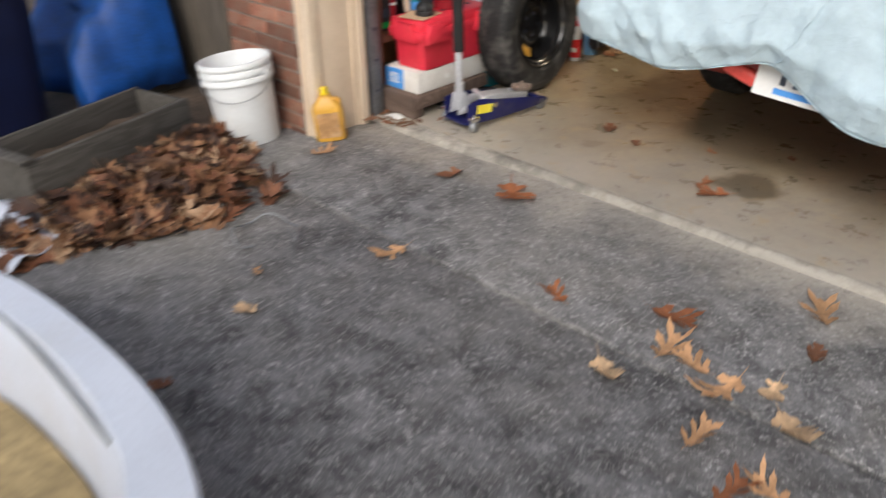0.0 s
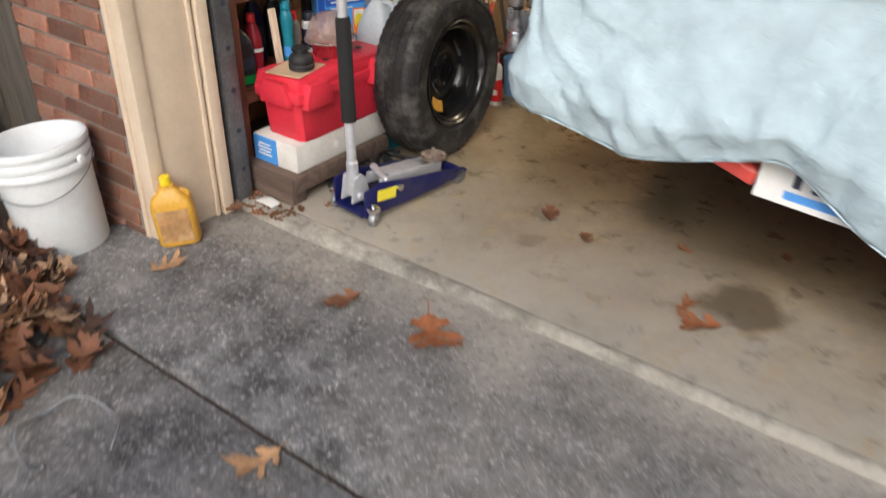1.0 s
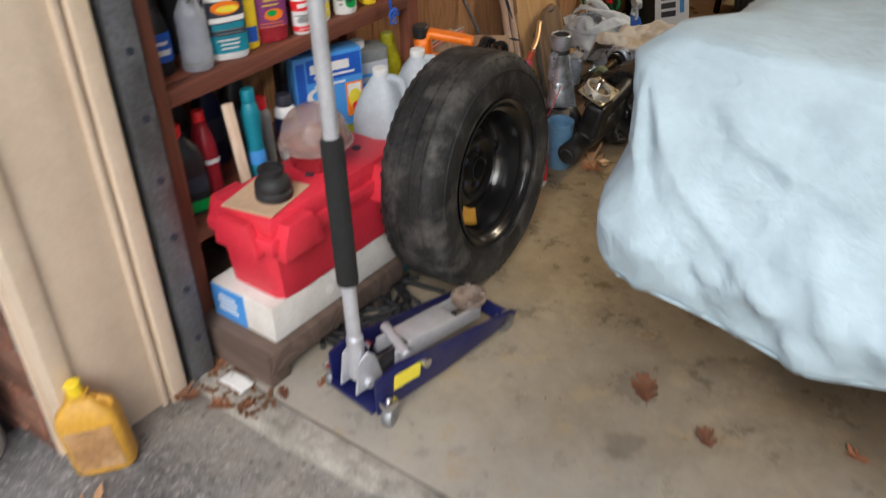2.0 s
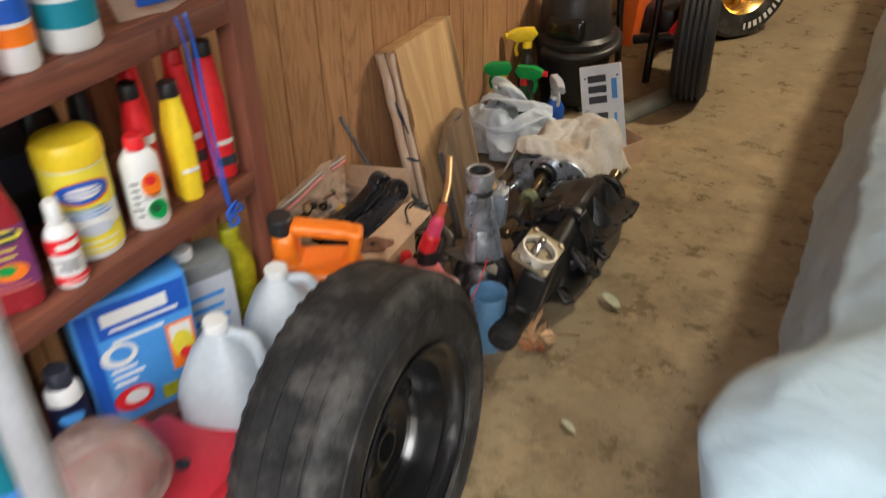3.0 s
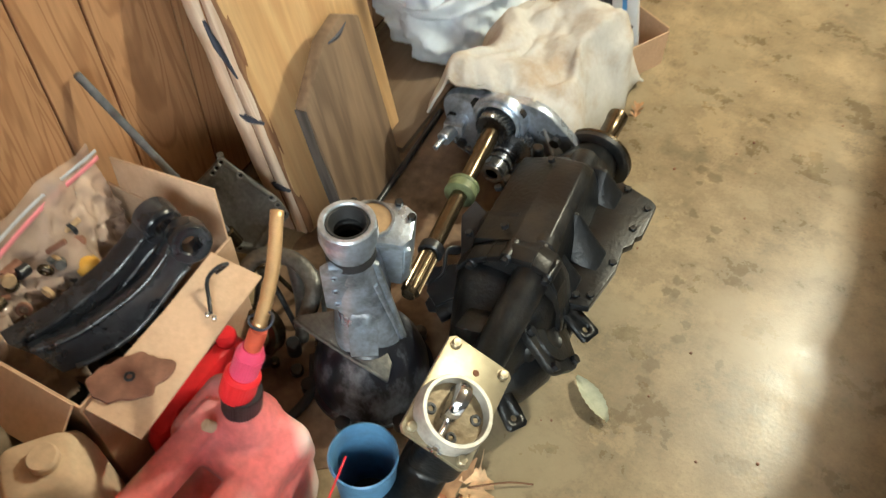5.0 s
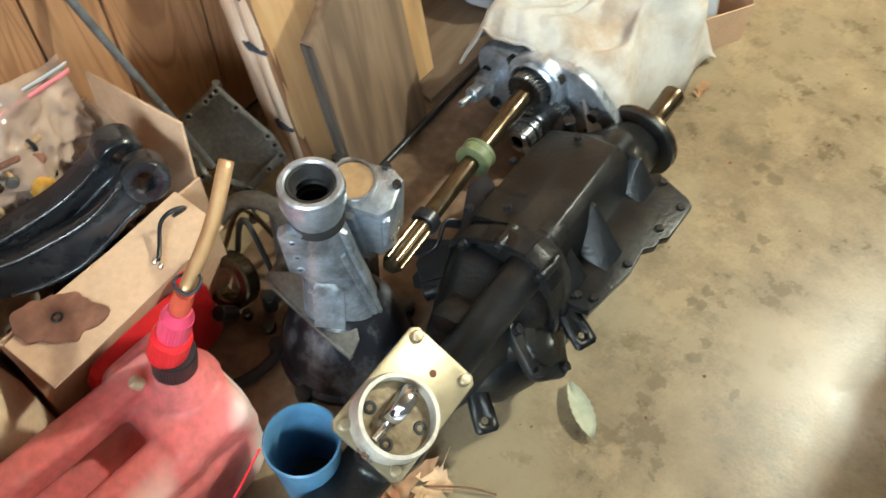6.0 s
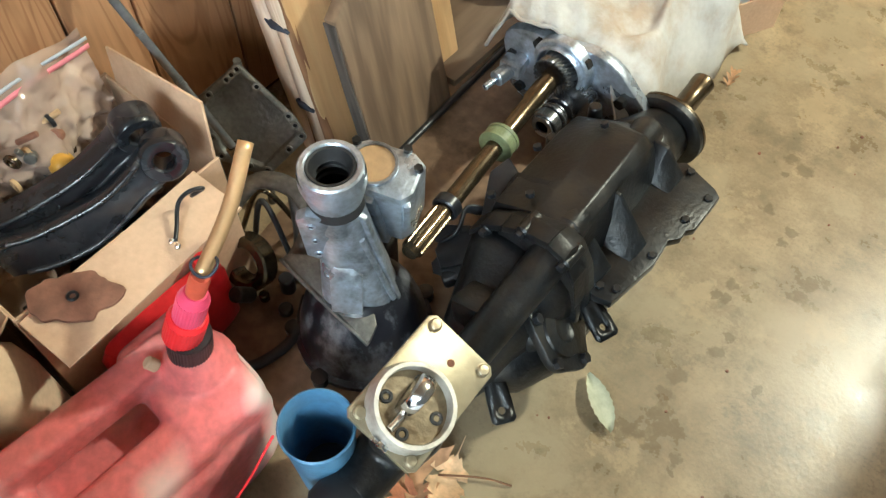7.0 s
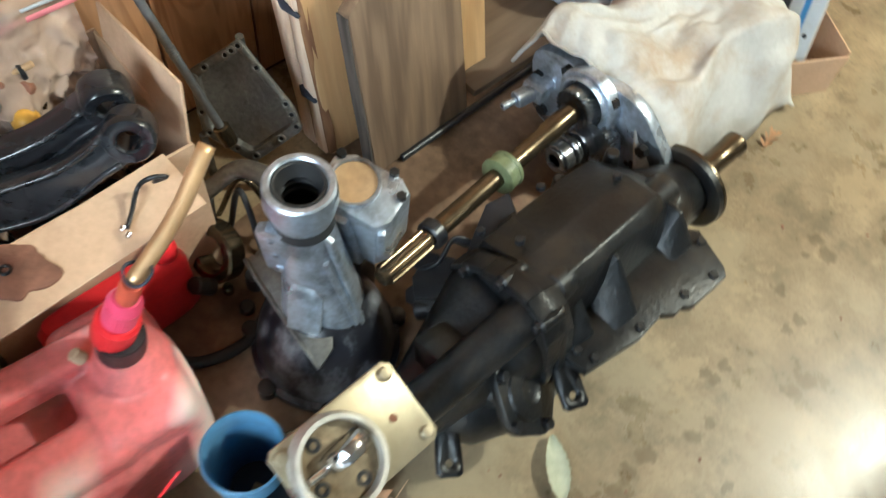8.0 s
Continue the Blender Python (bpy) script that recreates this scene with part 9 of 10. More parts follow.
    for k in range(4):
        bm = B()
        annulus(bm, 0.0036, 0.0076, 0.008, sm @ pose(0, 0, 0.004, 0, 0, 90 * k + 20) @ pose(0.03, 0, 0), 14, 0.0008)
        screw = part("screw", bm, M_GREASE, ring)
        bm = B()
        cyl(bm, 0.0033, 0.003, sm @ pose(0, 0, 0.004, 0, 0, 90 * k + 20) @ pose(0.03, 0, 0), 6)
        part("screw_socket", bm, M_HOLE, screw)
    fm = sm @ pose(0, 0, 0, 0, 0, 5)
    bm = B()
    box(bm, 0.022, 0.066, 0.002, fm @ pose(0.006, 0, 0.0052), 0.0008)
    part("slot", bm, M_HOLE, ring)
    bm = B()
    prism(bm, [(-0.016, 0.0), (0.02, 0.0), (0.024, 0.018), (0.02, 0.03), (0.01, 0.036), (-0.002, 0.034), (-0.012, 0.022)], 0.016, fm @ pose(-0.004, 0.004, 0.004, 90, 0, 90) @ Matrix.Scale(1.25, 4) @ pose(0, 0, -0.009), 0.005)
    rod(bm, fm @ Vector((-0.003, -0.014, 0.008)), fm @ Vector((-0.006, -0.034, 0.010)), 0.0055, 0.005, 14, 0.001)
    part("shift_finger", bm, M_CHROME, ring, "bright steel shift finger")
    bm = B()
    box(bm, 0.02, 0.006, 0.005, sm @ pose(0.0, -0.051, 0.006), 0.0012)
    box(bm, 0.008, 0.008, 0.014, sm @ pose(0.0, -0.051, 0.008), 0.0015)
    part("clip", bm, M_CHROME, ring)
    # shift linkage brackets on the wall side
    bm = B()
    prism(bm, [(-0.05, -0.03), (0.05, -0.02), (0.06, 0.0), (0.03, 0.025), (-0.04, 0.02), (-0.06, 0.0)], 0.009, pose(-0.105, 0.0, 0.135, 10, -20, 35), 0.002)
    prism(bm, [(-0.02, -0.07), (0.02, -0.06), (0.025, 0.05), (0.0, 0.075), (-0.022, 0.05)], 0.008, pose(-0.115, 0.06, 0.15, 30, -10, 20), 0.002)
    part("linkage_bracket", bm, M_GREASE, g)
    bm = B()
    rod(bm, (-0.12, -0.055, 0.1), (-0.06, 0.02, 0.13), 0.014, 0.011, 14, 0.002)
    part("linkage_rod", bm, M_GREASE, g)
    bm = B()
    rod(bm, (-0.14, 0.09, 0.15), (-0.06, 0.12, 0.15), 0.012, 0.012, 12, 0.002)
    part("linkage_rod", bm, M_GREASE, g)
    for x, y, z in ((-0.12, 0.10, 0.165), (-0.115, 0.19, 0.18), (-0.10, 0.275, 0.185)):
        bm = B()
        rod(bm, (x, y, z - 0.03), (x - 0.004, y, z + 0.008), 0.012, 0.01, 12, 0.002)
        part("boss", bm, M_CASTBLACK, g)
    return g


gearbox()


# ---- gear cluster under the rag ----
def gear_cluster():
    g = thing("gear_cluster", "bare aluminium gear plate with shafts, partly under a rag", "car part", pose(-2.685, 5.30, 0.0))
    bm = B()
    pts = []
    for i in range(40):
        t = 2 * math.pi * i / 40
        r = 1 + 0.07 * math.cos(5 * t) + 0.05 * math.sin(3 * t)
        pts.append((0.135 * r * math.cos(t), 0.098 + 0.095 * r * math.sin(t)))
    prism(bm, pts, 0.022, pose(0.015, 0.03, 0.0, 90, 0, 4), 0.004)
    pl = part("plate", bm, M_ALU, g)
    bm = B()
    box(bm, 0.16, 0.22, 0.13, pose(0.0, 0.155, 0.066), 0.03, 3)
    part("case", bm, M_ALU_DIRTY, g)
    for k in range(7):
        t = radians(30 + 47 * k)
        bm = B()
        cyl(bm, 0.0105, 0.012, pose(0.015 + 0.112 * math.cos(t), 0.006, 0.1 + 0.078 * math.sin(t), 90, 0, 0), 6, bevel=0.001)
        part("bolt", bm, M_CASTBLACK, pl)
    c = Vector((0.002, 0, 0.148))
    TIP = Vector((0.056, -0.437, 0.174))
    bm = B()
    annulus(bm, 0.0385, 0.053, 0.022, pose(c.x, 0.012, c.z, 90, 0, 0), 44, 0.003)
    annulus(bm, 0.0385, 0.0445, 0.03, pose(c.x, 0.012, c.z, 90, 0, 0), 44, 0.002)
    part("bearing_ring", bm, M_ALU, pl, "worn steel bearing ring")
    # helical pinion
    bm = B()
    n = 26
    poly = []
    for i in range(n * 4):
        t = 2 * math.pi * i / (n * 4)
        poly.append((0.033 if i % 4 < 2 else 0.0285, t))
    rows = []
    for k in range(7):
        y = 0.004 - 0.040 * k / 6
        rows.append([bm.verts.new((c.x + r * math.cos(t + 0.09 * k), y, c.z + r * math.sin(t + 0.09 * k))) for r, t in poly])
    for p, q in zip(rows, rows[1:]):
        for i in range(n * 4):
            bm.faces.new((p[i], p[(i + 1) % (n * 4)], q[(i + 1) % (n * 4)], q[i]))
    bm.faces.new(rows[0])
    bm.faces.new(list(reversed(rows[-1])))
    part("helical_gear", bm, M_GEAR, g, "oily helical steel gear", sharp=30)
    bm = B()
    lathe(bm, [(0.0165, 0.0), (0.0165, 0.07), (0.0138, 0.075), (0.0138, 0.3), (0.0155, 0.303), (0.0155, 0.318), (0.0125, 0.322), (0.014, 0.326), (0.014, 0.405), (0.011, 0.412), (0.0, 0.412)], 24,
          aim((c.x, -0.03, c.z), TIP))
    sh = part("main_shaft", bm, M_SHAFT, g, "long oily steel shaft")
    bm = B()
    m = aim((c.x, -0.03, c.z), TIP)
    ribbed(bm, 0.0156, 0.074, 18, 0.0017, m @ pose(0, 0, 0.33))
    part("spline", bm, M_SHAFT, sh)
    bm = B()
    annulus(bm, 0.013, 0.0205, 0.018, m @ pose(0, 0, 0.306), 24, 0.002)
    part("clip_ring", bm, M_GREASE, sh)
    bm = B()
    ribbed(bm, 0.0262, 0.02, 40, 0.0009, m @ pose(0, 0, 0.16))
    lathe(bm, [(0.0245, -0.004), (0.0275, -0.002), (0.0275, 0.003), (0.026, 0.004), (0.026, 0.016), (0.0275, 0.017), (0.0275, 0.022), (0.0245, 0.024), (0.014, 0.024), (0.014, -0.004)], 36, m @ pose(0, 0, 0.16), close=True)
    part("worm_gear", bm, M_GREENGEAR, sh, "pale green nylon speedometer gear")
    bm = B()
    for y, r, h_ in ((0.0, 0.02, 0.02), (-0.02, 0.026, 0.018), (-0.042, 0.022, 0.006), (-0.05, 0.026, 0.008), (-0.06, 0.024, 0.02)):
        cyl(bm, r, h_, pose(0.028, y, 0.092, 90, 0, 0), 28, bevel=0.002)
    lathe(bm, [(0.02, 0.0), (0.02, 0.004), (0.012, 0.004), (0.012, -0.006), (0.0, -0.006)], 24, pose(0.028, -0.08, 0.092, 90, 0, 0))
    ribbed(bm, 0.034, 0.024, 22, 0.004, pose(0.045, 0.004, 0.105, 90, 0, 0))
    part("lay_shaft", bm, M_GEAR, g, "short steel layshaft end")
    bm = B()
    rod(bm, (-0.075, 0.01, 0.11), (-0.085, -0.06, 0.105), 0.014, 0.014, 16, 0.002)
    rod(bm, (-0.083, -0.05, 0.106), (-0.088, -0.085, 0.104), 0.006, 0.006, 12, 0.001)
    box(bm, 0.04, 0.03, 0.03, pose(-0.08, -0.02, 0.108, 0, 0, 8), 0.006)
    part("selector_rod", bm, M_ALU, g)
    return g


gear_cluster()


def rag():
    # cloth laid over the gear case: flat on top, falling at the sides
    bm = B()
    def f(u, v):
        x = -2.826 + 0.279 * u
        y = 5.285 + 0.40 * v + 0.035 * math.sin(math.pi * u) - 0.015 * math.sin(2 * math.pi * u)
        e = min(0.34 + u / 0.2, (1 - u) / 0.24)
        top = 0.205 + 0.012 * math.sin(6 * u + 4 * v)
        z = top * min(1, max(0.0, e)) ** 0.55
        z *= (1 - max(0, (v - 0.72) / 0.28) ** 2 * 0.85)
        z -= 0.02 * max(0, 1 - v / 0.12) * math.sin(math.pi * u)
        z = max(0.012, z) + wob((u * 5, v * 5, 2), 1, 0.022) + wob((u * 12, v * 9, 5), 1, 0.014) + 0.005 * abs(wob((u * 22, v * 9 + u * 8, 8), 1, 1.0))
        x += wob((v * 4, u * 3, 9), 1, 0.03) + (0.03 * v)
        return (x, y, max(0.008, z))
    surface(bm, f, 64, 56)
    r = thing("rag", "white rag stained tan, draped over gearbox parts", "rag", I4)
    part("cloth", bm, M_RAG, r, thick=0.004, sharp=180)
    bm = B()
    tube(bm, [f(i / 30, 0.0) for i in range(31)], 0.0035, 6, 2)
    part("hem", bm, M_RAG, r, "stitched front hem")


rag()


# ---- carrier bag with spray bottles ----
def carrier_bag():
    b = thing("carrier_bag", "crumpled white plastic carrier bag, half open", "plastic bag", pose(-2.955, 5.64, 0.018))
    def f(u, v):
        t = 2 * math.pi * u
        r = 0.10 + 0.05 * math.sin(math.pi * min(1, v * 0.8 + 0.12)) - 0.015 * v
        r += wob((math.cos(t) * 2.2, math.sin(t) * 2.2, v * 3), 1.3, 0.03) + 0.014 * (1 - abs(noise.noise(Vector((math.cos(t) * 4 + v * 2, math.sin(t) * 4, v * 3))))) ** 3 - 0.008
        r += 0.006 * (1 - abs(noise.noise(Vector((math.cos(t) * 9, math.sin(t) * 9, v * 6))))) ** 4
        z = (0.15 + 0.022 * math.sin(t - 3.0)) * v + 0.02 * math.sin(3 * t + 1) * v + 0.012 * math.sin(7 * t) * v * v
        k = 0.6 if v == 0 else 1
        return Vector((1.12 * r * math.cos(t) * k, r * math.sin(t) * k, max(0.0, z)))
    bm = B()
    surface(bm, f, 110, 34)
    bmesh.ops.remove_doubles(bm, verts=bm.verts, dist=0.0005)
    part("bag", bm, M_BAG, b, thick=0.0008, sharp=180)
    def strap(pts, widths):
        """A soft flat band along a path, crumpled across its width."""
        path = smooth_path(pts, 8)
        n = len(path) - 1
        bm = B()
        def g(u, v):
            i = min(n, int(round(u * n)))
            d = (path[min(n, i + 1)] - path[max(0, i - 1)]).normalized()
            side = (d.cross(Vector((0.25, -0.55, 0.8)))).normalized()
            k = u * (len(widths) - 1)
            w = widths[min(len(widths) - 2, int(k))] * (1 - k % 1) + widths[min(len(widths) - 1, int(k) + 1)] * (k % 1) if k < len(widths) - 1 else widths[-1]
            return path[i] + side * w * (v - 0.5) + Vector((0, -0.35, 0.6)) * (0.012 * math.sin(5.5 * v + 9 * u) + wob((u * 9, v * 4, pts[0][0] * 30), 1, 0.008))
        surface(bm, g, n, 9)
        part("handle", bm, M_BAG, b, "twisted bag handle", thick=0.0008, sharp=180)
    strap([(-0.14, -0.02, 0.15), (-0.09, -0.10, 0.135), (0.0, -0.13, 0.13), (0.08, -0.08, 0.16), (0.13, 0.0, 0.17)], (0.06, 0.035, 0.03, 0.045, 0.06))
    strap([(-0.13, 0.0, 0.16), (-0.07, -0.04, 0.20), (0.01, -0.05, 0.205), (0.09, -0.03, 0.19), (0.14, 0.02, 0.15)], (0.05, 0.03, 0.028, 0.04, 0.06))
    strap([(-0.12, 0.09, 0.16), (-0.09, 0.06, 0.215), (-0.04, 0.04, 0.215), (0.0, 0.04, 0.18), (0.03, 0.03, 0.14)], (0.06, 0.045, 0.04, 0.045, 0.05))
    return b


carrier_bag()
bottle("shampoo_bottle", "dark bottle with a pale label in the carrier bag", (-2.985, 5.585, 0.03), 0.165, 0.07, 0.055, M_BLACKPLASTIC, M_BLACKPLASTIC, ((0.3, 0.7, M_TANLABEL, 60),), yaw=20, tilt=18)
t = bottle("spray_bottle", "grey bottle with a green trigger head in the bag", (-3.055, 5.755, 0.03), 0.2, 0.075, 0.06, M_CLEARBODY, M_WHITE, ((0.2, 0.6, M_TUB, 60),), yaw=-60, waist=0.1)
trigger(t, 0.185, M_GREEN, M_LEMON, 1.2)
t = bottle("spray_bottle", "dark green bottle with a green trigger head", (-2.985, 5.80, 0.018), 0.195, 0.075, 0.06, M_DKGREEN, M_DKGREEN, (), yaw=100, waist=0.1)
trigger(t, 0.18, M_GREEN, M_RED, 1.2)
t = bottle("glass_cleaner", "blue glass-cleaner bottle with a clear grey trigger head", (-2.868, 5.815, 0.0), 0.19, 0.08, 0.055, M_BLUE, M_WHITE, ((0.25, 0.5, M_SKYBLUE, 50), (0.12, 0.2, M_RED, 30)), yaw=40, waist=0.12)
trigger(t, 0.172, M_TUB, M_CLEARBODY, 1.2)
t = bottle("spray_bottle", "black bottle with a yellow trigger head by the wall", (-3.03, 5.92, 0.018), 0.29, 0.08, 0.065, M_BLACKPLASTIC, M_BLACKPLASTIC, (), yaw=-50)
trigger(t, 0.275, M_YELLOW, M_YELLOW, 1.25)
bm = B()
box(bm, 0.045, 0.05, 0.06, pose(-2.80, 5.70, 0.03), 0.01)
tagged(part("sponge", bm, M_YELLOW), "bright yellow sponge beside the bag", "sponge")


# ---- loose plate in a cardboard tray ----
def tray():
    b = thing("cardboard_tray", "torn brown cardboard box lying open on the floor", "box", pose(-2.625, 5.72, 0.0, 0, 0, -28) @ Matrix.Scale(0.8, 4))
    for lo, hi in (((-0.10, -0.13, 0), (0.10, 0.13, 0.004)), ((-0.10, -0.13, 0.004), (-0.096, 0.13, 0.12)), ((0.096, -0.13, 0.004), (0.10, 0.13, 0.11)), ((-0.096, -0.13, 0.004), (0.096, -0.126, 0.085)), ((-0.096, 0.126, 0.004), (0.096, 0.13, 0.12))):
        bm = B()
        span(bm, lo, hi, 0.0008, 1)
        part("panel", bm, M_CARD, b)
    bm = B()
    box(bm, 0.19, 0.09, 0.004, pose(0.0, -0.165, 0.065, 28, 0, 0), 0.0008, 1)
    part("flap", bm, M_CARD, b)
    bm = B()
    surface(bm, lambda u, v: (-0.02 + 0.09 * u, -0.12 + 0.06 * v, 0.07 + 0.03 * math.sin(3 * u + 4 * v)), 8, 6)
    part("tape", bm, M_CLEAR, b, "strip of clear tape")


tray()


def loose_plate():
    TL, TR = Vector((-2.787, 5.833, 0.284)), Vector((-2.644, 5.85, 0.325))
    u = (TR - TL).normalized()
    v = Vector((0.103, -0.119, -0.245))
    v = (v - u * v.dot(u)).normalized()
    n = u.cross(v) * -1
    m = Matrix(((u.x, -v.x, n.x, 0), (u.y, -v.y, n.y, 0), (u.z, -v.z, n.z, 0), (0, 0, 0, 1)))
    c = (TL + TR) / 2 + v * 0.1525
    m.translation = c
    p = thing("number_plate", "white metal licence plate leaning on its short edge", "licence plate", m)
    bm = B()
    box(bm, 0.152, 0.305, 0.0015, I4, 0.0006, 1)
    pl = part("sheet", bm, M_PLATE, p)
    bm = B()
    for x0, x1, y0, y1 in ((-0.0755, 0.0755, 0.1495, 0.1525), (-0.0755, 0.0755, -0.1525, -0.1495), (-0.0758, -0.0728, -0.149, 0.149), (0.0728, 0.0758, -0.149, 0.149)):
        span(bm, (x0, y0, 0.0006), (x1, y1, 0.002), 0.0004, 1)
    part("rim", bm, M_WHITE, p)
    # characters as plain bars, running down the plate
    for k, y in enumerate((0.105, 0.068, 0.031, -0.028, -0.065, -0.102)):
        bm = B()
        span(bm, (-0.048, y - 0.0125, 0.0007), (0.018, y + 0.0125, 0.0016), 0.0003, 1)
        part("plate_bar", bm, M_INK, pl)
    bm = B()
    span(bm, (0.036, 0.03, 0.0007), (0.056, 0.10, 0.0014))
    part("print_bar", bm, M_SKYBLUE, pl)
    bm = B()
    span(bm, (0.04, -0.11, 0.0007), (0.05, -0.02, 0.0014))
    part("print_bar", bm, M_SKYBLUE, pl)
    bm = B()
    span(bm, (-0.066, -0.04, 0.0007), (-0.048, 0.0, 0.0014))
    part("date_sticker", bm, M_TUB, pl)
    for x in (-0.058, 0.06):
        for y in (0.11, -0.11):
            bm = B()
            cyl(bm, 0.004, 0.001, pose(x, y, 0.0008), 12)
            part("bolt_hole", bm, M_INK, pl)


loose_plate()


# ---- vacuum, tractor wheel and go-kart wheel at the back ----
def vacuum():
    v = thing("shop_vacuum", "dusty black shop vacuum with a domed top", "vacuum cleaner", pose(-2.935, 6.17, 0.0))
    bm = B()
    lathe(bm, [(0.0, 0.02), (0.12, 0.02), (0.125, 0.03), (0.15, 0.23), (0.155, 0.24), (0.15, 0.25)], 40)
    part("drum", bm, M_BLACKPLASTIC, v)
    bm = B()
    lathe(bm, [(0.158, 0.245), (0.162, 0.255), (0.16, 0.285), (0.145, 0.30), (0.14, 0.36), (0.13, 0.44), (0.10, 0.49), (0.05, 0.51), (0.0, 0.512)], 40)
    head = part("head", bm, M_DUSTY, v, "dusty brown-black domed motor head")
    bm = B()
    box(bm, 0.15, 0.05, 0.09, pose(0.01, -0.125, 0.34, -8, 0, 0), 0.02, 3)
    part("panel", bm, M_BLACKGLOSS, head)
    bm = B()
    lathe(bm, [(0.152, 0.236), (0.156, 0.243)], 12, I4, arc=(-95, -55))
    part("pink_tag", bm, M_PINK, head, thick=0.002)
    bm = B()
    tube(bm, [(0.17 * math.cos(t), 0.165 * math.sin(t), 0.26 + 0.02 * math.sin(t * 1.3)) for t in [-2.0 + 0.32 * i for i in range(12)]], 0.019, 12, 5)
    part("hose", bm, M_DUSTY, v, "brown-black corrugated hose")
    for k in range(6):
        bm = B()
        span(bm, (0.085, -0.112, 0.05 + 0.026 * k), (0.112, -0.09, 0.066 + 0.026 * k))
        part("print_bar", bm, M_LIME, v, "yellow-green print")
    for a in (40, 130, 220, 310):
        bm = B()
        cyl(bm, 0.02, 0.02, pose(0.11 * math.cos(radians(a)), 0.11 * math.sin(radians(a)), 0.0), 14, bevel=0.004)
        part("caster", bm, M_BLACKPLASTIC, v)


vacuum()


def garden_tractor():
    g = thing("garden_tractor", "orange and black garden tractor with ribbed front tyre", "tractor", pose(-2.515, 6.42, 0.0))
    R = 0.26
    bm = B()
    prof = [(0.13, -0.055), (0.17, -0.07), (0.215, -0.072), (0.24, -0.062)]
    ribs = []
    for z in (-0.045, -0.022, 0.0, 0.022, 0.045):
        ribs += [(R - 0.012, z - 0.0085), (R, z - 0.006), (R, z + 0.006), (R - 0.012, z + 0.0085)]
    lathe(bm, prof + ribs + [(r, -z) for r, z in reversed(prof)], 64, pose(0.0, 0, R, 0, 90, 10), close=True)
    part("front_tyre", bm, M_RUBBER2, g, "black ribbed front tyre")
    bm = B()
    lathe(bm, [(0.0, 0.02), (0.03, 0.03), (0.04, 0.01), (0.11, 0.0), (0.125, 0.05), (0.135, 0.06), (0.135, -0.06), (0.0, -0.03)], 36, pose(0.0, 0, R, 0, 90, 10))
    part("rim", bm, M_ORANGEPAINT, g)
    bm = B()
    prism(bm, [(0.0, 0.0), (0.05, 0.0), (0.10, 0.45), (0.0, 0.5), (-0.03, 0.2)], 0.3, pose(-0.31, -0.02, 0.17, 90, 0, 0) @ pose(0, 0, -0.3), 0.01)
    part("side_panel", bm, M_ORANGEPAINT, g, "bright orange sheet-metal panel")
    bm = B()
    rod(bm, (-0.175, -0.03, 0.04), (-0.13, -0.06, 0.75), 0.016, 0.016, 14)
    rod(bm, (-0.30, -0.03, 0.10), (-0.33, -0.05, 0.75), 0.014, 0.014, 14)
    part("frame_bar", bm, M_BLACKGLOSS, g)
    bm = B()
    rod(bm, (-0.25, 0.0, 0.2), (0.0, 0.0, R), 0.02)
    box(bm, 0.2, 0.5, 0.12, pose(-0.22, 0.35, 0.25), 0.02)
    part("axle", bm, M_GREASE, g)
    bm = B()
    lathe(bm, [(0.0, -0.09), (0.2, -0.09), (0.24, -0.07), (0.25, 0.0), (0.24, 0.07), (0.2, 0.09), (0.0, 0.09)], 40, pose(-0.25, 0.62, 0.25, 0, 90, 0))
    part("rear_wheel", bm, M_RUBBER, g)
    bm = B()
    rod(bm, (-0.09, -0.05, 0.27), (-0.05, -0.06, 0.34), 0.012, 0.012)
    part("red_lever", bm, M_RED, g)
    return g


garden_tractor()


def kart_wheel():
    k = thing("kart_wheel", "black tyre with white letter bars and a gold rim", "wheel", pose(-2.54, 7.24, 0.0, 0, 0, -38))
    R = 0.27
    c = pose(0, 0, R, 0, 90, 0)
    bm = B()
    lathe(bm, [(0.15, -0.08), (0.2, -0.105), (0.25, -0.095), (R, -0.07), (R, 0.07), (0.25, 0.095), (0.2, 0.105), (0.15, 0.08)], 56, c, close=True)
    ty = part("tyre", bm, M_RUBBER, k)
    for j in range(26):
        bm = B()
        box(bm, 0.03, 0.012 + 0.004 * (j % 3), 0.002, c @ pose(0, 0, 0, 0, 0, 8.5 * j + (12 if j > 12 else 0)) @ pose(0.205, 0, 0.1055), 0.0006, 1)
        part("letter_bar", bm, M_WHITE2, ty)
    bm = B()
    lathe(bm, [(0.0, 0.03), (0.04, 0.045), (0.05, 0.02), (0.12, 0.01), (0.14, 0.07), (0.155, 0.085), (0.158, 0.07), (0.15, -0.08), (0.0, -0.02)], 44, c)
    rim = part("rim", bm, M_GOLD, k, "shiny gold rim")
    for j in range(5):
        bm = B()
        box(bm, 0.1, 0.03, 0.02, c @ pose(0, 0, 0, 0, 0, 72 * j) @ pose(0.09, 0, 0.035, 0, 10, 0), 0.006)
        part("spoke", bm, M_GOLD, rim)
    return k


kart_wheel()

gp = thing("plastic_gutter", "short grey plastic channel offcut on the floor", "plastic channel", pose(-2.64, 6.2, 0.0, 0, 0, -22))
bm = B()
lathe(bm, [(0.045, -0.15), (0.045, 0.15)], 16, pose(0, 0, 0.002, -90, 0, 0) @ pose(0, 0, 0, 0, 0, 0), arc=(180, 360))
part("channel", bm, M_GUTTER, gp, thick=0.003)

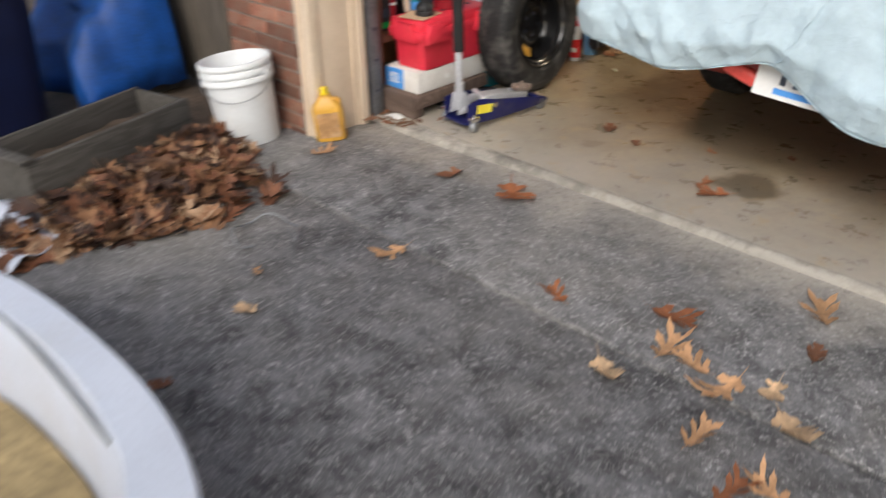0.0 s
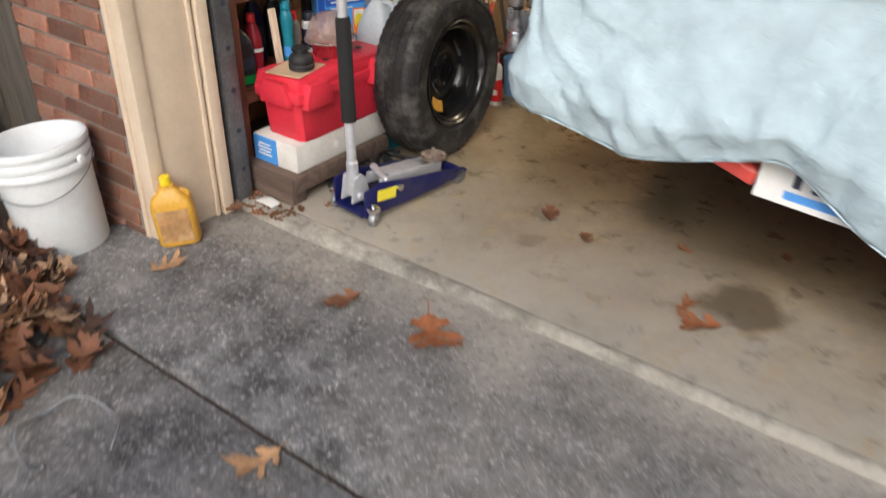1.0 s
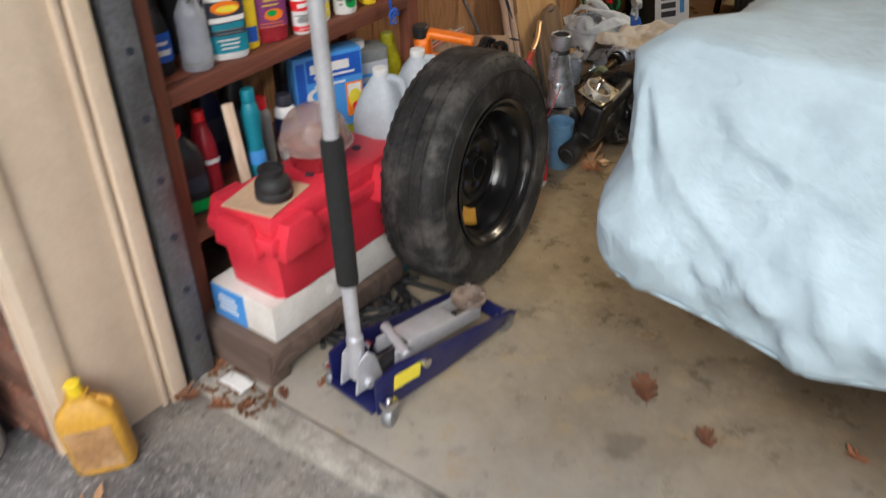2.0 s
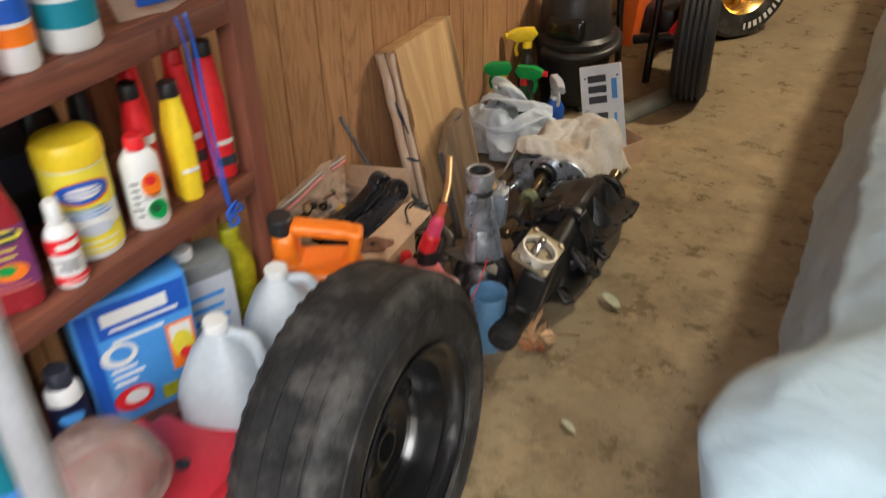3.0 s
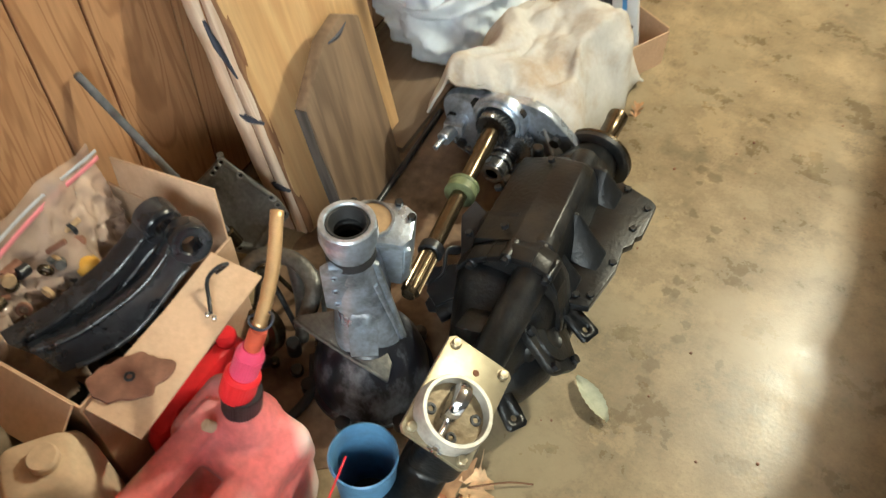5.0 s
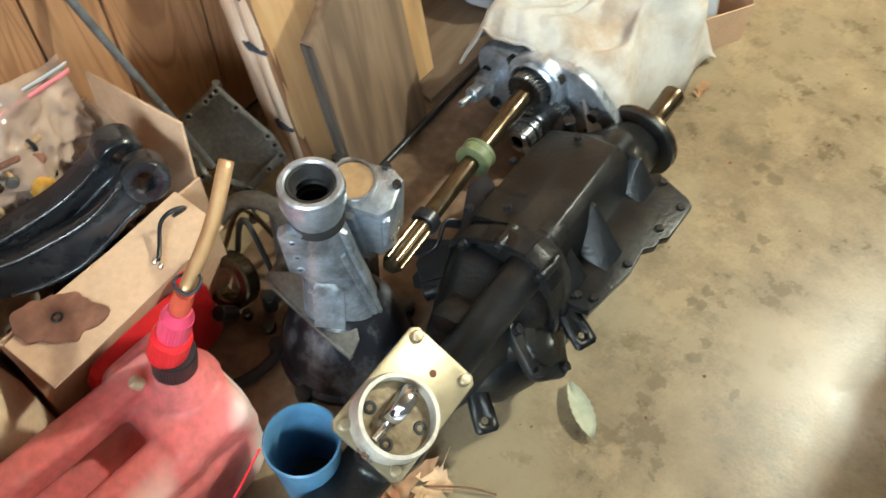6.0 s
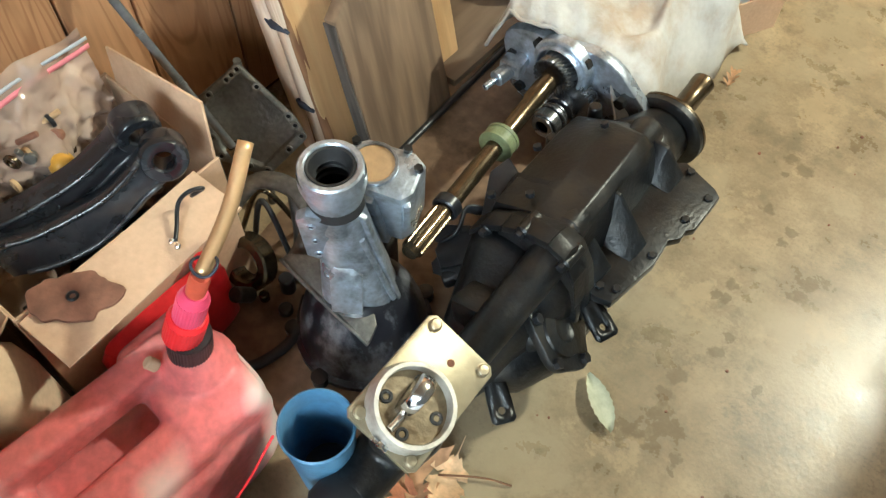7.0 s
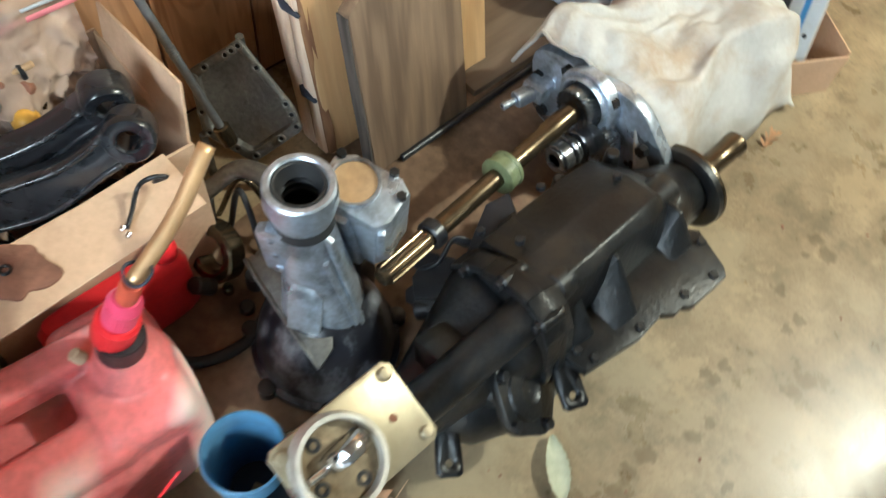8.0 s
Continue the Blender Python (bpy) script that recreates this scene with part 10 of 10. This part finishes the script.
# ---- small litter on the garage floor ----
bm = B()
n, rows = 16, []
for i in range(n + 1):
    s = i / n
    w = 0.0155 * math.sin(math.pi * min(0.98, max(0.02, s)) ** 0.9) ** 0.7 * (1 + 0.12 * (i % 2))
    rows.append([bm.verts.new((w * f, (s - 0.5) * 0.095, 0.004 + 0.010 * f * f + 0.006 * math.sin(3 * s))) for f in (-1, 0, 1)])
for a, b in zip(rows, rows[1:]):
    for k in range(2):
        bm.faces.new((a[k], a[k + 1], b[k + 1], b[k]))
pale = mesh_of("pale_leaf", bm, M_PALELEAF)
for x, y, yaw, s in ((-2.332, 4.925, 55, 0.95), (-2.262, 4.431, 60, 0.55)):
    ob = new("pale_leaf", pale)
    ob.matrix_basis = pose(x, y, 0.0, 0, 0, yaw) @ Matrix.Scale(s, 4)
    tagged(ob, "pale green dry leaf on the garage floor", "leaf", "pale leaves")
for x, y, w, s, yaw in ((-2.465, 4.69, 2, .8, 30), (-2.425, 4.70, 3, .75, 200), (-2.445, 4.655, 0, .6, 110), (-2.50, 5.60, 6, .35, 10)):
    lay_leaf(x, y, 0.0, yaw, w, s, 8, -6, "crumpled brown oak leaf beside the gearbox")
bm = B()
tube(bm, [(-2.44, 4.70, 0.006), (-2.39, 4.735, 0.008), (-2.355, 4.752, 0.004)], 0.0016, 6, 5)
tagged(part("twig", bm, M_TWIG), "thin brown twig on the garage floor", "twig")
rng = random.Random(17)
crumb = B()
for k in range(70):
    x, y = rng.uniform(-2.4, -1.95), rng.uniform(3.3, 6.2)
    lathe(crumb, [(0.0, 0.0), (0.003, 0.0005), (0.0025, 0.0025), (0.0, 0.003)], 6, pose(x, y, 0, 0, 0, rng.uniform(0, 90)) @ Matrix.Scale(rng.uniform(0.3, 1.1), 4))
tagged(part("grit", crumb, M_RUST), "scattered crumbs and grit on the garage floor", "grit", kind="stuff")


# ceiling lamp that lights the garage
cl_ = thing("ceiling_light", "white ceiling lamp holder with a round warm bulb", "ceiling lamp", pose(LAMP[0], LAMP[1], CEIL_Z))
bm = B()
lathe(bm, [(0.06, 0.0), (0.06, -0.02), (0.035, -0.035), (0.03, -0.05), (0.0, -0.05)], 28)
part("holder", bm, M_WHITE, cl_)
M_GLOW = bpy.data.materials.new("warm_bulb")
M_GLOW.use_nodes = True
gb = M_GLOW.node_tree.nodes["Principled BSDF"]
gb.inputs["Emission Color"].default_value = (1.0, 0.72, 0.42, 1)
gb.inputs["Emission Strength"].default_value = 12.0
bm = B()
lathe(bm, [(0.014, -0.05), (0.018, -0.07), (0.03, -0.1), (0.03, -0.115), (0.02, -0.135), (0.0, -0.142)], 24)
part("bulb", bm, M_GLOW, cl_, "glowing warm bulb")
